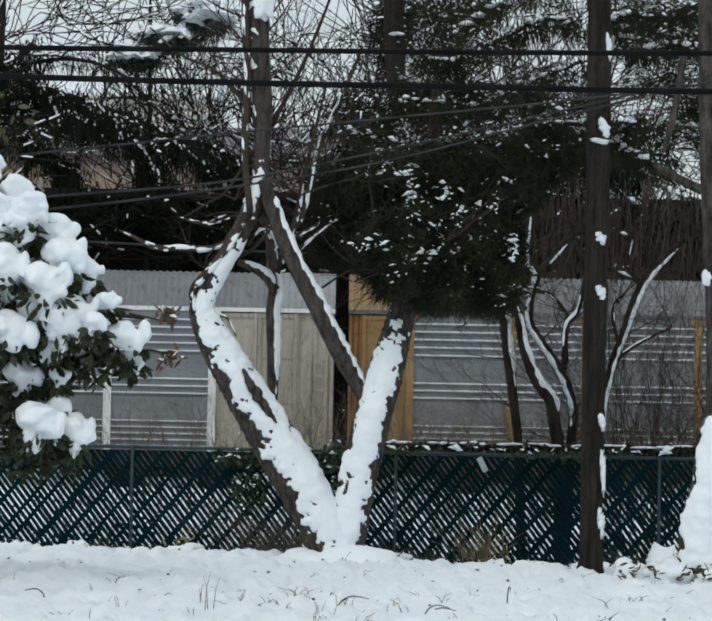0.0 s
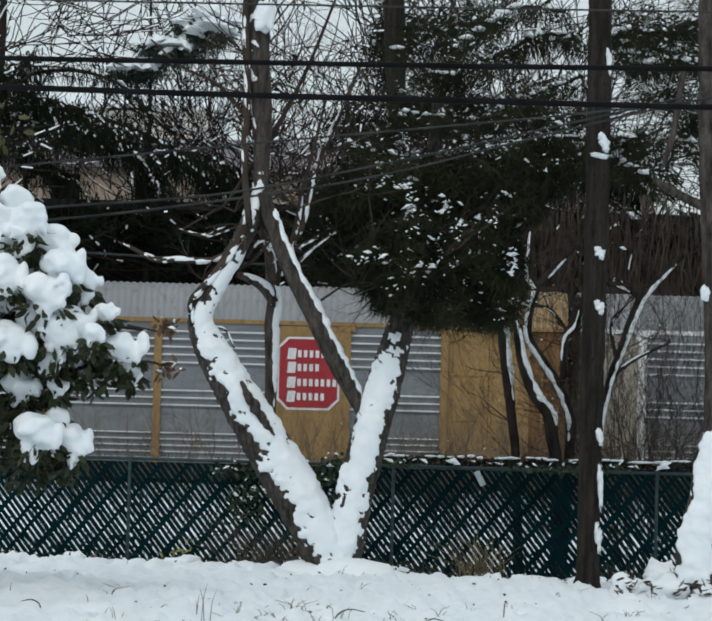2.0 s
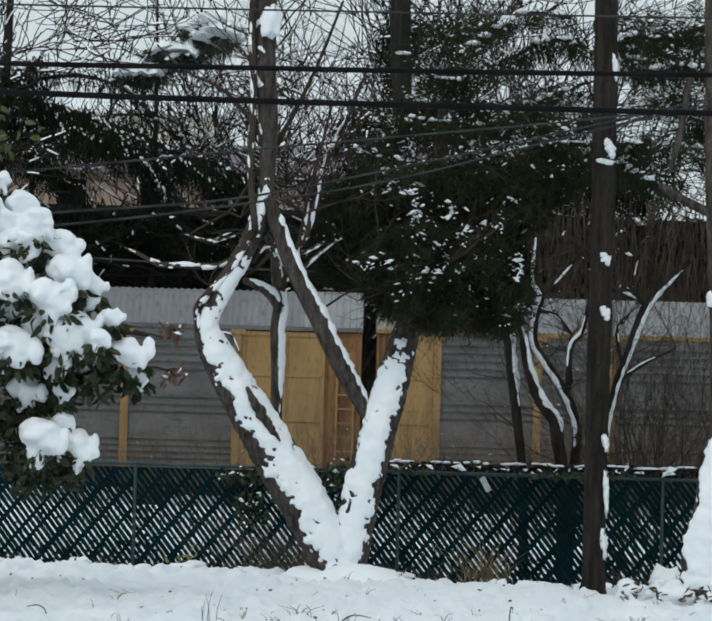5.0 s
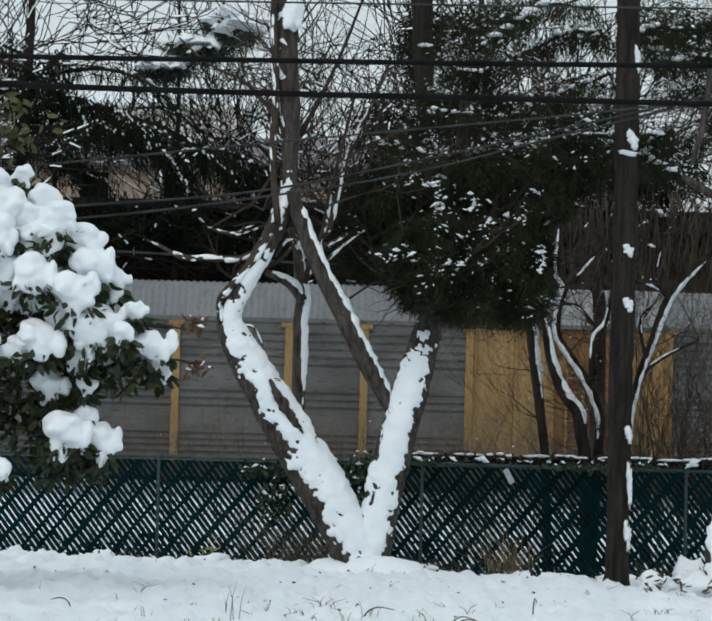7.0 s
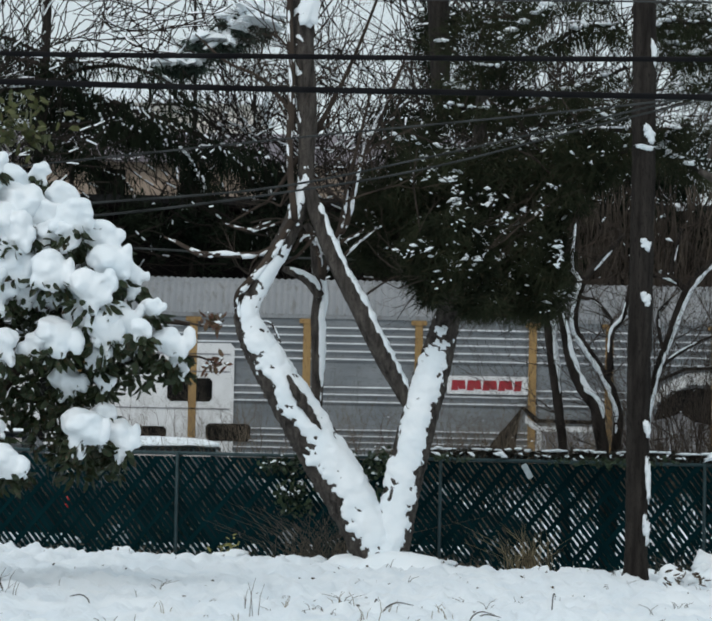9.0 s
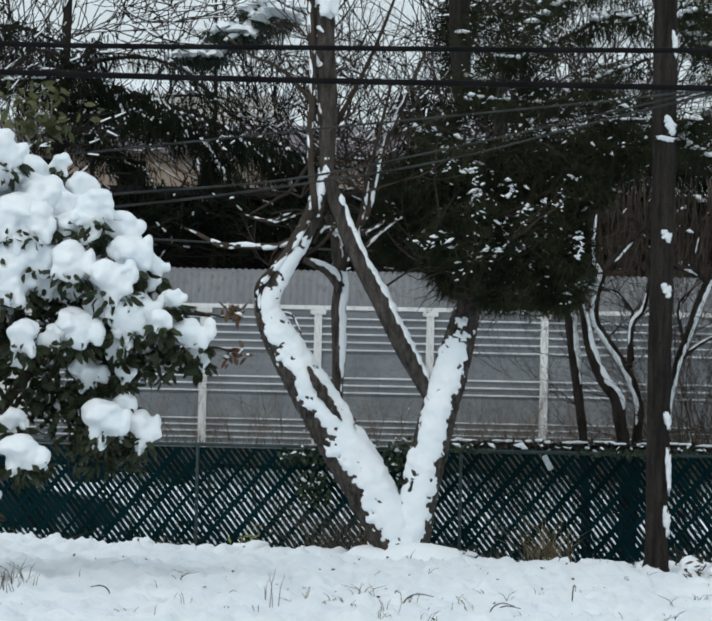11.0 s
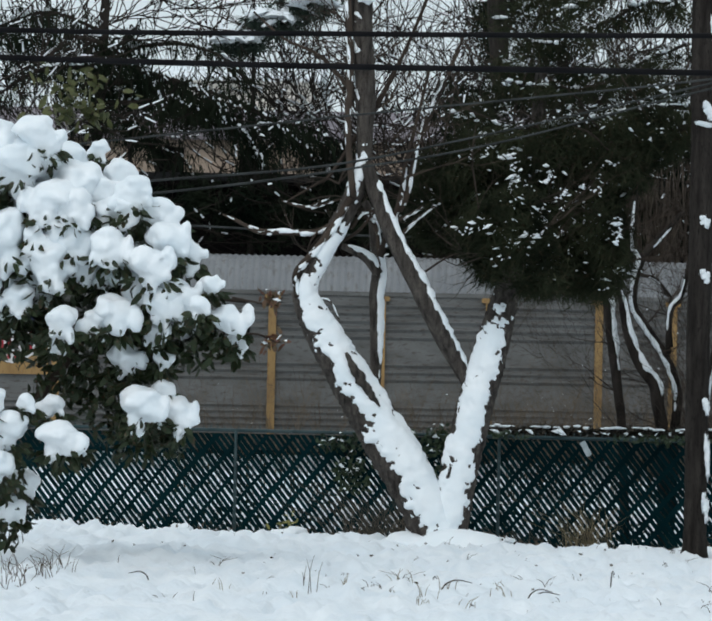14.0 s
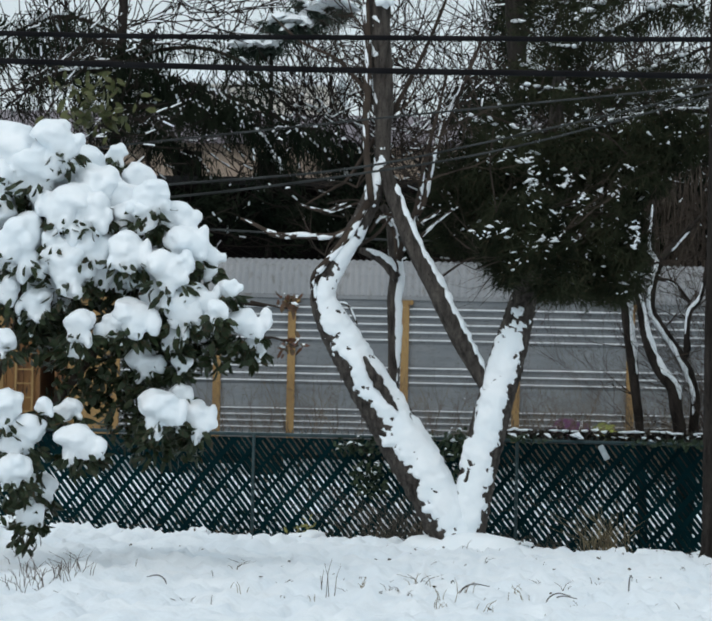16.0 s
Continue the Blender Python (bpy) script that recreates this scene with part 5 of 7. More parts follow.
conifer((-9.620, 83.00, 13.06)[0], 83, zat(100, 83), [(*(-9.547, 83.00, 9.917), 1.5, 0.8, 0.9), (*(-11.12, 83.00, 10.41), 1.8, 0.8, 1.0), (*(-7.838, 83.00, 9.296), 0.6, 0.6, 0.25), (*(-12.97, 83.00, 11.42), 1.6, 0.8, 1.3)], "dark drooping hemlock flecked with snow", 260, 9, 0.5, 0.12)
conifer((-6.170, 84.00, 13.27)[0], 84, zat(-60, 84), [(*(-5.617, 84.00, 12.15), 0.9, 0.6, 0.25), (*(-4.574, 84.00, 12.77), 0.9, 0.6, 0.4), (*(-6.528, 84.00, 11.54), 0.8, 0.6, 0.2)], "open evergreen with heavy snow on its boughs", 330, 11, 0.45, 0.4, GREY_NEEDLE, 0.2)
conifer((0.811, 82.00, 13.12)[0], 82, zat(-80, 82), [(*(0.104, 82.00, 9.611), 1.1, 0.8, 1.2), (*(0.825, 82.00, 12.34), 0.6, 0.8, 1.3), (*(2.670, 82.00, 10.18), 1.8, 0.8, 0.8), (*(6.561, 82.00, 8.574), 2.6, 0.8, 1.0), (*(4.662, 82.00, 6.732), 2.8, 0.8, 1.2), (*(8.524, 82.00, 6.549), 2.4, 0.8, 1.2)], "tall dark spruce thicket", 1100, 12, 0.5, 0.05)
limbs = thing("overhanging_boughs", ((-9.628, 81.50, 9.631)[0], 81.5, -0.5), "drooping dark evergreen boughs lined with snow", "tree", "evergreens beyond the railway")
lb = ((-9.628, 81.50, 9.631)[0], 81.5, -0.5)
part("trunk", tube([(-10.65, 81.50, -1.13, 0.255), (-10.52, 81.50, 3.85, 0.204), (-10.35, 81.50, 7.69, 0.166), (-10.18, 81.50, 11.55, 0.128), (-10.12, 81.50, 14.12, 0.089)], 10, 5, 0.1), BARK_RED, limbs, at=lb, smooth=True)
for row in ([(-10.25, 81.30, 10.05, 0.153), (-8.47, 81.30, 10.08, 0.140), (-6.67, 81.30, 9.67, 0.115), (-5.12, 81.30, 8.93, 0.089), (-4.08, 81.30, 8.05, 0.064), (-3.62, 81.30, 7.42, 0.038)], [(-10.24, 81.30, 9.47, 0.140), (-8.20, 81.30, 9.48, 0.127), (-6.78, 81.30, 9.03, 0.102), (-5.87, 81.30, 8.15, 0.064), (-5.60, 81.30, 7.51, 0.038)], [(-10.14, 81.30, 10.88, 0.127), (-8.23, 81.30, 11.18, 0.115), (-6.82, 81.30, 10.82, 0.076), (-5.91, 81.30, 9.94, 0.051)], [(-10.35, 81.30, 8.70, 0.115), (-8.94, 81.30, 8.60, 0.089), (-7.91, 81.30, 7.98, 0.064), (-7.51, 81.30, 7.35, 0.038)], [(-10.29, 81.30, 11.52, 0.115), (-11.70, 81.30, 12.01, 0.089), (-13.10, 81.30, 11.59, 0.064), (-13.98, 81.30, 10.81, 0.038)], [(-10.39, 81.30, 10.49, 0.115), (-12.05, 81.30, 10.33, 0.102), (-13.43, 81.30, 9.41, 0.064)]):
    part("bough", tube([(x, y, z, r * 0.5) for x, y, z, r in row], 7, 5, 0.12), FAR_TWIG, limbs, at=lb, smooth=True)
    line = spline(row, 10)[:, :3]
    hang = np.repeat(line, 3, axis=0) + rng.normal(size=(3 * len(line), 3)) * np.array([0.25, 0.2, 0.1])
    part("needle_fringe", needles(hang, np.tile(np.array([[0.1, 0, -1.0]]), (len(hang), 1)), 0.6, 0.04, 0.3, 4, rng), FAR_NEEDLE, limbs, at=lb, kind="stuff")
    cap = line[rng.random(len(line)) < 0.65]
    part("bough_snow", flecks(cap + np.array([0, -0.1, 0.08]), 0.07, rng), SNOW, limbs, at=lb, kind="stuff")
for line_row in ([(-10.41, 81.00, 10.78, 0.063), (-8.99, 81.00, 10.34, 0.063), (-7.90, 81.00, 10.04, 0.063), (-7.06, 81.00, 9.59, 0.051), (-6.59, 81.00, 8.83, 0.038)],
            [(-7.90, 81.00, 10.04, 0.051), (-6.67, 81.00, 9.47, 0.051), (-5.64, 81.00, 9.15, 0.038), (-4.74, 81.00, 8.56, 0.038), (-4.08, 81.00, 7.93, 0.025)],
            [(-10.89, 81.00, 9.66, 0.038), (-10.14, 81.00, 10.47, 0.051), (-9.65, 81.00, 11.12, 0.051), (-9.16, 81.00, 11.65, 0.038)],
            [(-11.19, 81.00, 11.34, 0.051), (-10.16, 81.00, 11.11, 0.063), (-9.26, 81.00, 10.62, 0.051), (-8.60, 81.00, 9.87, 0.038), (-8.32, 81.00, 9.11, 0.025)],
            [(-7.06, 81.00, 9.59, 0.038), (-6.27, 81.00, 8.90, 0.038), (-5.74, 81.00, 8.15, 0.025), (-5.48, 81.00, 7.65, 0.025)],
            [(-9.59, 81.00, 8.95, 0.038), (-8.83, 81.00, 9.03, 0.038), (-8.14, 81.00, 9.56, 0.051), (-7.69, 81.00, 9.38, 0.038), (-7.04, 81.00, 8.88, 0.025)],
            [(-5.51, 81.00, 8.92, 0.038), (-4.49, 81.00, 8.88, 0.038), (-3.59, 81.00, 8.46, 0.038), (-3.06, 81.00, 7.83, 0.025)],
            [(-10.86, 81.00, 8.79, 0.051), (-10.11, 81.00, 9.19, 0.051), (-9.20, 81.00, 8.83, 0.038), (-8.68, 81.00, 8.21, 0.025)]):
    part("bough", tube(line_row, 7, 5, 0.12), FAR_TWIG, limbs, at=lb, smooth=True)
    line = spline(line_row, 15)[:, :3]
    hang = np.repeat(line, 2, axis=0) + rng.normal(size=(2 * len(line), 3)) * np.array([0.2, 0.3, 0.12]) - np.array([0, 0, 0.1])
    part("needle_fringe", needles(hang, np.tile(np.array([[0.12, 0, -1.0]]), (len(hang), 1)), 0.6, 0.042, 0.42, 4, rng), FAR_NEEDLE, limbs, at=lb, kind="stuff")
    cap = np.flatnonzero(rng.random(len(line) - 1) < 0.42)
    lift = rng.normal(size=(len(cap), 3)) * np.array([0.0, 0.0, 0.06]) + np.array([0, -0.35, 0.05])
    part("bough_snow", rods(line[cap] + lift, line[cap] + (line[cap + 1] - line[cap]) * rng.uniform(0.5, 0.95, (len(cap), 1)) + lift - np.array([0, 0, 0.04]), rng.uniform(0.02, 0.05, len(cap)), rng.uniform(0.012, 0.025, len(cap))), SNOW, limbs, "broken line of snow", lb, kind="stuff")
    side = line[rng.random(len(line)) < 0.5]
    ends = side + np.stack([rng.uniform(-0.35, 0.45, len(side)), np.full(len(side), -0.1), rng.uniform(-0.75, -0.2, len(side))], axis=1)
    part("twig_spray", rods(side, ends, np.full(len(side), 0.022), np.full(len(side), 0.01)), FAR_TWIG, limbs, at=lb, kind="stuff")
# brown thicket between the evergreens
thick = thing("thicket", (6.5, 79.6, -0.5), "brown leafless thicket behind the railway", "thicket", kind="stuff")
stems = np.stack([rng.uniform(2.0, 12.5, 1500), rng.uniform(78.6, 79.6, 1500), rng.uniform(3.6, 6.9, 1500)], axis=1)
tips = stems + np.stack([rng.normal(scale=0.16, size=1500), np.zeros(1500), rng.uniform(0.4, 1.5, 1500)], axis=1)
part("twig_spray", rods(stems, tips, np.full(1500, 0.028), np.full(1500, 0.014)), THICKET, thick, at=(6.5, 79.6, -0.5), kind="stuff")
shoots = np.stack([rng.uniform(2.0, 12.5, 120), rng.uniform(79.0, 79.6, 120), np.full(120, -0.5)], axis=1)
part("stem", rods(shoots, shoots + np.stack([rng.normal(scale=0.4, size=120), np.zeros(120), rng.uniform(5.5, 8.3, 120)], axis=1), np.full(120, 0.05), np.full(120, 0.02)), THICKET, thick, at=(6.5, 79.6, -0.5), kind="stuff")
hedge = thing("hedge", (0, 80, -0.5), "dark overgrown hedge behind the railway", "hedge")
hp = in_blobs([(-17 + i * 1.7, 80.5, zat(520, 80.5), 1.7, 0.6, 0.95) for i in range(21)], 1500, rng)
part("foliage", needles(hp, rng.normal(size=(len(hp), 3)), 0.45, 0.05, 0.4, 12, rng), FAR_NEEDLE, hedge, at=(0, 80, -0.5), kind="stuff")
S, E, A, B = [], [], [], []
for i in range(34):
    q = np.array([rng.uniform(-13, 9), 79.2, rng.uniform(4.0, 7.2)])
    s, e, a, b = branching(q, (rng.choice((-1, 1)), 0, rng.uniform(-0.3, 0.5)), rng.uniform(1.2, 3.0), 0.03, 2, rng, 2, 0.5)
    S.append(s), E.append(e), A.append(a), B.append(b)
S, E, A, B = map(np.concatenate, (S, E, A, B))
part("twig_spray", rods(S, E, A, B), FAR_TWIG, hedge, at=(0, 80, -0.5), kind="stuff")
pick = rng.random(len(S)) < 0.02
part("twig_snow", rods(S[pick] + np.array([0, -0.05, 0.03]), E[pick] + np.array([0, -0.05, 0.03]), np.full(pick.sum(), 0.03), np.full(pick.sum(), 0.02)), SNOW, hedge, at=(0, 80, -0.5), kind="stuff")


# ---- freight train of covered car carriers ----
SPEED = 17.15
MARK_X = (-0.357, 74.10, 2.073)[0]
GAPS = (-1.66, 0.0, 1.651, 3.314, 4.965, 6.657, 8.316, 9.99, 11.67, 13.339, 14.95, 16.62, 18.29)  # seconds at which each coupling passes MARK_X
STEEL = material("bright_galvanised", (0.135, 0.148, 0.16), 0.5, metal=0.1, second=(0.19, 0.203, 0.213), scale=1.2, stretch=(0.6, 1, 2.5), third=(0.11, 0.11, 0.11), object_random=0.08, bump=0.1)
# pale colour for the rib tops, standing in for light caught there
RIB_LIGHT = material("lit_rib_paint", (0.66, 0.69, 0.71), 0.7, second=(0.40, 0.42, 0.44), scale=2.5, stretch=(0.5, 1, 1), amount=0.8)
DULL = material("weathered_galvanised", (0.080, 0.080, 0.077), 0.65, metal=0.1, second=(0.128, 0.130, 0.129), scale=1.1, stretch=(0.6, 1, 2.0), third=(0.052, 0.043, 0.036), object_random=0.1, bump=0.1)
ROOF = material("grey_roof", (0.179, 0.187, 0.197), 0.6, metal=0.1, second=(0.232, 0.241, 0.25), scale=0.9, stretch=(1.2, 1, 0.5), third=(0.148, 0.143, 0.138))
ROOF_WHITE = material("white_roof", (0.242, 0.253, 0.265), 0.6, second=(0.286, 0.292, 0.3), scale=0.7, stretch=(1.2, 1, 0.5), third=(0.197, 0.197, 0.193))
YELLOW = material("yellow_paint", (0.215, 0.13, 0.05), 0.65, second=(0.28, 0.178, 0.07), scale=1.3, stretch=(2, 1, 0.5), third=(0.162, 0.085, 0.034), object_random=0.12)
RUST = material("brown_rust", (0.12, 0.057, 0.024), 0.85, second=(0.216, 0.114, 0.042), scale=1.4, stretch=(2, 1, 0.4), third=(0.06, 0.036, 0.024), object_random=0.15)
WHITE = material("dirty_white_paint", (0.55, 0.55, 0.54), 0.6, second=(0.68, 0.68, 0.67), scale=1.4, stretch=(2, 1, 0.4), third=(0.38, 0.34, 0.30), object_random=0.08)
CREAM_PAINT = material("tan_paint", (0.26, 0.234, 0.187), 0.65, second=(0.312, 0.286, 0.239), scale=1.4, stretch=(2, 1, 0.4), third=(0.187, 0.146, 0.104), object_random=0.1)
INNER = material("dark_interior", (0.02, 0.02, 0.02), 0.9, second=(0.035, 0.032, 0.03), scale=2)
UNDER = material("dark_running_gear", (0.025, 0.022, 0.02), 0.8, second=(0.05, 0.042, 0.035), scale=4)
SIGN_RED = material("sign_red", (0.252, 0.012, 0.021), 0.5, second=(0.288, 0.021, 0.03), scale=3)
SIGN_WHITE = material("sign_white", (0.624, 0.624, 0.624), 0.5, second=(0.56, 0.56, 0.56), scale=3)
SIGN_YELLOW = material("sign_yellow", (0.289, 0.22, 0.0367), 0.5, second=(0.246, 0.183, 0.0315), scale=3)
SIGN_BLUE = material("sign_blue", (0.015, 0.025, 0.10), 0.5, second=(0.02, 0.035, 0.13), scale=3)
SIGN_BLACK = material("sign_black", (0.004, 0.004, 0.004), 0.8, second=(0.008, 0.008, 0.008), scale=3, spec=0.03)
SPRAY_PINK = material("purple_spray", (0.15, 0.025, 0.10), 0.6, second=(0.08, 0.03, 0.12), scale=3, third=(0.3, 0.3, 0.32))
SPRAY_GREEN = material("lime_spray", (0.30, 0.33, 0.06), 0.6, second=(0.22, 0.27, 0.06), scale=3, third=(0.12, 0.14, 0.05))
EAVE, CROWN, SILL = 4.70, 5.68, 1.05
cache = {}


def shared(key, make, mat, smooth=False):
    if (key, mat.name) not in cache:
        v, f = make()
        cache[(key, mat.name)] = mesh_of(key[0], v, f, mat, smooth)
    return cache[(key, mat.name)]


def piece(name, key, make, mat, parent, at=(0, 0, 0), label="", smooth=False):
    ob = new(name, shared(key, make, mat, smooth))
    ob.parent, ob.location = parent, at
    return tagged(ob, label)


def strip(profile, x0, x1):
    """A profile of (y, z) drawn along x."""
    n = len(profile)
    v = [(x0, y, z) for y, z in profile] + [(x1, y, z) for y, z in profile]
    return v, [(i, n + i, n + i + 1, i + 1) for i in range(n - 1)]


def side_panel(w):
    """A pressed side sheet: bands of ribs between plain bands."""
    z, prof = SILL, []
    bands = [(1.08, 1.88, 5), (2.42, 2.98, 3), (3.5, 4.5, 5)]
    prof.append((0, SILL))
    for a, b, n in bands:
        step = (b - a) / n
        for i in range(n):
            q = a + i * step
            prof += [(0, q), (-0.07, q + step * 0.38), (-0.07, q + step * 0.46), (0, q + step * 0.66)]
    prof.append((0, EAVE - 0.08))
    prof += [(0.05, EAVE - 0.08), (0.05, SILL), (0, SILL)]
    return strip(prof, -w / 2, w / 2)


def roof_end(w):
    """Plain curved sheet over the end of the roof."""
    arc = [(-0.05, EAVE + 0.02), (-0.025, EAVE + 0.25), (0.10, EAVE + 0.58), (0.36, EAVE + 0.82), (0.75, CROWN - 0.03), (1.6, CROWN + 0.04), (2.45, CROWN - 0.03), (2.84, EAVE + 0.82), (3.1, EAVE + 0.58), (3.24, EAVE)]
    v, f = strip(arc, -w / 2, w / 2)
    return v, f + [tuple(range(10)), tuple(range(19, 9, -1))]


def roof_shell(L):
    """Curved roof with ribs across it."""
    xs, lift = [], []
    n = int(L / 0.085)
    for i in range(n + 1):
        xs.append(-L / 2 + L * i / n)
        lift.append(0.04 if i % 2 else 0.0)
    arc = [(-0.02, EAVE), (0.02, EAVE + 0.25), (0.14, EAVE + 0.55), (0.38, EAVE + 0.78), (0.75, CROWN - 0.07), (1.6, CROWN), (2.45, CROWN - 0.07), (2.82, EAVE + 0.78), (3.06, EAVE + 0.55), (3.2, EAVE)]
    v = [(x, y - h * (1 if y < 1.6 else -1), z + h) for x, h in zip(xs, lift) for y, z in arc]
    k = len(arc)
    f = [(i * k + j, (i + 1) * k + j, (i + 1) * k + j + 1, i * k + j + 1) for i in range(len(xs) - 1) for j in range(k - 1)]
    f += [tuple(range(k)), tuple(len(v) - 1 - j for j in range(k))]
    return v, f


def wheel_pair(x):
    out = []
    for y in (0.75, 2.25):
        out.append(tube([(x, y, 0.45, 0.44), (x, y + 0.06, 0.45, 0.46), (x, y + 0.13, 0.45, 0.42)], 18, 1))
    out.append(tube([(x, 0.7, 0.45, 0.08), (x, 2.4, 0.45, 0.08)], 8, 1))
    return join(out)


def octagon(w, h, cut, y):
    ring = [(-w + cut, -h), (w - cut, -h), (w, -h + cut), (w, h - cut), (w - cut, h), (-w + cut, h), (-w, h - cut), (-w, -h + cut)]
    v = [(x, y, z) for x, z in ring] + [(x, y + 0.02, z) for x, z in ring]
    return v, [tuple(range(8)), tuple(range(15, 7, -1))] + [(i, i + 8, (i + 1) % 8 + 8, (i + 1) % 8) for i in range(8)]


def shield(w, h, y):
    right = [(0, -h), (w * 0.4, -h * 0.92), (w * 0.8, -h * 0.7), (w, -h * 0.35), (w * 0.97, 0.1 * h), (w * 0.86, h * 0.5), (w * 1.0, h * 0.72), (w * 0.86, h * 0.95), (w * 0.5, h * 0.86), (0, h)]
    ring = right + [(-x, z) for x, z in right[-2:0:-1]]
    n = len(ring)
    v = [(x, y, z) for x, z in ring] + [(x, y + 0.02, z) for x, z in ring]
    return v, [tuple(range(n)), tuple(range(2 * n - 1, n - 1, -1))] + [(i, i + n, (i + 1) % n + n, (i + 1) % n) for i in range(n)]


GLYPHS = {"B": "0004 0424 0222 0020 2024", "U": "0004 0020 2024", "I": "1014", "L": "0004 0020", "D": "0004 0424 0020 2024", "N": "0004 0420 2024", "G": "0004 0424 0020 2022 1222",
          "A": "0004 0424 0222 2024", "M": "0004 0412 1224 2024", "E": "0004 0424 0222 0020", "R": "0004 0424 0222 2224 1220", "C": "0004 0424 0020"}  # strokes from and to, on a grid of 3 by 5


def words(text, mat, parent, at):
    """Stencilled block capitals, each a part of its own."""
    w, h, t, pitch = 0.085, 0.088, 0.055, 0.268
    for i, c in enumerate(text):
        out = []
        for stroke in GLYPHS[c].split():
            x0, z0, x1, z1 = [int(q) for q in stroke]
            x0, x1, z0, z1 = x0 * w, x1 * w, z0 * h, z1 * h
            if z0 == z1:
                out.append(block(x0 - t / 2, x1 + t / 2, 0, 0.02, z0 - t / 2, z0 + t / 2))
            else:
                v, f = block(-t / 2, t / 2, 0, 0.02, 0.0, 1.0)
                out.append(([(x + x0 + (x1 - x0) * z, y - 0.001, z0 + (z1 - z0) * z) for x, y, z in v], f if z1 > z0 else [tuple(reversed(q)) for q in f]))
        ob = part("letter", join(out), mat, parent)
        ob.location = (at[0] + (i - (len(text) - 1) / 2) * pitch - w, at[1], at[2] - 2 * h)


def end_door(w):
    """Door leaf with raised frame and two mid rails."""
    z0, z1 = SILL, EAVE - 0.1
    out = [block(-w / 2, w / 2, 0.0, 0.05, z0, z1)]
    for a, b in ((-w / 2, -w / 2 + 0.09), (w / 2 - 0.09, w / 2)):
        out.append(block(a, b, -0.05, 0.0, z0, z1, 0.01))
    for z in (z0, z0 + 1.25, z0 + 2.4, z1 - 0.12):
        out.append(block(-w / 2 + 0.09, w / 2 - 0.09, -0.035, 0.0, z, z + 0.1, 0.01))
    return join(out)


def ladder():
    out = [block(-0.24, -0.19, -0.07, -0.03, SILL, 3.6), block(0.19, 0.24, -0.07, -0.03, SILL, 3.6)]
    out += [block(-0.19, 0.19, -0.065, -0.04, SILL + 0.15 + 0.36 * i, SILL + 0.19 + 0.36 * i) for i in range(7)]
    return join(out)


POSTS = (3.15, 5.85, 7.8, 10.7, 13.55, 16.45, 19.3, 22.2, 24.1, 26.7)  # metres from the front end

POST_SHIFT = {2: 0.2, 8: 0.58, 9: 0.3, 4: -0.12}  # how much further forward the posts of some cars stand


def rib_highlight(w):
    """Thin pale strips on the ribs of a side sheet, painting in the light on their tops."""
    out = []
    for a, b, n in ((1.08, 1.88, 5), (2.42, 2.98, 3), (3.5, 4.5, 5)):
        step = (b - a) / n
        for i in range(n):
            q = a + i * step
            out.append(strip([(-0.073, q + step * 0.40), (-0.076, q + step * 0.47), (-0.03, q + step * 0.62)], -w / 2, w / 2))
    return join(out)


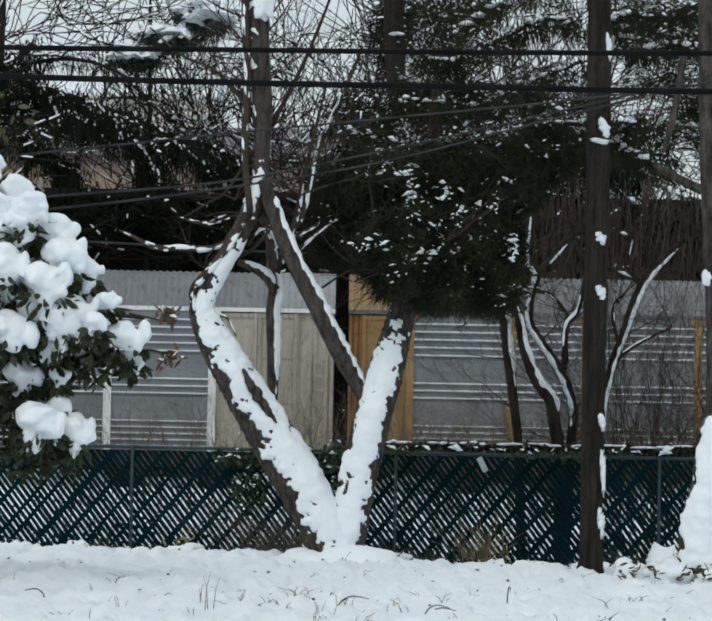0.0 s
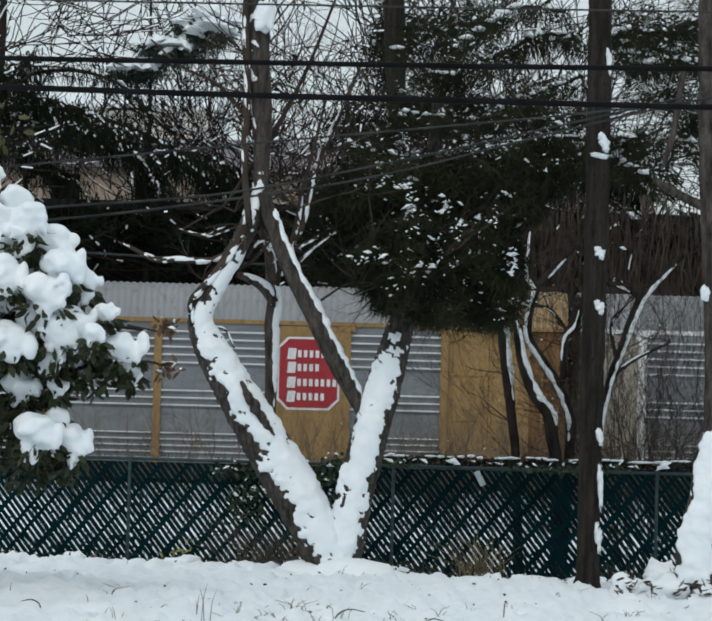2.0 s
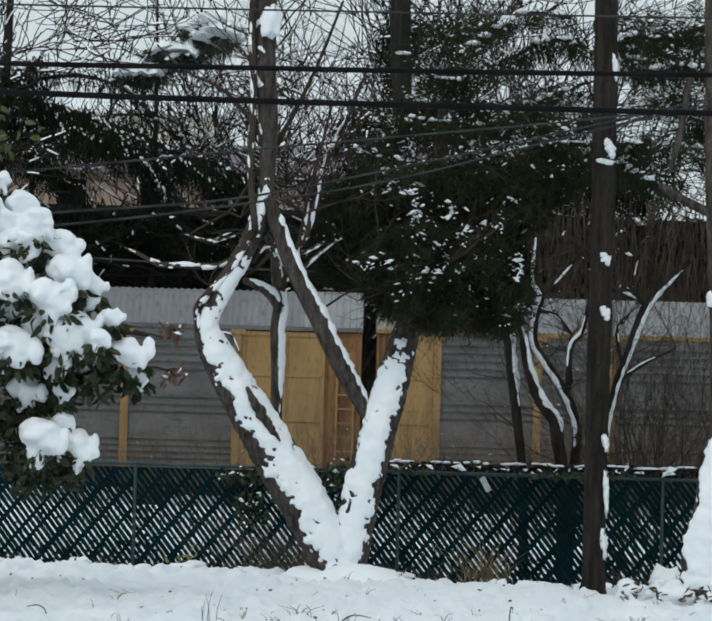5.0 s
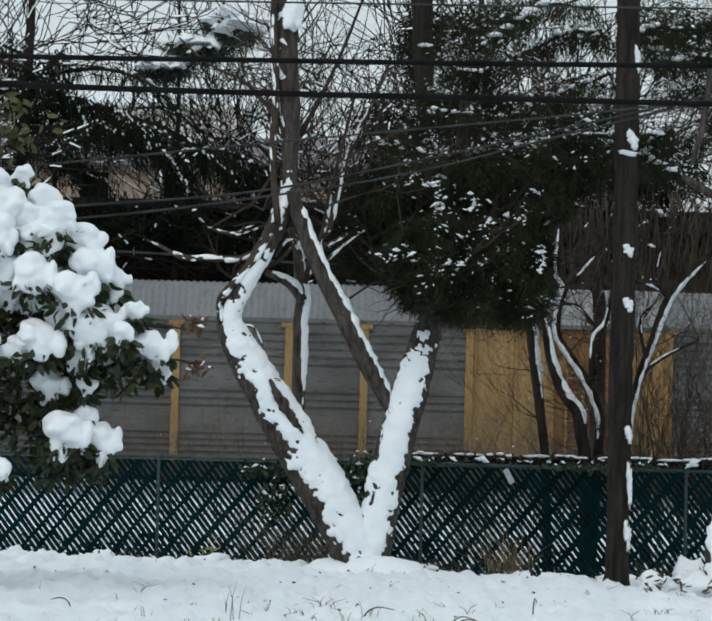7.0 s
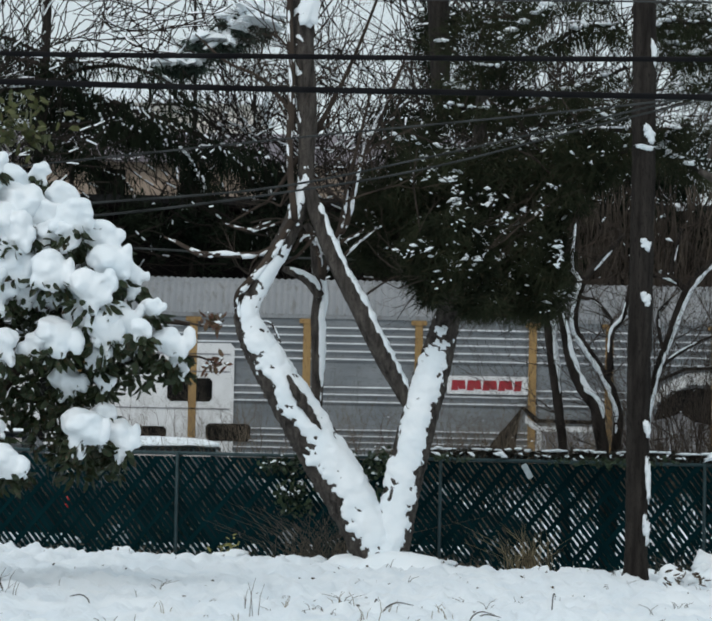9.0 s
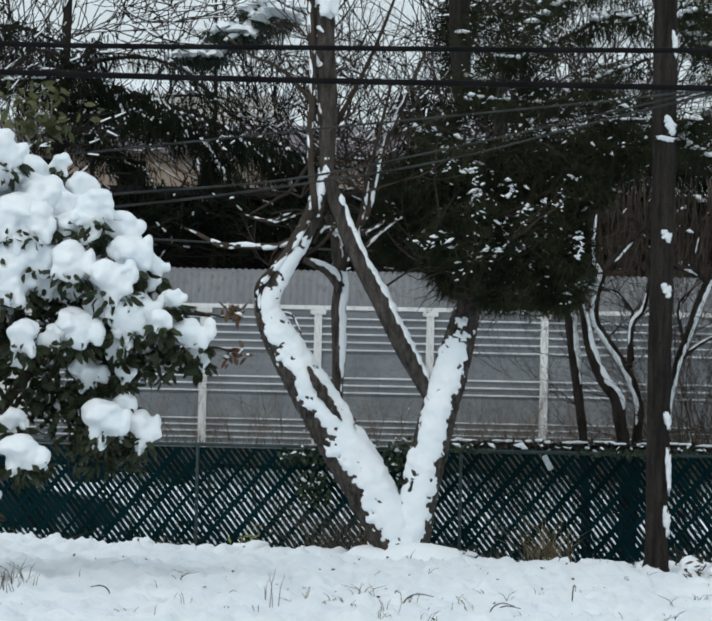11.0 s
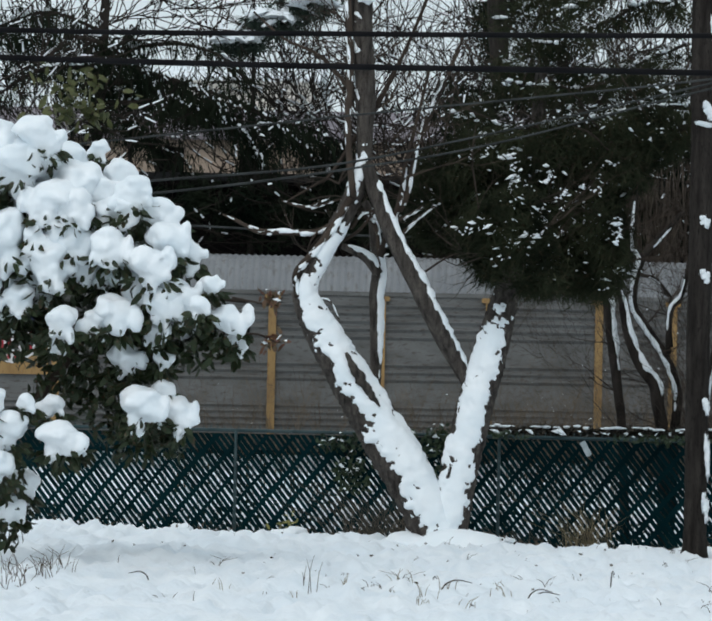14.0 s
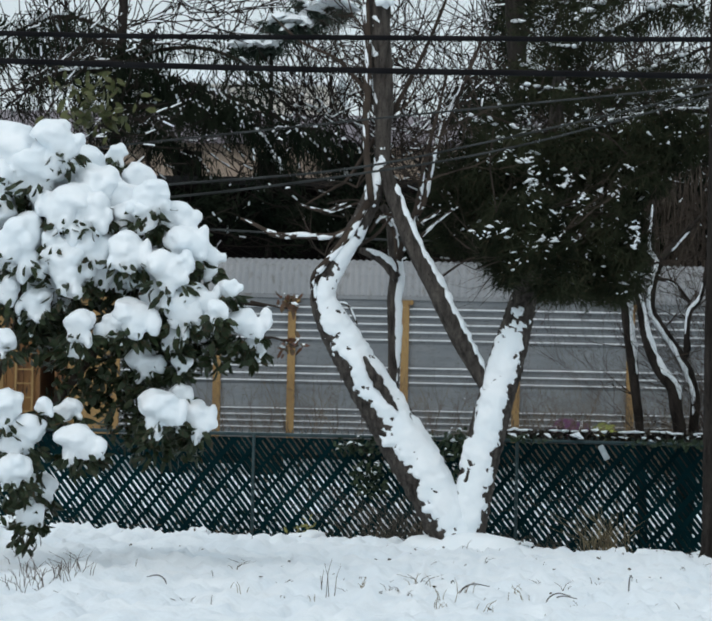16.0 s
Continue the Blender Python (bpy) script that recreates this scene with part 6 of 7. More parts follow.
def car_carrier(k, side, post, door, corner, roof, rail, label):
    cap = YELLOW if k in (0, 2) else (CREAM_PAINT if k == 3 else ROOF_WHITE)
    gap = 0.34
    L = SPEED * (GAPS[k + 1] - GAPS[k]) - gap
    ob = thing("rail_car", (0, TRAIN_Y, RAIL_Z), label, "rail car", "cars of the train")
    half = L / 2
    part("roof", roof_shell(L), roof, ob, "ribbed curved roof")
    part("inner_box", block(-half + 0.12, half - 0.12, 0.12, 3.1, SILL - 0.05, EAVE + 0.1), INNER, ob)
    part("sill", block(-half, half, -0.03, 0.06, SILL - 0.42, SILL - 0.004, 0.02), UNDER, ob, "dark grimy side sill")
    part("eave_rail", block(-half, half, -0.05, 0.05, EAVE - 0.075, EAVE + 0.03, 0.015), rail, ob)
    scale = L / 28.3
    marks = [half - scale * (d - (POST_SHIFT.get(k, 0.0) if 5 < d < 25 else 0.0)) for d in POSTS]
    for a, b in zip(marks, marks[1:]):
        w = round(a - b, 3)
        piece("side_panel", ("side_panel", w), lambda: side_panel(w - 0.02), side, ob, ((a + b) / 2, 0.0, 0))
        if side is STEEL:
            piece("frosted_ribs", ("frosted_ribs", w), lambda: rib_highlight(w - 0.03), RIB_LIGHT, ob, ((a + b) / 2, 0.0, 0), "pale strips painting light onto the pressed ribs")
    for x in marks:
        piece("post", ("post",), lambda: block(-0.10, 0.10, -0.10, 0.04, SILL - 0.02, EAVE - 0.085, 0.03), post, ob, (x, 0, 0))
        piece("bracket", ("bracket",), lambda: block(-0.2, 0.2, -0.115, 0.02, EAVE - 0.20, EAVE - 0.08, 0.02), post, ob, (x, -0.01, 0))
    for s in (-1, 1):
        piece("roof_end", ("roof_end",), lambda: roof_end(1.5), cap, ob, (s * (half - 0.75), 0, 0), "plain sheet over the end")
        span, thin = (3.05 * scale, 0.95) if s > 0 else (1.5 * scale, 0.36)
        door_w = span - thin
        leaves_n = 2 if s > 0 else 1
        for q in range(leaves_n):
            lw = round(door_w / leaves_n, 3)
            piece("end_door", ("end_door", lw), lambda: end_door(lw - 0.015), door, ob, (s * (half - thin - lw * (q + 0.5)), 0.02, 0))
        piece("corner_panel", ("corner_panel", thin), lambda: join([block(-thin / 2, thin / 2, 0.06, 0.1, SILL, EAVE - 0.1), block(-thin / 2, -thin / 2 + 0.07, 0.0, 0.06, SILL, EAVE - 0.1), block(thin / 2 - 0.09, thin / 2, 0.0, 0.06, SILL, EAVE - 0.1), block(-0.04, 0.04, 0.02, 0.06, SILL, EAVE - 0.1)]), corner, ob, (s * (half - thin / 2 - 0.02), 0.02, 0))
        if s > 0:
            piece("ladder", ("ladder",), ladder, door, ob, (half - 0.42, 0.0, 0))
        piece("end_wall", ("end_wall",), lambda: block(-0.03, 0.03, 0.15, 3.05, SILL, EAVE + 0.35), corner, ob, (s * (half - 0.06), 0, 0))
        bogie = part("bogie", join([block(s * (half - 4.2) - 1.6, s * (half - 4.2) + 1.6, 0.5, 0.68, 0.35, 0.75, 0.1), block(s * (half - 4.2) - 0.4, s * (half - 4.2) + 0.4, 0.5, 2.6, 0.5, 0.85)]), UNDER, ob)
        for dx in (-1.15, 1.15):
            part("wheel_pair", wheel_pair(s * (half - 4.2) + dx), UNDER, bogie, smooth=False)
        part("coupler", block(s * (half + 0.05) - 0.12, s * (half + 0.05) + 0.12, 1.4, 1.7, 0.75, 1.0, 0.04), UNDER, ob)
    part("underframe", block(-half + 0.3, half - 0.3, 0.35, 2.85, 0.72, SILL - 0.06, 0.05), UNDER, ob)
    return ob, half


SCHEMES = [
    (STEEL, YELLOW, YELLOW, RUST, ROOF, DULL, "galvanised rail car with yellow posts and doors"),
    (STEEL, WHITE, CREAM_PAINT, CREAM_PAINT, ROOF, WHITE, "bright galvanised rail car with off-white posts and tan doors"),
    (STEEL, YELLOW, YELLOW, RUST, ROOF_WHITE, YELLOW, "galvanised rail car with yellow posts and red octagonal signs"),
    (DULL, YELLOW, YELLOW, RUST, ROOF_WHITE, YELLOW, "weathered rail car with yellow doors and a pale roof"),
    (DULL, YELLOW, YELLOW, RUST, ROOF, DULL, "weathered grey rail car with yellow lettering"),
    (DULL, YELLOW, YELLOW, RUST, ROOF, DULL, "weathered grey rail car with a yellow board"),
    (STEEL, YELLOW, YELLOW, RUST, ROOF_WHITE, ROOF, "galvanised rail car with yellow posts and black and white graffiti"),
    (STEEL, WHITE, WHITE, CREAM_PAINT, ROOF, WHITE, "bright galvanised rail car with white posts"),
    (DULL, YELLOW, YELLOW, RUST, ROOF, DULL, "weathered grey rail car with a black emblem"),
    (DULL, YELLOW, YELLOW, RUST, ROOF, DULL, "weathered grey rail car with a blue and red shield"),
    (STEEL, YELLOW, YELLOW, RUST, ROOF_WHITE, ROOF, "bright galvanised rail car with yellow posts and low graffiti"),
    (DULL, RUST, YELLOW, RUST, ROOF, DULL, "weathered brown-grey rail car"),
]
train = [car_carrier(k, *s) for k, s in enumerate(SCHEMES)]


def board(ob, x, z0, z1, w, mat, label):
    return part("board", block(x - w / 2, x + w / 2, -0.09, -0.075, z0, z1, 0.02), mat, ob, label)


def bar(parent, x0, x1, z0, z1, mat, y=-0.115, tilt=0.0):
    v, f = block(x0, x1, y, y + 0.02, z0, z1)
    part("bar", ([(x + tilt * (z - z0), y2, z) for x, y2, z in v], f), mat, parent)


def octagon_sign(ob, x, aside=0.0):
    b = part("yellow_sheet", block(x - 0.92, x + 0.92, -0.085, -0.075, SILL, EAVE - 0.1, 0.01), YELLOW, ob, "plain yellow side sheet")
    x += aside
    v, f = octagon(0.80, 0.93, 0.26, -0.115)
    rim = part("sign_rim", (np.array(v) + np.array([x, 0, 3.40]), f), SIGN_WHITE, b, "white rim of the sign")
    v, f = octagon(0.745, 0.875, 0.24, -0.128)
    face = part("sign_face", (np.array(v) + np.array([x, 0, 3.40]), f), SIGN_RED, b, "red octagonal sign face")
    for i, (w1, z) in enumerate(((0.95, 3.90), (0.62, 3.55), (1.05, 3.17), (0.85, 2.81))):
        bar(b, x - 0.55, x - 0.34, z - 0.14, z + 0.14, SIGN_WHITE, -0.145, 0.1)
        for j in range(int(w1 / 0.15)):
            bar(b, x - 0.28 + j * 0.15, x - 0.19 + j * 0.15, z - 0.09, z + 0.09, SIGN_WHITE, -0.145)


# front of each car is its +x end
def ahead(k, px):
    return -train[k][1] - 0.17 + px / 86.2


def behind(k, px):
    return train[k][1] + 0.17 - px / 86.2


octagon_sign(train[2][0], train[2][1] - 6.6)
octagon_sign(train[2][0], train[2][1] - 23.15, 0.18)
b = board(train[4][0], ahead(4, 667), 2.30, 3.15, 1.75, DULL, "plate with block emblem")
for i in range(3):
    x = ahead(4, 667) - 0.8 + i * 0.55
    bar(b, x, x + 0.46, 2.95, 3.06, SIGN_YELLOW), bar(b, x, x + 0.46, 2.42, 2.53, SIGN_YELLOW), bar(b, x + 0.02, x + 0.15, 2.53, 2.95, SIGN_YELLOW)
bar(b, ahead(4, 667) - 0.6, ahead(4, 667) + 0.6, 2.30, 2.34, SIGN_YELLOW)
b = board(train[5][0], ahead(5, 450), 2.35, 4.5, 1.9, SIGN_YELLOW, "yellow board with a black block emblem")
for i in range(3):
    x = ahead(5, 450) - 0.42 + i * 0.42
    bar(b, x, x + 0.34, 3.66, 3.78, SIGN_BLACK), bar(b, x, x + 0.34, 3.30, 3.42, SIGN_BLACK), bar(b, x + 0.02, x + 0.14, 3.42, 3.66, SIGN_BLACK)
bar(b, ahead(5, 450) - 0.44, ahead(5, 450) + 0.8, 3.14, 3.20, SIGN_BLACK)
b = board(train[6][0], behind(6, 785), 2.78, 3.24, 2.1, SIGN_WHITE, "white strip with a row of red marks")
for i in range(9):
    bar(b, behind(6, 785) - 0.95 + i * 0.2, behind(6, 785) - 0.77 + i * 0.2, 2.87 + 0.03 * (i % 2), 3.13, SIGN_RED, -0.1, 0.12 * (-1) ** i)
b = board(train[8][0], ahead(8, 752), 2.6, 2.62, 0.1, SIGN_BLACK, "black emblem and lettering painted on the side")
for i in range(4):
    bar(b, ahead(8, 752) - 1.2 + i * 0.1, ahead(8, 752) + 0.05, 3.35 + i * 0.1, 3.41 + i * 0.1, SIGN_BLACK, -0.10)
for dx in (0.1, 0.28, 0.46):
    bar(b, ahead(8, 752) + dx, ahead(8, 752) + dx + 0.1, 3.33, 3.74, SIGN_BLACK, -0.10, 0.2 if dx != 0.28 else -0.3)
for z in (3.0, 2.8):
    for i in range(8):
        bar(b, ahead(8, 752) - 0.25 + i * 0.17, ahead(8, 752) - 0.14 + i * 0.17, z, z + 0.13, SIGN_BLACK, -0.10)
xs = ahead(9, 451)
b = board(train[9][0], xs, 2.45, 4.58, 1.85, YELLOW, "yellow board behind a painted shield")
v, f = shield(0.70, 0.86, -0.10)
part("shield_rim", (np.array(v) + np.array([xs, 0, 3.58]), f), SIGN_WHITE, b, "white rim")
v, f = shield(0.64, 0.80, -0.113)
part("shield_face", (np.array(v) + np.array([xs, 0, 3.58]), f), SIGN_WHITE, b, "white field of the shield")
part("shield_band", block(xs - 0.60, xs + 0.60, -0.135, -0.11, 3.60, 4.24, 0.06), SIGN_BLUE, b, "dark blue band of the shield")
for i in range(6):
    x = xs - 0.5 + i * 0.185
    bar(b, x, x + 0.085, 3.58 - 0.78 + 0.5 * abs(i - 2.5) * 0.16, 3.59, SIGN_RED, -0.13)
for z in (4.0, 3.72):
    for i in range(6):
        bar(b, xs - 0.42 + i * 0.145, xs - 0.32 + i * 0.145, z, z + 0.15, SIGN_WHITE, -0.15)
words("BUILDING", SIGN_BLACK, train[9][0], (ahead(9, 700), -0.11, 3.72))
words("AMERICA", SIGN_BLACK, train[9][0], (ahead(9, 896), -0.11, 3.72))
g = board(train[10][0], behind(10, 1290), 1.06, 1.08, 0.5, SPRAY_PINK, "spray-painted graffiti low on the side")
part("spray", lump((behind(10, 1290) - 0.25, -0.08, 1.35), (0.5, 0.012, 0.3), 0.4, 2, 3, 1), SPRAY_PINK, g, "purple spray paint")
part("spray", lump((behind(10, 1290) + 0.62, -0.08, 1.38), (0.3, 0.012, 0.2), 0.4, 2, 3, 2), SPRAY_GREEN, g, "lime spray paint")
for dx, w1, z in ((-0.75, 0.06, 1.3), (-0.1, 0.07, 1.42), (0.3, 0.05, 1.3)):
    bar(g, behind(10, 1290) + dx, behind(10, 1290) + dx + w1, z - 0.2, z + 0.2, SIGN_WHITE, -0.105, 0.3)
# dark scrawl on the second car
g = board(train[1][0], behind(1, 1180), 2.52, 2.56, 1.6, SIGN_BLACK, "black scrawl")
for i in range(6):
    bar(g, behind(1, 1180) - 0.75 + i * 0.2, behind(1, 1180) - 0.71 + i * 0.2, 2.3, 2.6, SIGN_BLACK, -0.10, 0.3 * (-1) ** i)
# large black and white graffiti on the seventh car
GREY = material("grey_spray", (0.13, 0.13, 0.14), 0.7, second=(0.3, 0.3, 0.31), scale=3, amount=0.8)
f0 = behind(6, 0)
g = board(train[6][0], f0 - 4.6, 1.06, 1.1, 1.0, GREY, "black, grey and white graffiti piece")


def spray(name, rows, mat, y=-0.06, label=""):
    """A flat painted shape from (metres behind the front, height) corners."""
    n = len(rows)
    v = [(f0 - a, y, z) for a, z in rows] + [(f0 - a, y + 0.01, z) for a, z in rows]
    f = [tuple(range(n)), tuple(range(2 * n - 1, n - 1, -1))] + [(i, i + n, (i + 1) % n + n, (i + 1) % n) for i in range(n)]
    part(name, (v, f), mat, g, label)


drips = [(2.45, 3.65), (3.4, 3.72)]
for i in range(10):
    a = 3.4 - 0.095 * i
    drips += [(a, 2.2 + 0.5 * ((i * 7) % 5) / 5), (a - 0.045, 1.5 + 0.6 * ((i * 3) % 4) / 4), (a - 0.06, 2.5)]
spray("white_drips", drips, SIGN_WHITE, -0.115, "white drips")
spray("grey_cloud", [(3.5, 2.3), (4.0, 2.5), (4.7, 2.35), (5.3, 2.3), (5.9, 1.8), (6.0, 1.05), (3.5, 1.05)], GREY, -0.105, "mottled grey fill")
spray("black_arch", [(3.42, 3.0), (3.8, 3.05), (4.3, 2.95), (4.75, 2.6), (4.9, 2.2), (4.6, 2.25), (4.2, 2.4), (3.9, 2.2), (3.42, 2.1)], SIGN_BLACK, -0.112, "black letter")
spray("white_arch", [(3.42, 3.45), (4.0, 3.42), (4.6, 3.15), (5.0, 2.75), (4.9, 2.55), (4.5, 2.9), (3.9, 3.12), (3.42, 3.12)], WHITE, -0.109, "white highlight")
spray("black_line", [(3.3, 3.6), (4.1, 3.56), (4.8, 3.25), (5.2, 2.8), (5.12, 2.76), (4.75, 3.17), (4.08, 3.48), (3.3, 3.52)], SIGN_BLACK, -0.113)
spray("black_line", [(6.1, 2.3), (6.5, 2.16), (7.8, 2.18), (8.2, 2.5), (8.28, 2.46), (7.9, 2.08), (6.5, 2.06), (6.05, 2.2)], SIGN_BLACK, -0.113)
spray("white_line", [(6.1, 2.1), (6.5, 2.0), (7.8, 2.0), (8.15, 2.25), (8.15, 2.05), (7.85, 1.86), (6.5, 1.86), (6.1, 1.95)], SIGN_WHITE, -0.111)
spray("dark_fill", [(6.3, 1.84), (7.7, 1.84), (7.75, 1.05), (6.2, 1.05)], GREY, -0.106)
spray("white_line", [(7.72, 1.9), (7.84, 1.9), (7.9, 1.05), (7.76, 1.05)], SIGN_WHITE, -0.114)
spray("dark_wedge", [(8.25, 2.45), (8.45, 1.05), (9.4, 1.05)], SIGN_BLACK, -0.08)
part("white_fill", block(f0 - 22.4, f0 - 15.6, -0.082, -0.076, 1.05, 3.95, 0.1), SIGN_WHITE, g, "whitewashed sheet")
for a, w1, z0, z1 in ((17.3, 1.15, 2.45, 3.05), (18.1, 0.8, 1.35, 1.8), (16.3, 1.15, 1.45, 1.9), (20.6, 1.2, 2.4, 3.0), (21.2, 0.8, 1.3, 1.9)):
    part("black_block", block(f0 - a, f0 - a + w1, -0.095, -0.082, z0, z1, 0.08), SIGN_BLACK, g)
for z in (2.25, 3.2, 3.65):
    bar(g, f0 - 22.3, f0 - 15.7, z, z + 0.035, GREY, -0.10)

# a row of painted arches low on the ninth car, and strokes on a door of the sixth
arches = board(train[8][0], 3.6, 1.06, 1.10, 1.9, SIGN_BLACK, "row of painted arches low on the side")
for x, r in ((2.87, 0.30), (3.46, 0.24), (4.39, 0.36)):
    for mat, wide, y in ((SIGN_BLACK, 0.055, -0.098), (SIGN_WHITE, 0.03, -0.112)):
        part("arch", tube([(x - r, y, 1.14, wide), (x - r * 0.8, y, 1.36, wide), (x, y, 1.50, wide), (x + r * 0.8, y, 1.36, wide), (x + r, y, 1.14, wide)], 8, 5, squash=0.3), mat, arches)
strokes = board(train[5][0], -13.32, 1.70, 1.73, 0.5, SIGN_WHITE, "white sprayed strokes on the door")
for i in range(5):
    bar(strokes, -13.60 + i * 0.13, -13.56 + i * 0.13, 1.73, 2.10 + 0.06 * (i % 2), SIGN_WHITE, -0.11, 0.12 * (-1) ** i)

GRAVEL = material("dark_ballast", (0.02, 0.018, 0.017), 0.95, second=(0.06, 0.055, 0.05), scale=6, bump=0.6)
# rails and ballast
track = tagged(new("track"), "railway track in snowy ballast", "railway track", kind="structure")
track.location = (0, TRAIN_Y, RAIL_Z)
for y in (0.78, 2.28):
    part("rail", block(-400, 400, y, y + 0.07, -0.17, -0.005), UNDER, track)
part("ballast", strip([(-3.2, -0.1), (-0.9, -0.2), (-0.2, -0.22), (3.2, -0.22), (4.0, -0.2), (12.0, -0.2)], -400, 400), GRAVEL, track)

# ---- vehicles on the road ----
GLASS = material("car_glass", (0.02, 0.025, 0.03), 0.08, second=(0.03, 0.035, 0.04), scale=1, spec=0.6)
TYRE = material("tyre_rubber", (0.012, 0.012, 0.012), 0.85, second=(0.03, 0.03, 0.03), scale=8)
RIM = material("wheel_rim", (0.35, 0.36, 0.37), 0.35, metal=0.7, second=(0.25, 0.25, 0.26), scale=6)
LAMP = material("lamp_lens", (0.55, 0.56, 0.55), 0.15, second=(0.45, 0.45, 0.45), scale=3)
TAIL = material("tail_lens", (0.25, 0.01, 0.01), 0.2, second=(0.2, 0.01, 0.01), scale=3)


def loft(sections):
    """Body from cross sections (x, half width, z low, z high)."""
    v, f = [], []
    for x, w, a, b in sections:
        h = b - a
        v += [(x, -w * 0.92, a), (x, -w, a + h * 0.3), (x, -w * 0.97, a + h * 0.8), (x, -w * 0.86, b), (x, w * 0.86, b), (x, w * 0.97, a + h * 0.8), (x, w, a + h * 0.3), (x, w * 0.92, a)]
    for i in range(len(sections) - 1):
        for j in range(8):
            f.append((i * 8 + j, (i + 1) * 8 + j, (i + 1) * 8 + (j + 1) % 8, i * 8 + (j + 1) % 8))
    f += [tuple(range(7, -1, -1)), tuple(range(len(v) - 8, len(v)))]
    return v, f


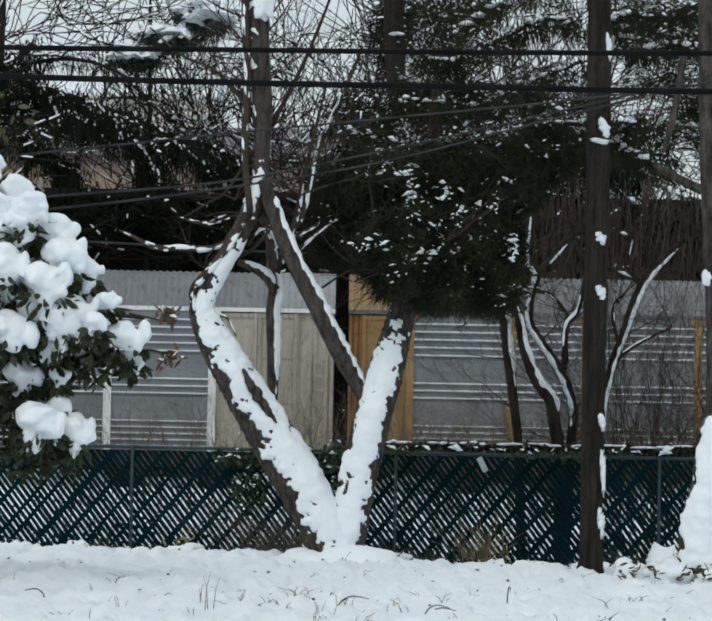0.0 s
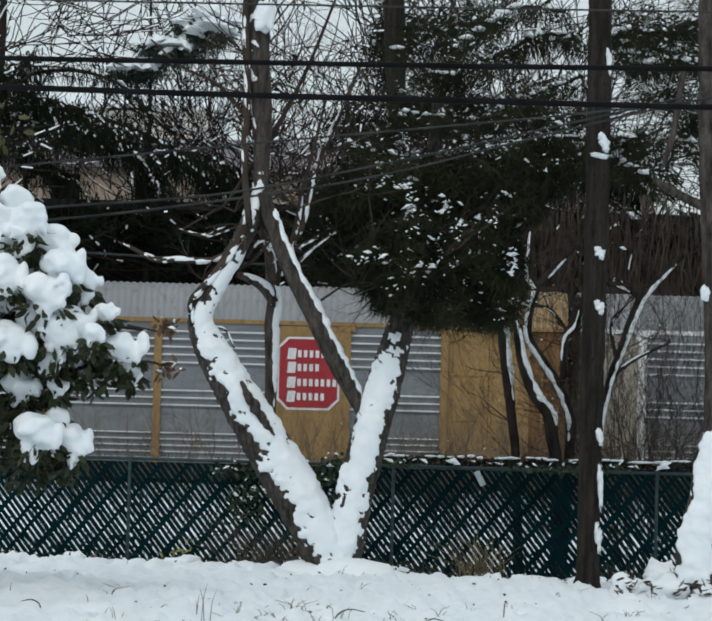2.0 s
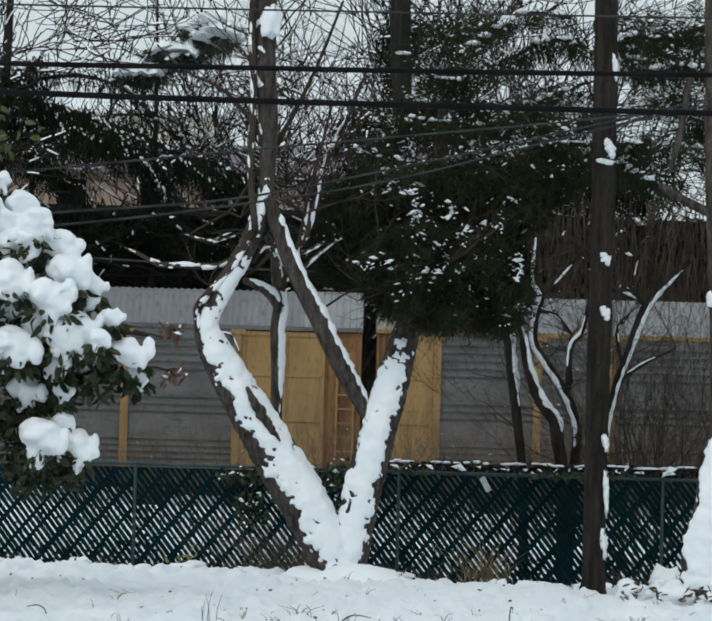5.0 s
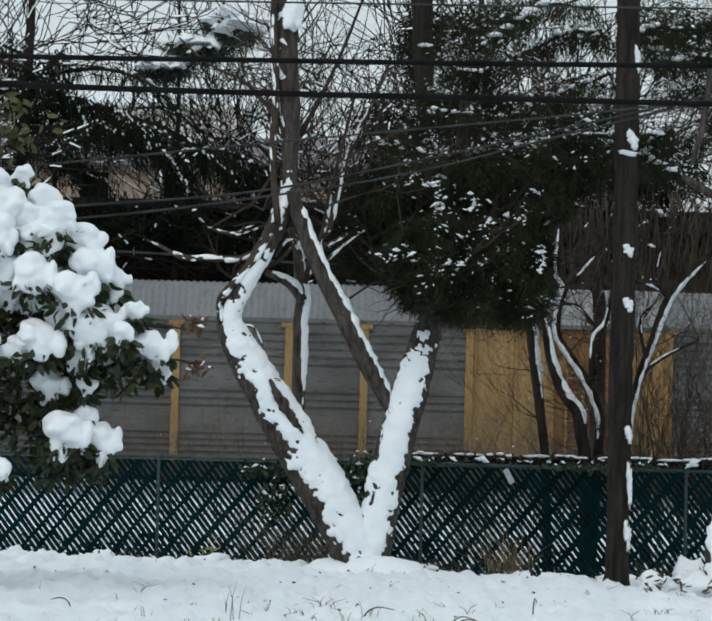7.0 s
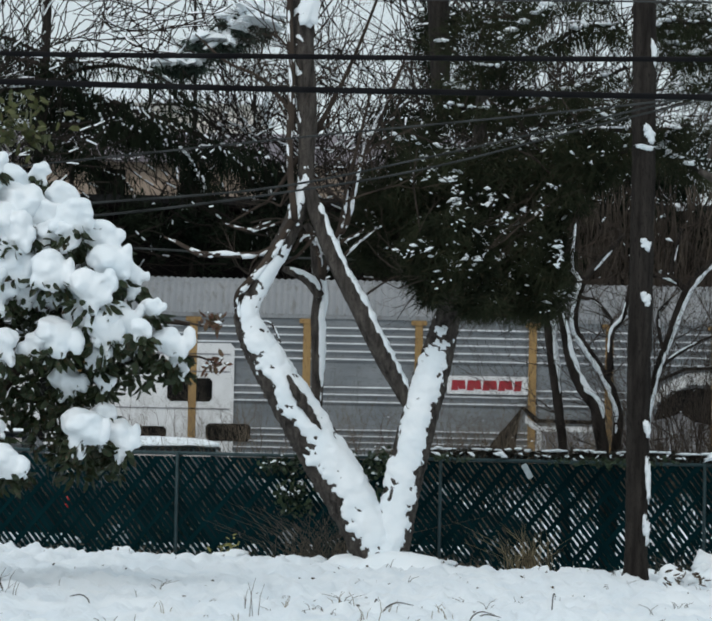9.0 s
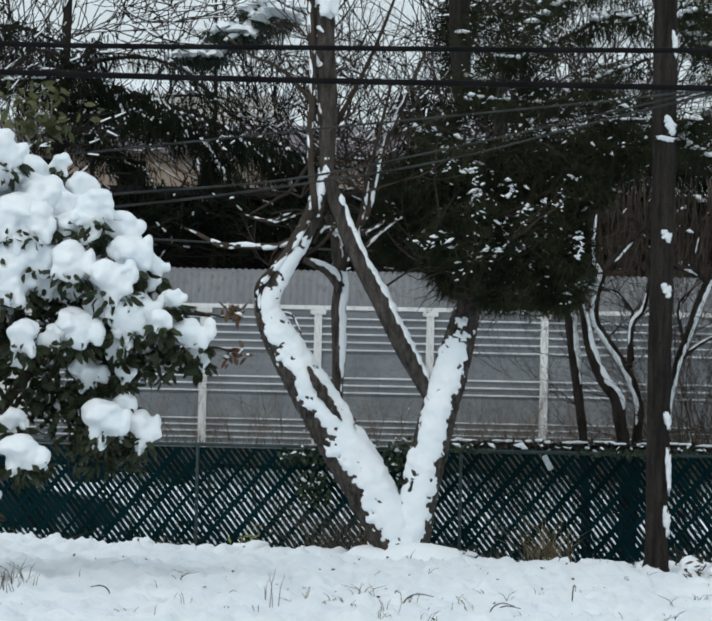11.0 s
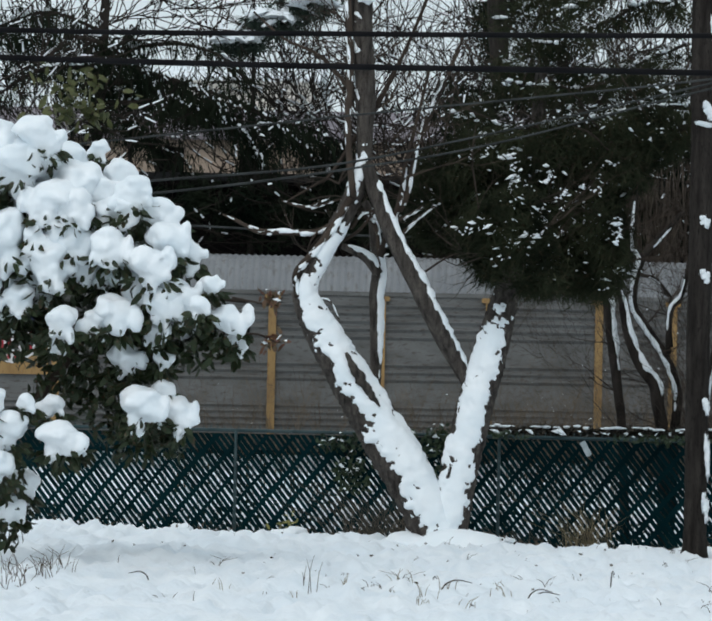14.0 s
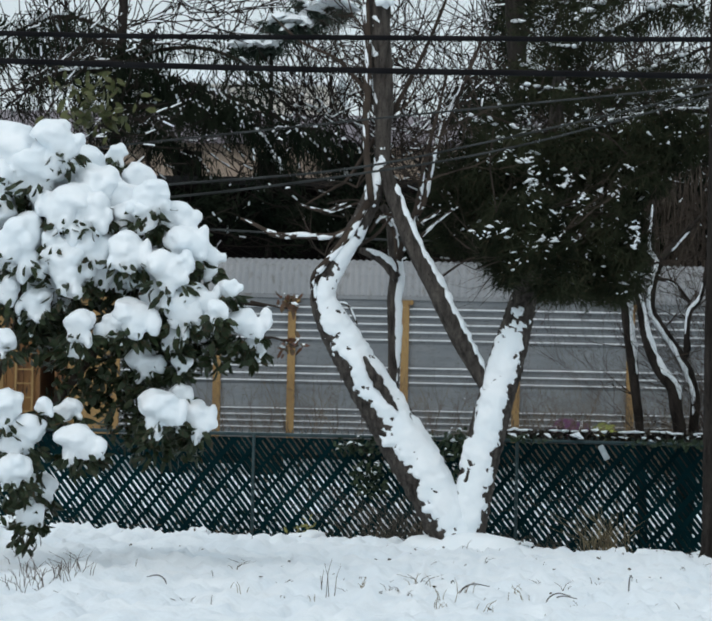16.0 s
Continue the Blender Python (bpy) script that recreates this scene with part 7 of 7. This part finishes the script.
def vehicle(length, height, colour, label, y, snow=0.0, rack=False, long_roof=True):
    paint = material("car_paint", colour, 0.5, second=tuple(c * 1.25 for c in colour), scale=1.5, spec=0.1)
    ob = thing("car", (0, y, ROAD_Z), label, "car", "cars on the road")
    a = length / 2
    belt = height * 0.58
    body = part("body", loft([(-a, 0.7, 0.45, belt * 0.85), (-a + 0.15, 0.84, 0.3, belt), (-a * 0.4, 0.9, 0.24, belt), (a * 0.35, 0.9, 0.24, belt * 0.99), (a * 0.75, 0.88, 0.26, belt * 0.88), (a - 0.12, 0.8, 0.32, belt * 0.74), (a, 0.66, 0.42, belt * 0.62)]), paint, ob, smooth=False)
    back, rear_top = (-a + 0.1, -a + 0.45) if long_roof else (-a * 0.72, -a * 0.42)
    cab = part("glasshouse", loft([(back, 0.72, belt - 0.03, belt + 0.04), (rear_top, 0.68, belt - 0.03, height - 0.05), (a * 0.05, 0.68, belt - 0.03, height - 0.04), (a * 0.42, 0.74, belt - 0.03, belt + 0.03)]), GLASS, ob, "dark windows")
    part("roof", loft([(rear_top - 0.06, 0.66, height - 0.09, height - 0.035), (-a * 0.1, 0.68, height - 0.06, height), (a * 0.07, 0.66, height - 0.09, height - 0.03)]), paint, ob, smooth=True)
    for s in (-1, 1):
        for px in (rear_top, -a * 0.18, a * 0.06):
            part("pillar", block(px - 0.04, px + 0.04, s * 0.70 - 0.02, s * 0.70 + 0.02, belt - 0.02, height - 0.05), paint, ob)
        part("headlight", lump((a - 0.12, s * 0.62, belt * 0.62), (0.1, 0.16, 0.08), 0.05, 1, 2), LAMP, ob)
        part("tail_light", lump((-a + 0.06, s * 0.66, belt * 0.8), (0.06, 0.12, 0.12), 0.05, 1, 2), TAIL, ob)
        part("mirror", lump((a * 0.32, s * 0.98, belt + 0.08), (0.08, 0.1, 0.07), 0.05, 1, 2), paint, ob)
        for x in (-a * 0.6, a * 0.62):
            wheel = part("wheel", tube([(x, s * 0.70, 0.33, 0.27), (x, s * 0.72, 0.33, 0.33), (x, s * 0.88, 0.33, 0.33), (x, s * 0.91, 0.33, 0.27)], 20, 1), TYRE, ob)
            part("rim", tube([(x, s * 0.89, 0.33, 0.20), (x, s * 0.925, 0.33, 0.17)], 12, 1), RIM, wheel)
    if rack:
        for s in (-1, 1):
            part("roof_rail", tube([(-a + 0.5, s * 0.6, height, 0.02), (-a + 0.7, s * 0.6, height + 0.08, 0.022), (-a * 0.1, s * 0.6, height + 0.09, 0.022), (a * 0.05, s * 0.6, height, 0.02)], 6, 4), TYRE, ob)
    if snow:
        part("roof_snow", lump(((rear_top + a * 0.05) / 2, 0, height), ((a * 0.05 - rear_top) / 2 + 0.1, 0.66, snow), 0.12, 1.5, 3, length), SNOW, ob, "slab of snow on the roof", smooth=True)
        part("bonnet_snow", lump((a * 0.68, 0, belt * 0.92), (a * 0.26, 0.7, snow * 0.6), 0.2, 1.5, 3, height), SNOW, ob, "snow on the bonnet", smooth=True)
    return ob


def road_x(px, d):
    """Metres across, at distance d, of a point seen that far along the view."""
    return (px - 784) * d / 6385.0


traffic = [  # car, speed, time, where its middle is then
    (vehicle(5.0, 2.02, (0.016, 0.013, 0.016), "dark estate car with a roof rack and snow on top", 48.0, 0.09, True), 15.2, 1.5, road_x(1370, 48)),
    (vehicle(4.2, 1.42, (0.004, 0.007, 0.008), "dark low saloon car", 48.5, 0.0, False, False), 13.4, 9.1, road_x(985, 48.5)),
    (vehicle(4.5, 1.80, (0.004, 0.008, 0.009), "dark teal estate car with pale snow on its roof", 47.5, 0.13), 13.4, 9.1, road_x(545, 47.5)),
    (vehicle(4.6, 1.95, (0.005, 0.007, 0.008), "tall dark car with a flat snowy roof", 50.0, 0.06), 13.8, 9.1, road_x(130, 50.0)),
    (vehicle(4.3, 1.42, (0.006, 0.008, 0.009), "low dark saloon car", 48.0, 0.0, False, False), 15.2, 11.6, road_x(1065, 48.0)),
]


SWAY = ((0.0, 0.0), (4.0, 0.0), (8.0, 0.0), (12.0, 0.0), (16.0, 0.0))  # seconds, metres ahead of even running


def motions():
    for k, (ob, half) in enumerate(train):
        middle = (GAPS[k] + GAPS[k + 1]) / 2
        walk(ob, [(t, pose(MARK_X + SPEED * (t - middle) + d, TRAIN_Y, RAIL_Z)) for t, d in SWAY])
    for ob, v, t0, x0 in traffic:
        walk(ob, [(t, pose(x0 + v * (t - t0), ob.location.y, ROAD_Z)) for t in (0.0, 4.0, 8.0, 12.0, 16.0)])


motions()
